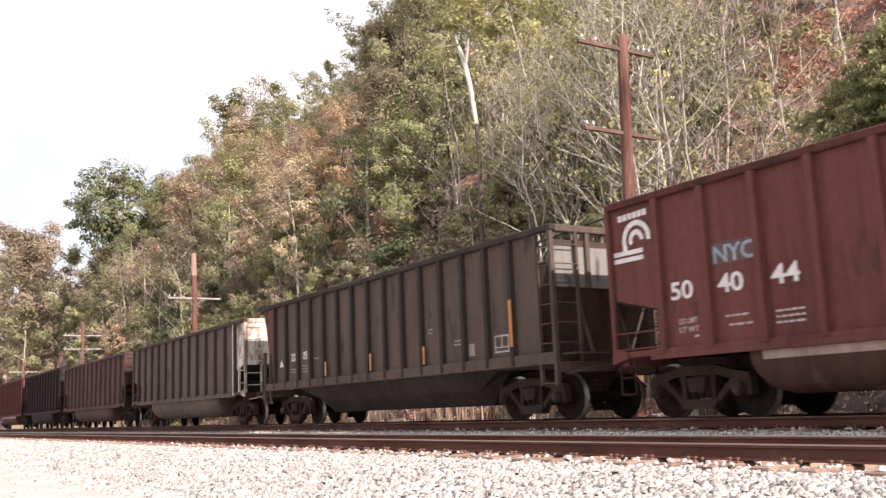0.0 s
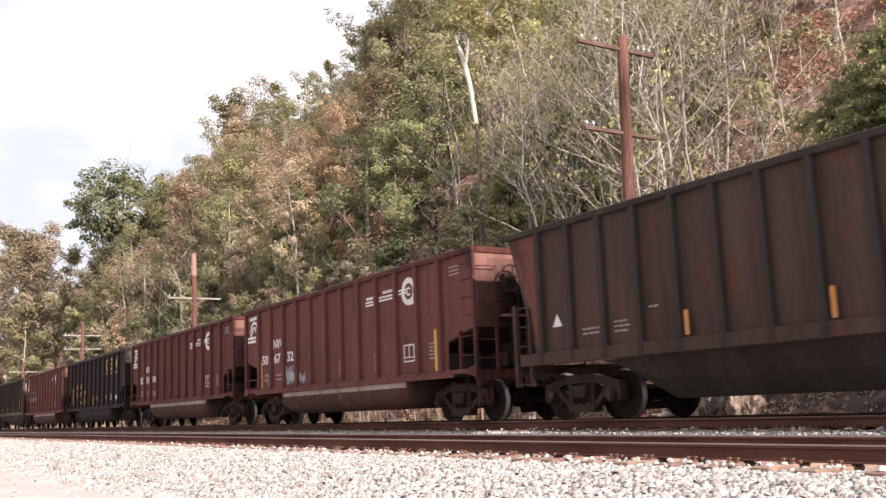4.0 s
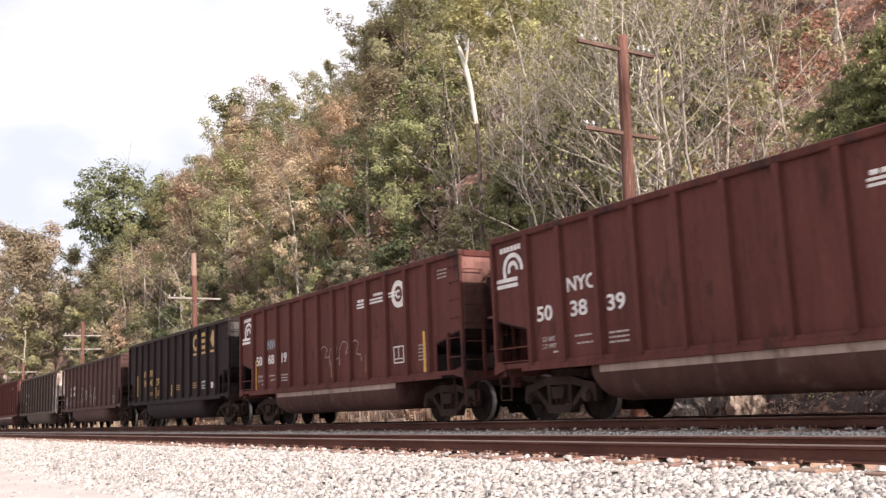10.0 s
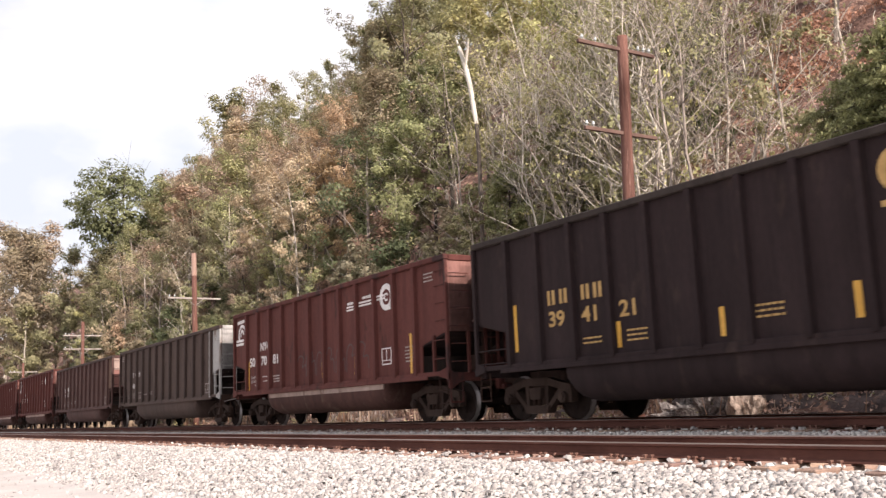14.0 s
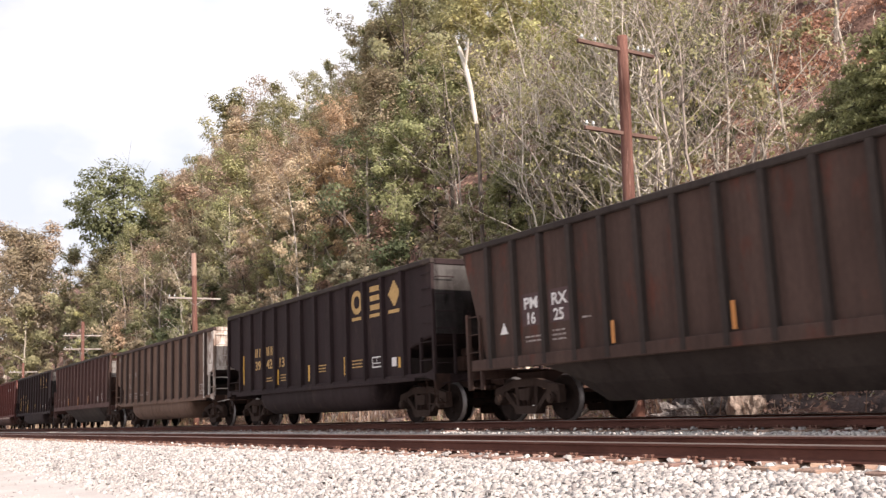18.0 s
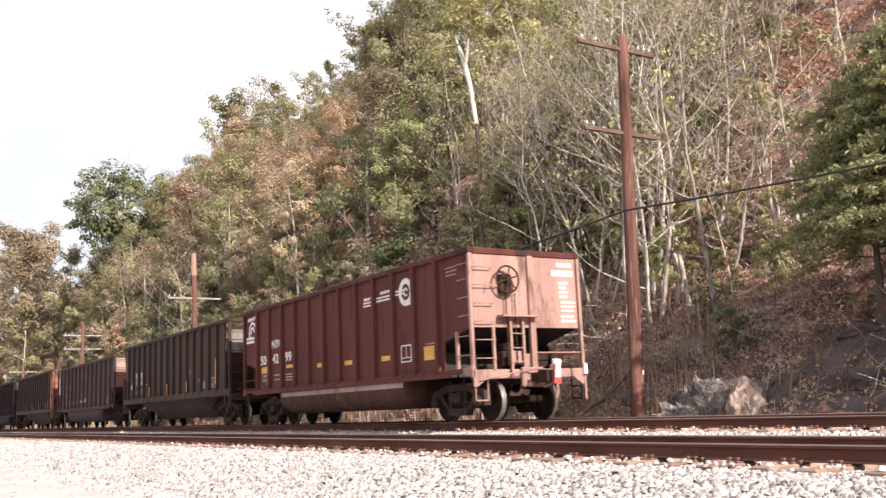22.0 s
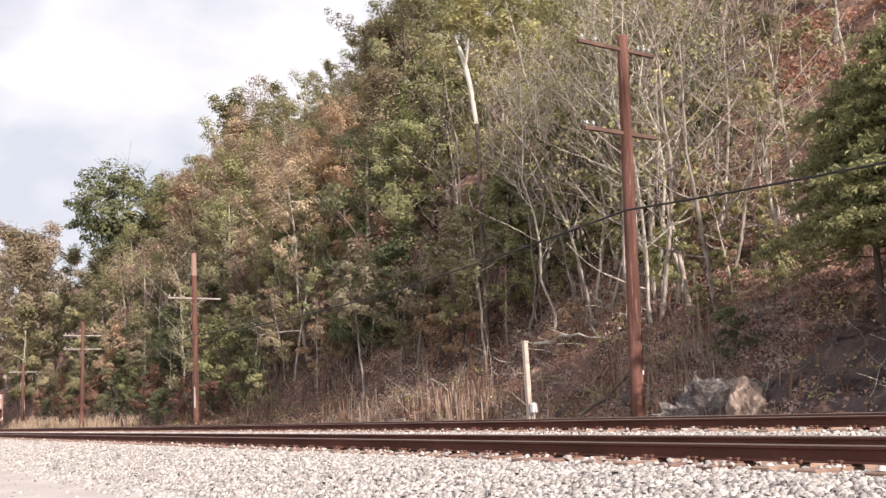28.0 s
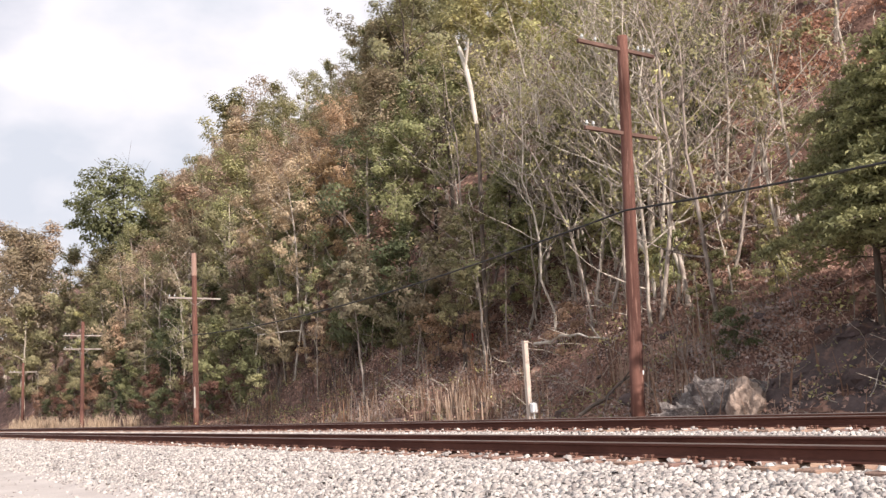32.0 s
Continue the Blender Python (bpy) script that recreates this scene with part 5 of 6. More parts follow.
def wheelset_mesh():
    # outer face is the higher |y|; tread between rim and flange
    half = [(0.0, 0.80), (0.13, 0.80), (0.14, 0.76), (0.30, 0.735), (0.38, 0.775), (0.445, 0.778), (0.452, 0.77), (0.458, 0.70), (0.486, 0.685), (0.480, 0.655), (0.40, 0.648), (0.36, 0.69), (0.16, 0.71), (0.10, 0.64), (0.085, 0.62), (0.085, 0.0)]
    bm = lathe(half, 18, lambda i: 1 if 6 <= i <= 7 else 0)
    other = bm.copy()
    bmesh.ops.scale(other, vec=(1, -1, 1), verts=other.verts)
    me2 = bpy.data.meshes.new("wheelset")
    other.to_mesh(me2)
    bm.from_mesh(me2)
    # a lug on each wheel plate makes the turning show
    for s in (-1, 1):
        for a in (0, 2.1, 4.2):
            box(bm, 0.22 * math.cos(a) - 0.03, 0.22 * math.cos(a) + 0.03, s * 0.735, s * 0.765, 0.22 * math.sin(a) - 0.03, 0.22 * math.sin(a) + 0.03)
    bmesh.ops.remove_doubles(bm, verts=bm.verts, dist=0.0005)
    return bm_mesh("wheelset", bm, [M["wheel"], M["tread"]], True)


def side_frame_mesh():
    """A cast side frame: arched top member, slanted legs down to the spring seat, open windows between."""
    bm = bmesh.new()
    y0, y1 = -0.085, 0.085
    prism(bm, [(-0.40, 0.70), (0.40, 0.70), (0.36, 0.86), (-0.36, 0.86)], "y", y0, y1)
    prism(bm, [(-0.34, 0.15), (0.34, 0.15), (0.41, 0.31), (-0.41, 0.31)], "y", y0 - 0.03, y1 + 0.03)
    prism(bm, [(-0.16, 0.43), (0.16, 0.43), (0.20, 0.66), (-0.20, 0.66)], "y", y0 - 0.04, y1)
    for s in (-1, 1):
        prism(bm, [(s * 0.36, 0.86), (s * 0.40, 0.70), (s * 0.72, 0.62), (s * 1.08, 0.60), (s * 1.06, 0.70), (s * 0.78, 0.75)], "y", y0, y1)
        prism(bm, [(s * 0.30, 0.16), (s * 0.34, 0.31), (s * 0.70, 0.64), (s * 0.80, 0.57)], "y", y0 + 0.01, y1 - 0.01)
        prism(bm, [(s * 0.27, 0.30), (s * 0.35, 0.30), (s * 0.38, 0.72), (s * 0.27, 0.72)], "y", y0 + 0.01, y1 - 0.01)
        rod(bm, (s * 0.889, -0.17, 0.46), (s * 0.889, 0.12, 0.46), 0.115, sides=12)
        rod(bm, (s * 0.889, -0.20, 0.46), (s * 0.889, -0.165, 0.46), 0.075, sides=10)
        prism(bm, [(s * 0.76, 0.50), (s * 1.02, 0.50), (s * 1.04, 0.62), (s * 0.74, 0.62)], "y", y0 - 0.01, y1 + 0.01)
        prism(bm, [(s * 1.01, 0.36), (s * 1.09, 0.36), (s * 1.09, 0.62), (s * 1.01, 0.62)], "y", y0, y1)
    return bm_mesh("side_frame", bm, M["truck_frame"])


def spring_mesh():
    prof = [(0.064 if k % 2 == 0 else 0.044, 0.318 + k * 0.0165) for k in range(13)]
    bm = lathe(prof, 8)
    bmesh.ops.rotate(bm, cent=(0, 0, 0), matrix=Matrix.Rotation(math.pi / 2, 3, "X"), verts=bm.verts)
    return bm_mesh("spring", bm, M["running"], True)


WHEELSET, SIDE_FRAME, SPRING = wheelset_mesh(), side_frame_mesh(), spring_mesh()
BOLSTER = bm_mesh("truck", boxes((-0.19, 0.19, -1.02, 1.02, 0.51, 0.70), (-0.26, 0.26, -0.30, 0.30, 0.68, 0.86), (-0.14, 0.14, -0.72, -0.58, 0.68, 0.80), (-0.14, 0.14, 0.58, 0.72, 0.68, 0.80), bevel=0.015), M["running"])
BRAKE_BEAM = bm_mesh("brake_beam", boxes((-0.05, 0.05, -0.80, 0.80, 0.36, 0.44), (-0.07, 0.05, -0.83, -0.70, 0.30, 0.56), (-0.07, 0.05, 0.70, 0.83, 0.30, 0.56)), M["running"])
WHEELSETS = []


def add_truck(car, x):
    tr = part("truck", BOLSTER, None, car, "grimy cast steel truck", at=pose(x, 0, FAR_TOP))
    for s in (-1, 1):
        part("side_frame", SIDE_FRAME, None, tr, at=pose(0, s * 0.99, 0))
        for dx in (-0.15, 0.0, 0.15):
            part("spring", SPRING, None, tr, at=pose(dx, s * 0.99, 0))
        part("brake_beam", BRAKE_BEAM, None, tr, at=pose(s * 0.36, 0, 0, 0, 0, 0 if s > 0 else 180))
        w = part("wheelset", WHEELSET, None, tr, "steel wheels on an axle with polished treads")
        w.matrix_parent_inverse = Matrix.Translation((s * 0.889, 0, 0.457))
        w.rotation_mode = "QUATERNION"


def coupler_mesh():
    bm = boxes((-0.75, 0.02, -0.09, 0.09, 0.79, 0.97), (-0.02, 0.10, -0.17, 0.17, 0.74, 1.02), bevel=0.02)
    prism(bm, [(0.08, -0.16), (0.26, -0.14), (0.26, -0.05), (0.12, -0.02)], "z", 0.76, 1.0)
    prism(bm, [(0.08, 0.17), (0.20, 0.16), (0.16, 0.08), (0.08, 0.08)], "z", 0.76, 1.0)
    return bm_mesh("coupler", bm, M["running"])


COUPLER = coupler_mesh()


def rungs(name, x0, x1, y0, y1, zs, stand, mat, car, r=0.013):
    """Rungs from (x0, y0) to (x1, y1) that stand off along `stand`, one part each."""
    bm = bmesh.new()
    sx, sy = stand
    for a, b in (((x0, y0, 0), (x0 + sx, y0 + sy, 0)), ((x0 + sx, y0 + sy, 0), (x1 + sx, y1 + sy, 0)), ((x1 + sx, y1 + sy, 0), (x1, y1, 0))):
        rod(bm, a, b, r, sides=5)
    me = bm_mesh(name, bm, mat)
    for z in zs:
        part(name, me, None, car, at=pose(0, 0, z))


def brake_wheel_mesh(mat):
    bm = bmesh.new()
    pts = [(0, 0.30 * math.cos(a * math.pi / 12), 0.30 * math.sin(a * math.pi / 12)) for a in range(25)]
    for a, b in zip(pts, pts[1:]):
        rod(bm, a, b, 0.022, sides=5, caps=False)
    for k in range(6):
        a = k * math.pi / 3 + 0.3
        rod(bm, (0.02, 0, 0), (0, 0.30 * math.cos(a), 0.30 * math.sin(a)), 0.016, sides=5)
    rod(bm, (-0.14, 0, 0), (0.05, 0, 0), 0.05, sides=10)
    box(bm, -0.16, -0.06, -0.15, 0.15, -0.30, 0.12)
    return bm


CLASS = {"tub_short": dict(B=13.87, pitch=15.04, top=3.75, ribs=12, r0=1.22, r1=1.44, truck=1.42),
         "tub_long": dict(B=14.70, pitch=16.23, top=3.56, ribs=13, r0=1.00, r1=1.02, truck=1.50),
         "hopper": dict(B=15.10, pitch=16.60, top=3.73, ribs=15, r0=1.06, r1=1.42, truck=1.55)}
W2 = 1.575
SILL = 1.05


def build_body(kind, body_mat, end_mat, band_mat, front_panel=None, rear_panel=None, label="", trim_mat=None, rib_mat=None, tub_mat=None, brake_wheel=False, chord_mat=None, head_mat=None):
    """One coal car at the origin, front towards -x, without its lettering."""
    c = CLASS[kind]
    h, top, n = c["B"] / 2, c["top"], c["ribs"]
    hop = kind == "hopper"
    trim_mat = trim_mat or end_mat
    car = empty("coal_car")
    tagged(car, label, "freight car", "coal cars of the train")
    cut, slant = 1.22, 0.85
    for s in (-1, 1):
        y = s * (W2 - 0.09)
        if hop:
            out = [(-h + slant, SILL), (h - 0.62, SILL), (h - 0.62, top - 0.05), (-h + 0.02, top - 0.05)]
        else:
            out = [(-h + 0.03, 2.02), (-h + cut, 1.74), (-h + cut, SILL), (h - cut, SILL), (h - cut, 1.74), (h - 0.03, 2.02), (h - 0.03, top - 0.05), (-h + 0.03, top - 0.05)]
        part("side_wall", prism(bmesh.new(), out, "y", y - s * 0.03, y), body_mat, car)
        bm = boxes((-h, h, s * W2, s * (W2 - 0.13), top - 0.13, top), bevel=0.02)
        part("top_chord", bm, chord_mat or PAINT["worn_black"], car)
        if hop:
            bm = boxes((-h + 0.35, h - 0.10, s * W2, s * (W2 - 0.14), 1.02, 1.25), bevel=0.012)
        else:
            bm = boxes((-h + 0.05, h - 0.05, s * (W2 - 0.02), s * (W2 - 0.16), 1.00, 1.10), (-h + 0.9, h - 0.9, s * W2, s * (W2 - 0.04), 0.93, 1.02), bevel=0.01)
        part("side_sill", bm, body_mat, car)
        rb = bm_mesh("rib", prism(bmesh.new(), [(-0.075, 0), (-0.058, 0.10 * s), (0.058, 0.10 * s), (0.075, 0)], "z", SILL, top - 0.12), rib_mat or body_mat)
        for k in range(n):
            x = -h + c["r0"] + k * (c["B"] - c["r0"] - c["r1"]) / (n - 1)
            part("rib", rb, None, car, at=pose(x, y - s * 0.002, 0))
    for e in (-1, 1):
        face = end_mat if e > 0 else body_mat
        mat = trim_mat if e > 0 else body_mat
        x = e * h
        part("end_chord", boxes((x, x - e * 0.13, -W2 + 0.132, W2 - 0.132, top - 0.15, top - 0.004), bevel=0.02), (chord_mat if brake_wheel else None) or mat, car)
        if hop:
            lo, hi = (h - slant - 0.30, top - 0.30) if e > 0 else (h - slant, top - 0.14)
            part("end_sheet", prism(bmesh.new(), [(x - e * 0.06, hi), (e * lo, SILL + 0.05), (e * (lo - 0.05), SILL + 0.05), (x - e * 0.12, hi)], "y", -W2 + 0.11, W2 - 0.11), face, car)
        else:
            part("end_sheet", boxes((x - e * 0.03, x - e * 0.07, -W2 + 0.11, W2 - 0.11, 1.98, top - 0.10)), face, car)
            # slope sheets go black for soot and for the shade in the recess
            part("slope_sheet", prism(bmesh.new(), [(x - e * 0.04, 2.05), (x - e * 1.25, 1.77), (x - e * 3.0, 0.98), (x - e * 3.0, 0.92), (x - e * 1.25, 1.70), (x - e * 0.04, 1.98)], "y", -W2 + 0.11, W2 - 0.11), PAINT["umber" if e > 0 and end_mat is PAINT["cream"] else "black"], car)
            for yy in (0.10,) if e > 0 else (0.0,):
                part("end_post", boxes((x + e * 0.045, x - e * 0.05, yy - 0.075, yy + 0.075, 0.80 if e > 0 else 1.02, top - 0.14), bevel=0.008), mat, car)
        part("end_sill", boxes((x - e * 0.02, x - e * 0.24, -W2 + 0.10, W2 - 0.10, 0.86, 1.06), bevel=0.015), mat if e > 0 and brake_wheel else body_mat, car)
        part("coupler", COUPLER, None, car, at=pose(e * (c["pitch"] / 2 - 0.13), 0, 0, 0, 0, 0 if e > 0 else 180))
        for s in (-1, 1):
            yy = s * (W2 - 0.06)
            if not hop:
                part("corner_post", boxes((x + e * 0.015, x - e * 0.075, s * (W2 - 0.005), s * (W2 - 0.085), 0.90, top - 0.135), bevel=0.01), mat, car)
                part("corner_plate", prism(bmesh.new(), [(x - e * 0.36, 0.98), (x + e * 0.02, 0.90), (x + e * 0.02, 1.06), (x - e * 0.08, 1.16), (x - e * 0.36, 1.09)], "y", s * (W2 + 0.006), s * (W2 - 0.05)), mat, car)
                if (e > 0) == (s < 0):
                    rungs("ladder_rung", x - e * 0.62, x - e * 0.10, yy, yy, [1.38 + 0.42 * k for k in range(2)], (0, s * 0.06), mat, car)
                    part("ladder_stile", boxes((x - e * 0.60, x - e * 0.66, s * (W2 - 0.02), s * (W2 - 0.09), 1.08, 1.93)), mat, car)
                    rungs("grab_iron", x - e * 0.50, x - e * 0.12, s * (W2 - 0.09), s * (W2 - 0.09), [2.25, 2.65, 3.05, 3.40][:3 if top < 3.6 else 4], (0, s * 0.07), mat, car)
                    rungs("end_rung", x, x, s * 0.98, s * (W2 - 0.12), [1.30 + 0.40 * k for k in range(6)], (e * 0.08, 0), mat, car)
                    part("end_stile", boxes((x + e * 0.01, x - e * 0.05, s * 1.0, s * 0.94, 1.05, 1.98)), mat, car)
                else:
                    [part("hand_rail", rods(0.016, [(x - e * 1.20, yy, z), (x - e * 0.05, yy, z)]), mat, car) for z in (1.42, 1.14)]
                part("step", rods(0.016, [(x - e * 0.45, yy, 0.95), (x - e * 0.45, yy, 0.38), (x - e * 0.10, yy, 0.38), (x - e * 0.10, yy, 0.95)], [(x - e * 0.45, yy, 0.66), (x - e * 0.10, yy, 0.66)]), M["running"], car)
            else:
                full = e > 0
                zt = top - 0.05 if full else 2.25
                x1 = x - e * (0.03 if full else 0.16)
                part("corner_post", boxes((x1, x1 - e * 0.09, s * (W2 - 0.005), s * (W2 - 0.10), 0.62, zt), bevel=0.008), mat, car)
                part("ladder_stile", boxes((x1 - e * 0.48, x1 - e * 0.53, s * (W2 - 0.01), s * (W2 - 0.09), 0.62, zt - 0.10)), mat, car)
                rungs("ladder_rung", x1 - e * 0.50, x1 - e * 0.05, yy, yy, [z for z in (0.66, 1.04, 1.42, 1.80, 2.18, 2.56, 2.94, 3.32) if z < zt], (0, s * 0.02), mat, car)
                if full:
                    rungs("end_rung", x, x, s * 0.95, s * (W2 - 0.1), [1.04, 1.42, 1.80, 2.18, 2.56, 2.94, 3.32], (e * 0.05, 0), mat, car)
                    part("end_stile", boxes((x + e * 0.01, x - e * 0.05, s * 0.97, s * 0.91, 1.0, top - 0.1)), mat, car)
        part("brake_hose", rods(0.022, [(x - e * 0.02, 0.30 * e, 0.86), (x + e * 0.22, 0.32 * e, 0.62), (x + e * 0.46, 0.20 * e, 0.52)]), M["running"], car)
        part("cut_lever", rods(0.014, [(x + e * 0.05, -1.42, 0.82), (x + e * 0.12, -0.9, 0.92), (x + e * 0.16, -0.2, 1.02), (x + e * 0.30, -0.02, 1.04)]), mat, car)
    if not hop:
        for e in (-1, 1):
            # webs just as dark, soot and recess shade both in their paint
            part("bolster_web", boxes((e * (h - 1.30), e * (h - 1.34), -W2 + 0.11, W2 - 0.11, 0.95, 1.50)), PAINT["worn_black"], car)
            part("draft_web", prism(bmesh.new(), [(e * (h - 0.25), 0.97), (e * (h - 2.6), 0.97), (e * (h - 2.6), 1.06), (e * (h - 0.25), 1.88)], "y", 0.26, 0.30), PAINT["worn_black"], car)
            part("side_web", prism(bmesh.new(), [(e * (h - 0.95), 1.0), (e * (h - 2.2), 1.0), (e * (h - 2.2), 1.2), (e * (h - 0.95), 1.64)], "y", 1.28, 1.31), PAINT["worn_black"], car)
    part("centre_sill", boxes((-h + 0.1, h - 0.1, -0.30, 0.30, 0.74, 0.97)), M["running"], car)
    t0, t1 = -h + 2.85, h - 3.05
    if hop:
        prof = [(-1.34, 1.03), (-1.05, 0.62), (-0.72, 0.28), (0.72, 0.28), (1.05, 0.62), (1.34, 1.03)]
        bm = bmesh.new()
        lo = [bm.verts.new((-h + 2.5, y, 1.02)) for y, z in prof] + [bm.verts.new((h - 2.7, y, 1.02)) for y, z in prof]
        mid = [bm.verts.new((-h + 3.7, y, z)) for y, z in prof] + [bm.verts.new((h - 3.4, y, z)) for y, z in prof]
        for i in range(5):
            bm.faces.new((lo[i], lo[i + 1], mid[i + 1], mid[i]))
            bm.faces.new((mid[i], mid[i + 1], mid[i + 7], mid[i + 6]))
            bm.faces.new((mid[i + 6], mid[i + 7], lo[i + 7], lo[i + 6]))
        bmesh.ops.remove_doubles(bm, verts=bm.verts, dist=0.001)
        # belly painted near-black to hold the shade under its inward slopes
        part("hopper_bottom", bm, tub_mat or body_mat, car)
    else:
        prof = [(-1.50, 0.955), (-1.50, 0.80), (-1.47, 0.62), (-1.38, 0.45), (-1.22, 0.33), (-1.02, 0.28), (-0.45, 0.28), (0.45, 0.28), (1.02, 0.28), (1.22, 0.33), (1.38, 0.45), (1.47, 0.62), (1.50, 0.80), (1.50, 0.955)]
        bm = bmesh.new()
        rows = []
        for x, f in ((t0 - 0.02, 0.0), (t0 + 0.02, 0.55), (t0 + 0.16, 0.85), (t0 + 0.45, 1.0), (t1 - 0.45, 1.0), (t1 - 0.16, 0.85), (t1 - 0.02, 0.55), (t1 + 0.02, 0.0)):
            rows.append([bm.verts.new((x, y * (0.93 + 0.07 * f), 0.955 + (z - 0.955) * (0.25 + 0.75 * f))) for y, z in prof])
        for a, b in zip(rows, rows[1:]):
            for i in range(len(prof) - 1):
                bm.faces.new((a[i], a[i + 1], b[i + 1], b[i]))
        bm.faces.new(rows[0]), bm.faces.new(rows[-1][::-1])
        part("tub", bm, tub_mat or body_mat, car, "rounded belly of the car", smooth=True).data.set_sharp_from_angle(angle=0.9)
        if band_mat:
            for s in (-1, 1):
                part("band", boxes((t0 + 0.3, t1 - 0.1, s * 1.508, s * 1.49, 0.80, 0.93)), band_mat, car, "cream painted band")
    for pm, e, w in ((front_panel, -1, 0.98), (rear_panel, 1, 1.02)):
        if pm and hop:
            low = 0.90 if e < 0 else 0.63
            for s in (-1, 1):
                y = s * (W2 - 0.086)
                part("corner_panel", prism(bmesh.new(), [(e * (h - (0.14 if e < 0 else 0.63)), top - 0.135), (e * (h - low), 1.28), (e * (h - (0.98 if e < 0 else 1.33)), 1.28), (e * (h - (0.98 if e < 0 else 1.33)), top - 0.135)], "y", y, y + s * 0.008), pm, car, "rusty corner panel")
        elif pm:
            for s in (-1, 1):
                y = s * (W2 - 0.086)
                part("corner_panel", prism(bmesh.new(), [(e * (h - 0.105), 2.06), (e * (h - w), 1.83), (e * (h - w), top - 0.135), (e * (h - 0.105), top - 0.135)], "y", y, y + s * 0.008), pm, car, "pale painted corner panel")
            if e > 0:
                for s in (-1, 1):
                    part("panel_post", boxes((e * (h - w - 0.02), e * (h - w - 0.16), s * (W2 + 0.004), s * (W2 - 0.09), 0.99, top - 0.13), bevel=0.01), pm, car)
    # rear-end brake gear
    if not hop:
        if brake_wheel:
            part("brake_wheel", brake_wheel_mesh(M["running"]), M["running"], car, "dark spoked brake wheel", at=pose(h + 0.16, -0.64, top - 0.72))
            part("brake_platform", boxes((h, h + 0.24, -0.86, 0.16, 2.20, 2.24)), end_mat, car)
        gear = trim_mat if brake_wheel else M["running"]
        if brake_wheel:
            for yy in (-0.54, -0.20):
                part("platform_post", boxes((h + 0.02, h + 0.07, yy - 0.03, yy + 0.03, 0.92, 2.16)), gear, car)
            rungs("platform_rung", h + 0.03, h + 0.03, -0.54, -0.20, (1.22, 1.52, 1.84), (0.05, 0), gear, car)
            part("gear_bracket", boxes((h - 0.10, h + 0.02, -0.50, -0.24, 1.16, 1.46), (h - 0.12, h, -0.16, 0.0, 1.10, 1.40), bevel=0.02), gear, car)
            part("brake_rod", rods(0.015, [(h + 0.06, -0.64, top - 1.0), (h + 0.06, -0.64, 1.15)], [(h + 0.06, -0.40, top - 1.0), (h + 0.06, -0.40, 1.15)]), M["running"], car)
        if end_mat is PAINT["cream"]:
            # a darker overlay on the lower half of the end sheet
            part("lower_end_sheet", boxes((h - 0.024, h - 0.034, -W2 + 0.12, W2 - 0.12, 1.97, top - 0.72)), PAINT["pink"], car, "darker pink lower half of the end")
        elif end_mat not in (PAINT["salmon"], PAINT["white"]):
            # darkens the rear end sheet below its top
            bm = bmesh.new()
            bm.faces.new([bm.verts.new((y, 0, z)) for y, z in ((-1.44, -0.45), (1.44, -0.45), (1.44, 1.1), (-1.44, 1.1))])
            part("soot_stain", bm, M["end_patch"], car, "soft-edged dark patch", at=pose(h - 0.026, 0.0, top - 1.35, 0, 0, 90))
        for s in (-1, 1):
            part("sill_gusset", prism(bmesh.new(), [(s * (W2 - 0.02), 1.06), (s * (W2 - 0.02), 0.70), (s * (W2 - 0.12), 0.70), (s * (W2 - 0.42), 0.90), (s * (W2 - 0.42), 1.06)], "x", h - 0.02, h + 0.02), gear, car)
        part("striker", boxes((h - 0.02, h + 0.10, -0.30, 0.30, 0.66, 1.10), (h, h + 0.22, -0.22, 0.22, 0.66, 0.76), bevel=0.03), gear, car)
        part("angle_cock", rods(0.03, [(h + 0.04, 0.55, 0.84), (h + 0.20, 0.55, 0.80), (h + 0.26, 0.52, 0.55), (h + 0.30, 0.42, 0.36)]), gear, car)
        part("sill_step", rods(0.02, [(h - 0.05, -W2 + 0.1, 0.95), (h - 0.05, -W2 + 0.1, 0.40), (h - 0.05, -W2 + 0.42, 0.40), (h - 0.05, -W2 + 0.42, 0.95)]), gear, car)
        bm = bmesh.new()
        rod(bm, (h - 0.9, 0.55, 1.28), (h - 0.30, 0.55, 1.28), 0.19, sides=14)
        rod(bm, (h - 0.95, 0.95, 1.30), (h - 0.30, 0.95, 1.30), 0.13, sides=12)
        part("brake_cylinder", bm, M["running"], car)
        part("brake_valve", boxes((h - 0.62, h - 0.28, -0.55, -0.15, 1.12, 1.48), (h - 0.55, h - 0.30, -0.48, -0.22, 1.48, 1.66), bevel=0.03), M["running"], car)
        part("end_rail", rods(0.018, [(h - 0.02, 0.10, 1.42), (h - 0.02, 1.50, 1.42)]), end_mat, car)
    else:
        for yy in (-0.5, 0.5):
            part("end_brace", rods(0.045, [(h - 0.12, yy, 1.0), (h - 0.55, yy, 2.35)]), end_mat, car)
        part("number_patch", boxes((h - 0.098, h - 0.094, 0.0, 0.30, top - 0.72, top - 0.54)), M["ink_white"], car, "small white number patch")
        part("end_head", boxes((h - 0.10, h - 0.16, -W2 + 0.13, W2 - 0.13, top - 1.22, top - 0.42)), head_mat or end_mat, car, "upper end sheet below an open slot")
        for yy in (-0.62, 0.62):
            part("end_post", boxes((h - 0.02, h - 0.10, yy - 0.05, yy + 0.05, top - 1.25, top - 0.15), bevel=0.008), end_mat, car)
        part("brake_platform", boxes((h - 0.3, h + 0.1, -1.2, 0.0, 1.20, 1.24)), end_mat, car)
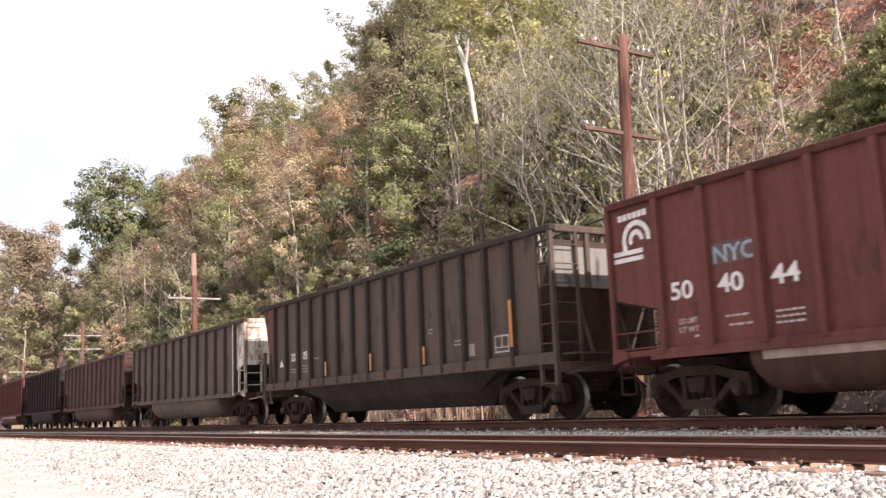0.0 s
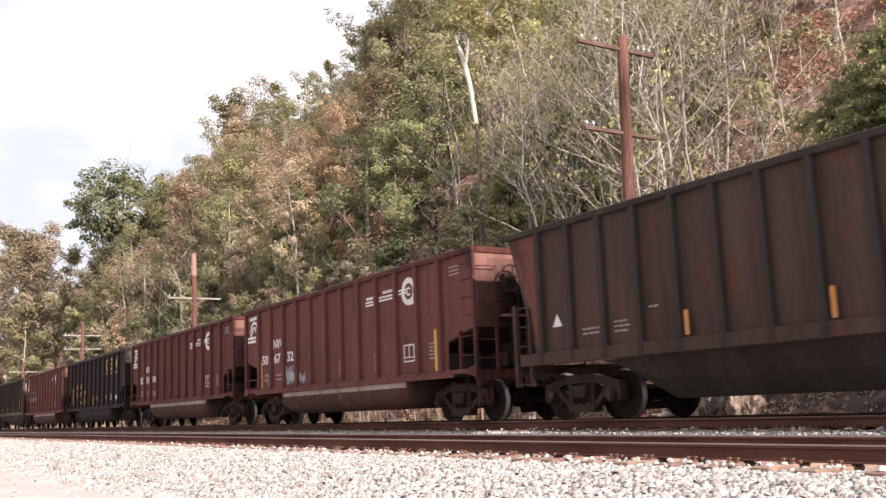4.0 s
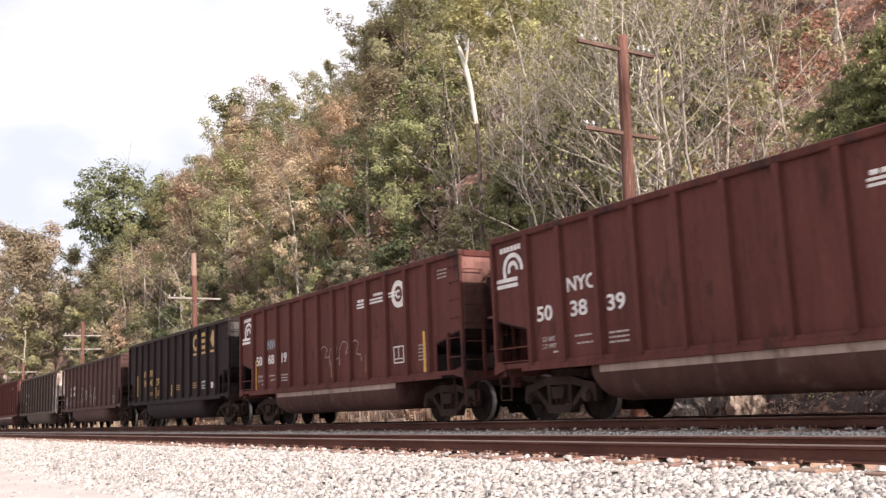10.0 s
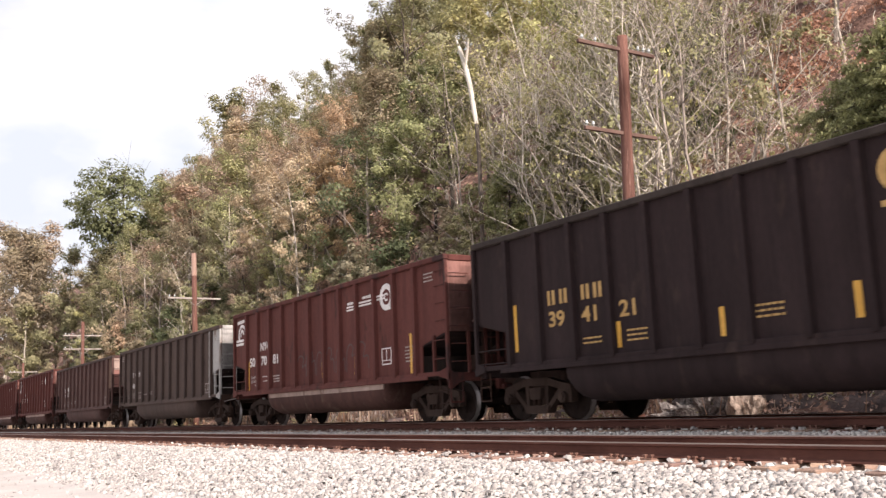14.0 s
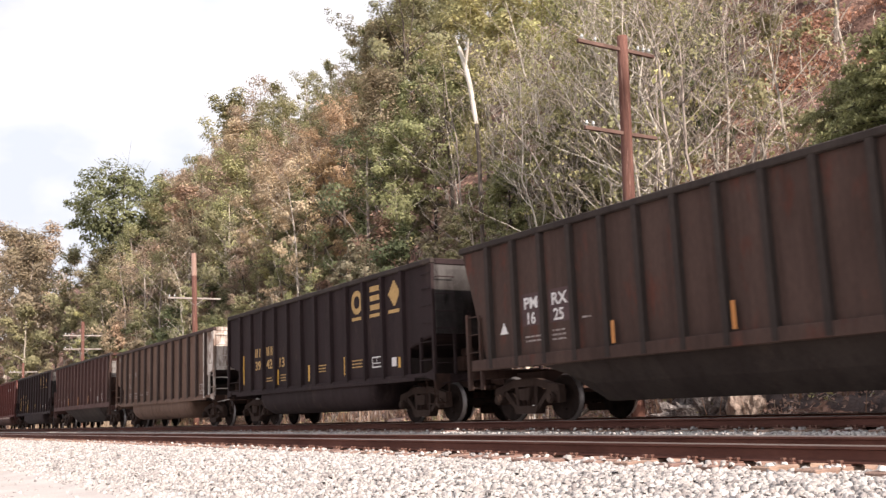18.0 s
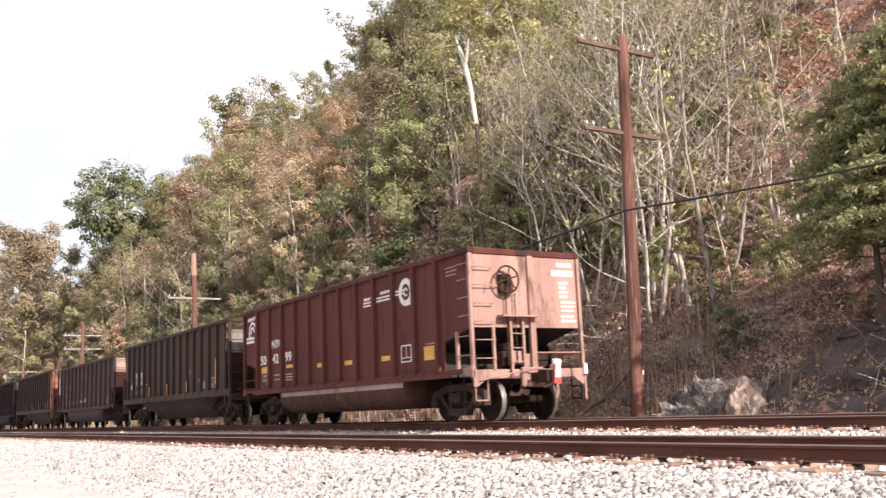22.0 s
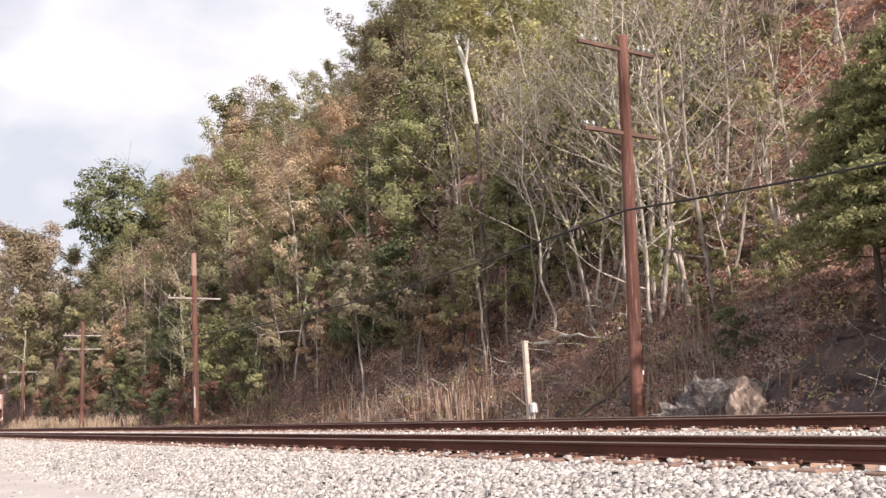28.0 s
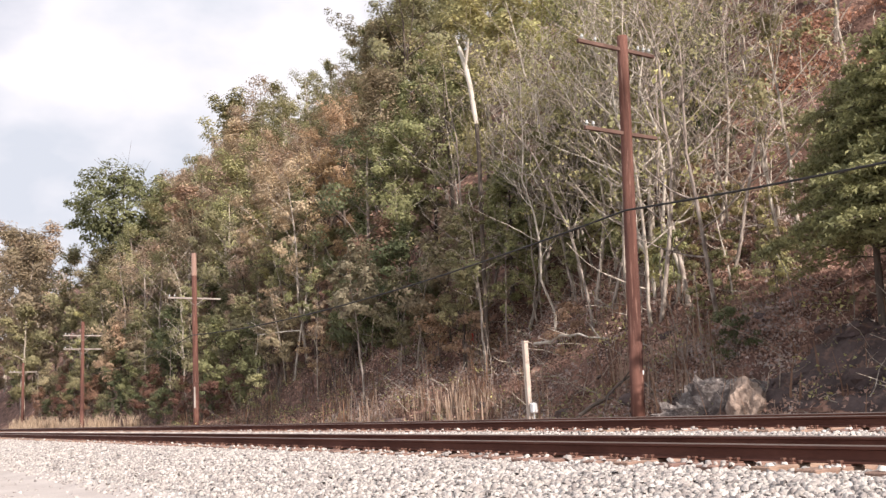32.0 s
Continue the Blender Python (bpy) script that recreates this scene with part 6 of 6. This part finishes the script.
    for e in (-1, 1):
        add_truck(car, e * (h - c["truck"]))
    return car


# ---- lettering and marks on the near side ----
def mark(car, bm, mat, name="marking", label=""):
    return part(name, bm, M[mat], car, label)


def lettering(car, words, x, z, height, width, mat, name="lettering", y=None, weight=0.032):
    cu = bpy.data.curves.new(name, "FONT")
    cu.body, cu.size, cu.extrude, cu.offset = words, height / 0.70, 0.0015, height * weight
    cu.materials.append(M[mat])
    ob = new(name, cu)
    ob.parent = car
    ob.matrix_basis = pose(x, -(W2 - 0.09) - 0.004 if y is None else y, z, 90) @ Matrix.Diagonal((width / (len(words) * 0.60 * cu.size), 1, 1, 1))
    return ob


def flat(bm, x0, x1, z0, z1, lift=0.0):
    """A thin painted patch on the near side."""
    y = -(W2 - 0.09) - 0.004 - lift
    return box(bm, x0, x1, y, y + 0.003, z0, z1)


def rows_of_bars(bm, x, z, w, n, rng, hgt=0.034, pitch=0.085):
    """Small unreadable lettering as bars."""
    for i in range(n):
        a = x
        while a < x + w - 0.04:
            b = a + rng.uniform(0.05, 0.16)
            flat(bm, a, min(b, x + w), z - i * pitch - hgt, z - i * pitch)
            a = b + 0.03


def disc_ring(bm, cx, cz, r0, r1, a0, a1, n=28, lift=0.0):
    y = -(W2 - 0.09) - 0.004 - lift
    pts = []
    for k in range(n + 1):
        a = math.radians(a0 + (a1 - a0) * k / n)
        pts.append((bm.verts.new((cx + r0 * math.cos(a), y, cz + r0 * math.sin(a))), bm.verts.new((cx + r1 * math.cos(a), y, cz + r1 * math.sin(a)))))
    for (a, b), (c, d) in zip(pts, pts[1:]):
        bm.faces.new((a, b, d, c))


def stroke_mark(car, rng, x, z, w, hgt, loops, mat, thick=0.035):
    """Looping spray-paint strokes."""
    y = -(W2 - 0.09) - 0.094
    bm = bmesh.new()
    a = 0.0
    for k in range(loops):
        cx, ww = x + (k + 0.5) * w / loops, w / loops * rng.uniform(0.8, 1.15)
        top = hgt * rng.uniform(0.75, 1.0)
        pts = [Vector((cx - ww * 0.5, 0, z)), Vector((cx - ww * 0.45, 0, z + top * 0.7)), Vector((cx - ww * 0.15, 0, z + top)), Vector((cx + ww * 0.2, 0, z + top * 0.85)),
               Vector((cx + ww * 0.05, 0, z + top * rng.uniform(0.3, 0.55))), Vector((cx + ww * 0.4, 0, z + top * rng.uniform(0.3, 0.6))), Vector((cx + ww * 0.45, 0, z + top * 0.05))]
        fine = []
        for i in range(len(pts) - 1):
            p0, p1, p2, p3 = pts[max(i - 1, 0)], pts[i], pts[i + 1], pts[min(i + 2, len(pts) - 1)]
            for q in range(4):
                t = q / 4
                fine.append(0.5 * ((2 * p1) + (p2 - p0) * t + (2 * p0 - 5 * p1 + 4 * p2 - p3) * t * t + (3 * p1 - p0 - 3 * p2 + p3) * t ** 3))
        fine.append(pts[-1])
        for p, q in zip(fine, fine[1:]):
            d = (q - p)
            if d.length < 1e-4:
                continue
            nrm = Vector((-d.z, 0, d.x)).normalized() * thick / 2
            ex = d.normalized() * thick * 0.3
            bm.faces.new([bm.verts.new((v.x, y + 0.088, v.z)) for v in (p - nrm - ex, q - nrm + ex, q + nrm + ex, p + nrm - ex)])
    mark(car, bm, mat, "graffiti", "looping sprayed paint strokes")


def scribble_mark(car, rng, x, z, w, hgt, strokes, mat, thick=0.05):
    """A dense spiky sprayed tag."""
    y = -(W2 - 0.09) - 0.006
    bm = bmesh.new()
    p = Vector((x, 0, z + hgt * 0.4))
    for k in range(strokes):
        q = Vector((x + w * (k + rng.uniform(0.0, 1.6)) / strokes, 0, z + hgt * (rng.uniform(0.55, 1.0) if k % 2 else rng.uniform(0.0, 0.35))))
        d = q - p
        nrm = Vector((-d.z, 0, d.x)).normalized() * thick * rng.uniform(0.3, 0.6)
        bm.faces.new([bm.verts.new((v.x, y, v.z)) for v in (p - nrm, q - nrm * 0.5, q + nrm * 0.5, p + nrm)])
        p = q
    mark(car, bm, mat, "graffiti", "spiky sprayed paint tag")


def yellow_strips(car, items, lift=0.003, ink="ink_yellow"):
    for x, z, w, hg in items:
        bm = bmesh.new()
        flat(bm, x - w / 2, x + w / 2, z - hg / 2, z + hg / 2, lift)
        mark(car, bm, ink, "reflector_strip", "yellow reflective strip" if ink == "ink_yellow" else "orange reflective strip")


def plate_frame(car, x, z, w=0.50, hg=0.42, mat="ink_white"):
    bm = bmesh.new()
    for a in ((x, x + w, z, z + 0.03), (x, x + w, z + hg - 0.03, z + hg), (x, x + 0.03, z, z + hg), (x + w - 0.03, x + w, z, z + hg), (x + w * 0.48, x + w * 0.53, z + 0.12, z + hg), (x, x + w, z + 0.10, z + 0.12)):
        flat(bm, *a)
    mark(car, bm, mat, "data_panel", "white outlined data panel")


def wheel_emblem(car, x, z, mat="ink_white"):
    """A double arc over two bars."""
    bm = bmesh.new()
    disc_ring(bm, x + 0.58, z + 0.36, 0.25, 0.345, -8, 208)
    disc_ring(bm, x + 0.58, z + 0.36, 0.09, 0.18, -8, 208, 18)
    flat(bm, x, x + 0.72, z + 0.12, z + 0.20)
    flat(bm, x, x + 0.72, z, z + 0.08)
    flat(bm, x + 0.24, x + 0.34, z + 0.20, z + 0.26)
    mark(car, bm, mat, "emblem", "white double arc over two bars")


def ring_emblem(car, x, z, mat="ink_white"):
    bm = bmesh.new()
    disc_ring(bm, x, z, 0.20, 0.34, 0, 360, 36)
    disc_ring(bm, x, z, 0.06, 0.11, 20, 320, 18)
    flat(bm, x + 0.05, x + 0.38, z - 0.33, z - 0.24)
    for k, (a, b) in enumerate(((-2.25, -1.58), (-1.62, -0.62), (-0.66, -0.05))):
        flat(bm, x + a, x + b, z - 0.14 + k * 0.05, z - 0.095 + k * 0.05)
        flat(bm, x + a, x + b, z - 0.06 + k * 0.05, z - 0.015 + k * 0.05)
    rng = np.random.default_rng(5)
    rows_of_bars(bm, x - 2.20, z + 0.09, 0.52, 1, rng, 0.07)
    rows_of_bars(bm, x - 1.30, z + 0.16, 0.55, 1, rng, 0.07)
    mark(car, bm, mat, "emblem", "white ring emblem with a double stripe")


def small_data(car, items, mat, seed):
    rng = np.random.default_rng(seed)
    for x, z, w, n in items:
        bm = bmesh.new()
        rows_of_bars(bm, x, z, w, n, rng)
        tagged(mark(car, bm, mat, "small_lettering", "rows of small faded lettering"), kind="stuff")


BODIES = {}


def car_of(kind, body, end, band, front, rear, label):
    """A copy of the car built for these colours, built once."""
    key = (kind, body, end, band, front, rear)
    if key not in BODIES:
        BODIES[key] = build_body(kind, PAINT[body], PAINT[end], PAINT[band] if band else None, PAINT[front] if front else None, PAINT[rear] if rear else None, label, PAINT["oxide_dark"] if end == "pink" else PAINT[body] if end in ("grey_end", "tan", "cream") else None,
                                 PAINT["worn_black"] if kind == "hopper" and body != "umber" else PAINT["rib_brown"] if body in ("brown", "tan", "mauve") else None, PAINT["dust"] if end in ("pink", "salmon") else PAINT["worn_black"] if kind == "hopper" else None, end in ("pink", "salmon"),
                                 PAINT["oxide_dark"] if body.startswith("oxide") else PAINT["rib_brown"] if kind == "tub_long" else None, PAINT["ash"] if kind == "hopper" and end in ("soot", "taupe") else None)
        return BODIES[key]
    ob = copy_thing(BODIES[key], pose(0, 0, 0))
    return tagged(ob, label)


def letter_red(car, number, seed, patched=False, strips=()):
    h = CLASS["tub_short"]["B"] / 2
    f = -h
    wheel_emblem(car, f + 0.10, 2.66)
    for k in range(6):
        bm = bmesh.new()
        flat(bm, f + 0.26 + k * 0.122, f + 0.355 + k * 0.122, 3.39 + 0.004 * k, 3.50 + 0.004 * k)
        mark(car, bm, "ink_white", "name_bar", "faded white name as bars")
    if patched:
        bm = bmesh.new()
        flat(bm, f + 2.28, f + 3.14, 2.32, 2.66, -0.001)
        mark(car, bm, "ink_patch", "painted_patch", "faded blue-grey painted patch")
    lettering(car, "NYC", f + 2.34, 2.35, 0.26, 0.72, "ink_teal" if patched else "ink_white", "reporting_mark")
    for k, pair in enumerate((number[:2], number[2:4], number[4:])):
        lettering(car, pair, f + (1.38, 2.40, 3.42)[k], 1.88, 0.28, 0.60, "ink_white", "car_number")
    for words, z in (("LD LMT", 1.47), ("LT WT", 1.33)):
        lettering(car, words, f + 1.52, z, 0.085, 0.42, "ink_soft", "weight_lettering")
    small_data(car, [(f + 2.50, 1.52, 0.5, 1), (f + 2.56, 1.38, 0.44, 1), (f + 3.44, 1.50, 0.5, 3), (f + 1.84, 1.27, 0.14, 1)], "ink_soft", seed)
    ring_emblem(car, h - 2.90, 3.10)
    plate_frame(car, h - 3.22, 1.40)
    small_data(car, [(h - 2.02, 1.78, 0.45, 5), (h - 1.05, 3.42, 0.42, 3)], "ink_dull", seed + 1)
    yellow_strips(car, [(f + x if x > 0 else h + x, z, w, hg) for x, z, w, hg in strips])


def letter_black(car, number, seed):
    h = CLASS["tub_short"]["B"] / 2
    f = -h
    for x in (2.46, 2.82, 3.46, 3.80):
        x += f
        bm = bmesh.new()
        flat(bm, x + 0.01, x + 0.09, 2.15, 2.43), flat(bm, x + 0.15, x + 0.23, 2.15, 2.43)
        mark(car, bm, "ink_gold", "reporting_mark", "gold reporting mark as bars")
    for k, pair in enumerate((number[:2], number[2:4], number[4:])):
        lettering(car, pair, f + (2.46, 3.45, 4.46)[k], 1.74, 0.28, 0.60, "ink_gold", "car_number")
    small_data(car, [(f + 3.45, 1.45, 0.5, 2), (f + 4.62, 1.50, 0.5, 3), (f + 7.2, 1.62, 0.75, 3), (h - 4.30, 1.62, 0.65, 3)], "ink_gold", seed)
    for k, x in enumerate((h - 4.28, h - 3.26, h - 2.25)):
        bm = bmesh.new()
        if k == 0:
            disc_ring(bm, x + 0.33, 3.14, 0.17, 0.32, 0, 360, 24)
        elif k == 1:
            for a, b in ((2.84, 2.98), (3.08, 3.22), (3.32, 3.46)):
                flat(bm, x + 0.06, x + 0.60, a, b)
        else:
            for q in range(9):
                w = 0.30 * (1 - abs(q - 4) / 5)
                flat(bm, x + 0.34 - w, x + 0.34 + w, 2.83 + q * 0.070, 2.90 + q * 0.070)
        flat(bm, x + 0.02, x + 0.66, 2.66, 2.745)
        mark(car, bm, "ink_gold", "emblem", "large gold block with an underline")
    plate_frame(car, h - 3.17, 1.36, 0.52, 0.28)
    bm = bmesh.new()
    flat(bm, h - 2.12, h - 1.90, 1.34, 1.56)
    mark(car, bm, "ink_white", "sticker", "small white square sticker")
    yellow_strips(car, [(f + 1.40, 1.80, 0.10, 0.95), (f + 4.42, 1.43, 0.10, 0.46), (f + 6.76, 1.43, 0.10, 0.46), (h - 4.74, 1.50, 0.12, 0.50), (h - 1.72, 1.79, 0.12, 0.93) if number == "394197" else (h - 1.74, 1.42, 0.10, 0.26)])


def letter_brown(car, mark_words, number, seed, style, ink="ink_white", graffiti=None, tags=()):
    h = CLASS["tub_long"]["B"] / 2
    f = -h
    if style == "spread":
        for k, ch in enumerate(mark_words):
            lettering(car, ch, f + (1.66, 2.28, 2.66, 3.32)[k], 2.25, 0.215, 0.20, ink, "reporting_mark", weight=0.018)
        lettering(car, number, f + 2.24, 1.74, 0.205, 0.70, ink, "car_number", weight=0.02)
    else:
        lettering(car, mark_words[:2], f + 2.34, 2.12, 0.21, 0.44, ink, "reporting_mark")
        lettering(car, mark_words[2:], f + 3.22, 2.14, 0.21, 0.44, ink, "reporting_mark")
        lettering(car, number[:3], f + 2.32, 1.80, 0.21, 0.52, ink, "car_number")
        lettering(car, number[3:], f + 3.16, 1.82, 0.21, 0.56, ink, "car_number")
    small_data(car, [(f + 1.55, 1.50, 0.4, 3), (f + 2.30, 1.50, 0.4, 3), (f + 3.25, 1.52, 0.5, 1), (f + 3.3, 1.38, 0.4, 2), (f + 4.2, 1.42, 0.5, 1), (f + 5.3, 1.50, 0.3, 2), (f + 6.0, 1.50, 0.3, 2), (f + 0.22, 3.32, 0.55, 3)], "ink_dull", seed)
    plate_frame(car, h - 1.85, 1.18, 0.55, 0.36, "ink_dull")
    if graffiti:
        rng = np.random.default_rng(seed)
        for x, z, w, hg, n, m, th in graffiti:
            stroke_mark(car, rng, f + x, z, w, hg, n, m, th)
    for x, z, w, hg, n in tags:
        scribble_mark(car, np.random.default_rng(n), f + x, z, w, hg, n, "ink_grey", 0.05)


def letter_hopper(car, words, number, seed, ink="ink_white"):
    h = CLASS["hopper"]["B"] / 2
    f = -h
    for k in (0, 1):
        x = f + (2.22, 3.10)[k]
        if words:
            bm = bmesh.new()
            flat(bm, x - 0.10, x + 0.50, 1.82, 2.46, -0.001)
            mark(car, bm, "ink_black", "black_patch", "black painted number patch")
            lettering(car, words[2 * k:2 * k + 2], x - 0.03, 2.16, 0.225, 0.43, ink, "reporting_mark")
        if number:
            lettering(car, number[2 * k:2 * k + 2], x + 0.02, 1.86, 0.22, 0.38, ink, "car_number")
    bm = bmesh.new()
    y = -(W2 - 0.09) - 0.004
    bm.faces.new([bm.verts.new((f + 1.48 + a, y, 1.72 + b)) for a, b in ((-0.14, 0), (0.14, 0), (0.0, 0.24))])
    mark(car, bm, ink, "triangle_mark", "small white triangle")
    small_data(car, [(f + 2.2, 1.62, 0.5, 2), (f + 3.05, 1.68, 0.4, 3), (f + 3.95, 1.85, 0.25, 1), (h - 3.7, 1.75, 0.3, 2), (h - 4.8, 2.1, 0.2, 2)], "ink_dull", seed)
    yellow_strips(car, [(f + 4.86, 1.48, 0.085, 0.40), (f + 7.56, 1.50, 0.085, 0.44), (f + 10.22, 1.50, 0.085, 0.42)] + ([(h - 1.42, 1.92, 0.10, 0.95)] if number in ("1051", "2205") else []), 0.10, "ink_orange")
    plate_frame(car, h - 2.14, 1.36, 0.50, 0.36, "ink_soft")
    bm = bmesh.new()
    flat(bm, h - 3.12, h - 2.90, 1.36, 1.62)
    mark(car, bm, "ink_dull", "sticker", "pale square sticker")


def dress_last_car(car):
    """Rear-face lettering and the flashing-light box that marks the end of the train."""
    h = CLASS["tub_short"]["B"] / 2
    rng = np.random.default_rng(8)
    for y, z, w, n, hg in ((0.92, 3.50, 0.42, 1, 0.10), (0.76, 3.32, 0.62, 1, 0.14), (0.95, 3.05, 0.26, 4, 0.06), (1.00, 2.60, 0.40, 3, 0.05), (0.98, 2.28, 0.42, 2, 0.06)):
        bm = bmesh.new()
        for i in range(n):
            a = y
            while a < y + w - 0.03:
                b = a + rng.uniform(0.06, 0.13)
                box(bm, h - 0.028, h - 0.025, a, min(b, y + w), z - i * (hg + 0.045) - hg, z - i * (hg + 0.045))
                a = b + 0.025
        tagged(part("small_lettering", bm, M["ink_white"], car, "white lettering on the end"), kind="stuff")
    lamp = rods(0.05, [(h + 0.06, W2 - 0.05, 0.92), (h + 0.06, W2 - 0.05, 1.16)], sides=10)
    part("corner_lamp", lamp, M["white"], car, "small white corner light")
    part("corner_bar", boxes((h + 0.0, h + 0.04, W2 - 0.07, W2 - 0.02, 0.35, 0.92)), PAINT["salmon"], car)
    dev = part("rear_marker", boxes((-0.07, 0.07, -0.09, 0.09, -0.02, 0.52), bevel=0.025), M["white"], car, "slim white marker box on the rear coupler", at=pose(h + 0.60, 0.20, 0.72, -6, 0, 0))
    part("marker_stripe", boxes((-0.073, 0.073, -0.093, 0.093, -0.01, 0.12), (0.0, 0.073, -0.0925, -0.07, 0.12, 0.40)), M["red_plastic"], dev, "red panel")
    part("marker_bracket", rods(0.03, [(0, 0, 0), (-0.05, -0.30, -0.12)]), M["running"], dev)


RED_STRIPS = ((1.33, 1.58, 0.10, 0.95), (4.14, 1.42, 0.11, 0.46), (7.12, 1.46, 0.10, 0.44), (9.18, 1.48, 0.10, 0.46), (-1.74, 1.60, 0.10, 0.95))
FLAT_STRIPS = ((1.70, 1.70, 0.48, 0.20), (3.75, 1.72, 0.48, 0.10), (6.0, 1.62, 0.45, 0.12), (-6.1, 1.58, 0.45, 0.12), (-4.0, 1.56, 0.45, 0.12), (-1.9, 1.55, 0.45, 0.32))
RED_WORDS = "oxide-red bathtub coal car with white lettering and a cream band"
BLACK_WORDS = "black bathtub coal car with gold lettering and yellow reflectors"


def assemble_train():
    """The cars from the last one forward: thing and the place of its front end behind the last car's rear."""
    cars, later = [], []

    def add(ob, kind, front):
        cars.append((ob, front + CLASS[kind]["B"] / 2))

    def red(number, front, seed, **kw):
        ob = car_of("tub_short", kw.pop("body", "oxide"), kw.pop("end", "pink"), "cream", None, None, RED_WORDS)
        if number:
            later.append(lambda: letter_red(ob, number, seed, **kw))
        add(ob, "tub_short", front)
        return ob

    def black(number, front, seed):
        ob = car_of("tub_short", "black", "grey_end", None, None, None, BLACK_WORDS)
        if number:
            later.append(lambda: letter_black(ob, number, seed))
        add(ob, "tub_short", front)
        return ob

    def brown(words, number, front, seed, body, end, style, fp=None, rp=None, what="", **kw):
        ob = car_of("tub_long", body, end, None, fp, rp, what)
        if words:
            later.append(lambda: letter_brown(ob, words, number, seed, style, **kw))
        add(ob, "tub_long", front)
        return ob

    def hopper(words, number, front, seed, body, end, what, head="rust_dark"):
        ob = car_of("hopper", body, end, None, head, "rust" if end == "rust" else None, what)
        later.append(lambda: letter_hopper(ob, words, number, seed))
        add(ob, "hopper", front)
        return ob

    # the last car's end and its gear take the sunlit salmon tone
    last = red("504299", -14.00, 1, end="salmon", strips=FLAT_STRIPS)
    later.append(lambda: dress_last_car(last))
    hopper("PMRX", "1051", -30.50, 2, "soot", "soot", "soot-brown sloped-end hopper car with orange reflectors")
    brown("SFIX", "1247", -46.92, 3, "plum", "cream", "spread", fp="white", rp="plum", what="dull plum-brown coal car with a white corner panel", ink="ink_dull",
          tags=[(6.22, 1.30, 0.78, 0.30, 22), (7.18, 1.32, 0.82, 0.34, 24)])
    hopper("PMRX", "1625", -63.72, 4, "soot", "rust", "soot-brown sloped-end hopper car with a rusty orange end", head="soot")
    black("394213", -78.79, 5)
    brown("GSNX", "117", -95.00, 6, "tan", "white", "spread", rp="white", what="tan-brown bathtub coal car with a grimy white end", ink="ink_dull")
    hopper("", "", -111.45, 7, "umber", "soot", "rust-red sloped-end hopper car with a white triangle mark")
    black("394121", -126.45, 8)
    ob = red("507081", -141.43, 9, strips=RED_STRIPS)
    later.append(lambda c=ob: stroke_mark(c, np.random.default_rng(9), -1.6, 1.35, 4.6, 0.75, 7, "ink_black", 0.05))
    brown("GSNX", "431", -157.55, 10, "mauve", "silver", "spread", rp="silver", what="mauve-brown bathtub coal car with a grimy silver end")
    brown("HLMX", "141127", -173.82, 11, "umber", "cream", "pairs", rp="tan", what="reddish-brown bathtub coal car with a pinkish cream end")
    red("503839", -188.95, 12)
    ob = red("506819", -204.03, 13, patched=True, strips=RED_STRIPS)
    later.append(lambda c=ob: stroke_mark(c, np.random.default_rng(31), -0.6, 1.55, 2.6, 0.75, 4, "ink_dull", 0.026))
    black("394027", -219.01, 14)
    brown("HLMX", "140654", -235.25, 15, "umber", "umber", "pairs", fp="white", what="reddish-brown coal car with white sprayed strokes",
          graffiti=[(5.35, 1.12, 2.6, 1.12, 3, "ink_soft", 0.05), (5.75, 1.45, 1.6, 0.7, 2, "ink_soft", 0.035), (8.1, 1.15, 0.9, 1.0, 2, "ink_soft", 0.05), (1.15, 1.10, 0.7, 0.8, 3, "ink_grey", 0.06)])
    brown("GSNX", "683", -251.49, 16, "brown", "white", "spread", rp="white", what="grey-brown bathtub coal car with a grimy white end")
    red("507215", -266.55, 17, strips=RED_STRIPS, patched=True)
    hopper("", "", -283.25, 18, "soot", "rust", "soot-brown sloped-end hopper car with a rusty orange end")
    ob = red("506732", -298.35, 19, body="oxide_faded", strips=RED_STRIPS)
    later.append(lambda c=ob: scribble_mark(c, np.random.default_rng(44), -3.68, 1.12, 0.72, 0.62, 26, "ink_grey", 0.07))
    later.append(lambda c=ob: scribble_mark(c, np.random.default_rng(45), -2.72, 1.15, 0.58, 0.36, 16, "ink_grey", 0.05))
    red("505104", -313.36, 20)
    black("394197", -328.42, 21)
    red("504044", -343.39, 22, body="oxide_faded", patched=True)
    hopper("", "2205", -360.05, 23, "taupe", "taupe", "taupe-brown sloped-end hopper car with orange reflectors")
    brown("", "", -376.30, 24, "brown", "white", "spread", rp="white", what="grey-brown bathtub coal car with a grimy white end")
    brown("", "", -392.55, 25, "umber", "umber", "spread", what="reddish-brown bathtub coal car far down the train")
    black("", -407.60, 26)
    red("", -422.65, 27)
    for job in later:
        job()
    return cars


TRAIN = assemble_train()
SPEED = 15.805


def motions():
    """The train rolls away down the line at an even speed, its wheels turning."""
    for car, s in TRAIN:
        x0 = -8.95 + SPEED * 21.5 + s
        walk(car, [(0.0, pose(x0, FAR_Y, 0)), (32.0, pose(x0 - SPEED * 32, FAR_Y, 0))])
    wheels = [o for car, _ in TRAIN for o in car.children_recursive if o.name.startswith("wheelset")]
    turn = SPEED / 0.457
    first = wheels[0]
    walk(first, [(k / FPS, Matrix.Rotation(-turn * k / FPS, 4, "Y")) for k in range(32 * FPS + 1)])
    for w in wheels[1:]:
        w.animation_data_create()
        w.animation_data.action = first.animation_data.action
        w.animation_data.action_slot = first.animation_data.action_slot


motions()
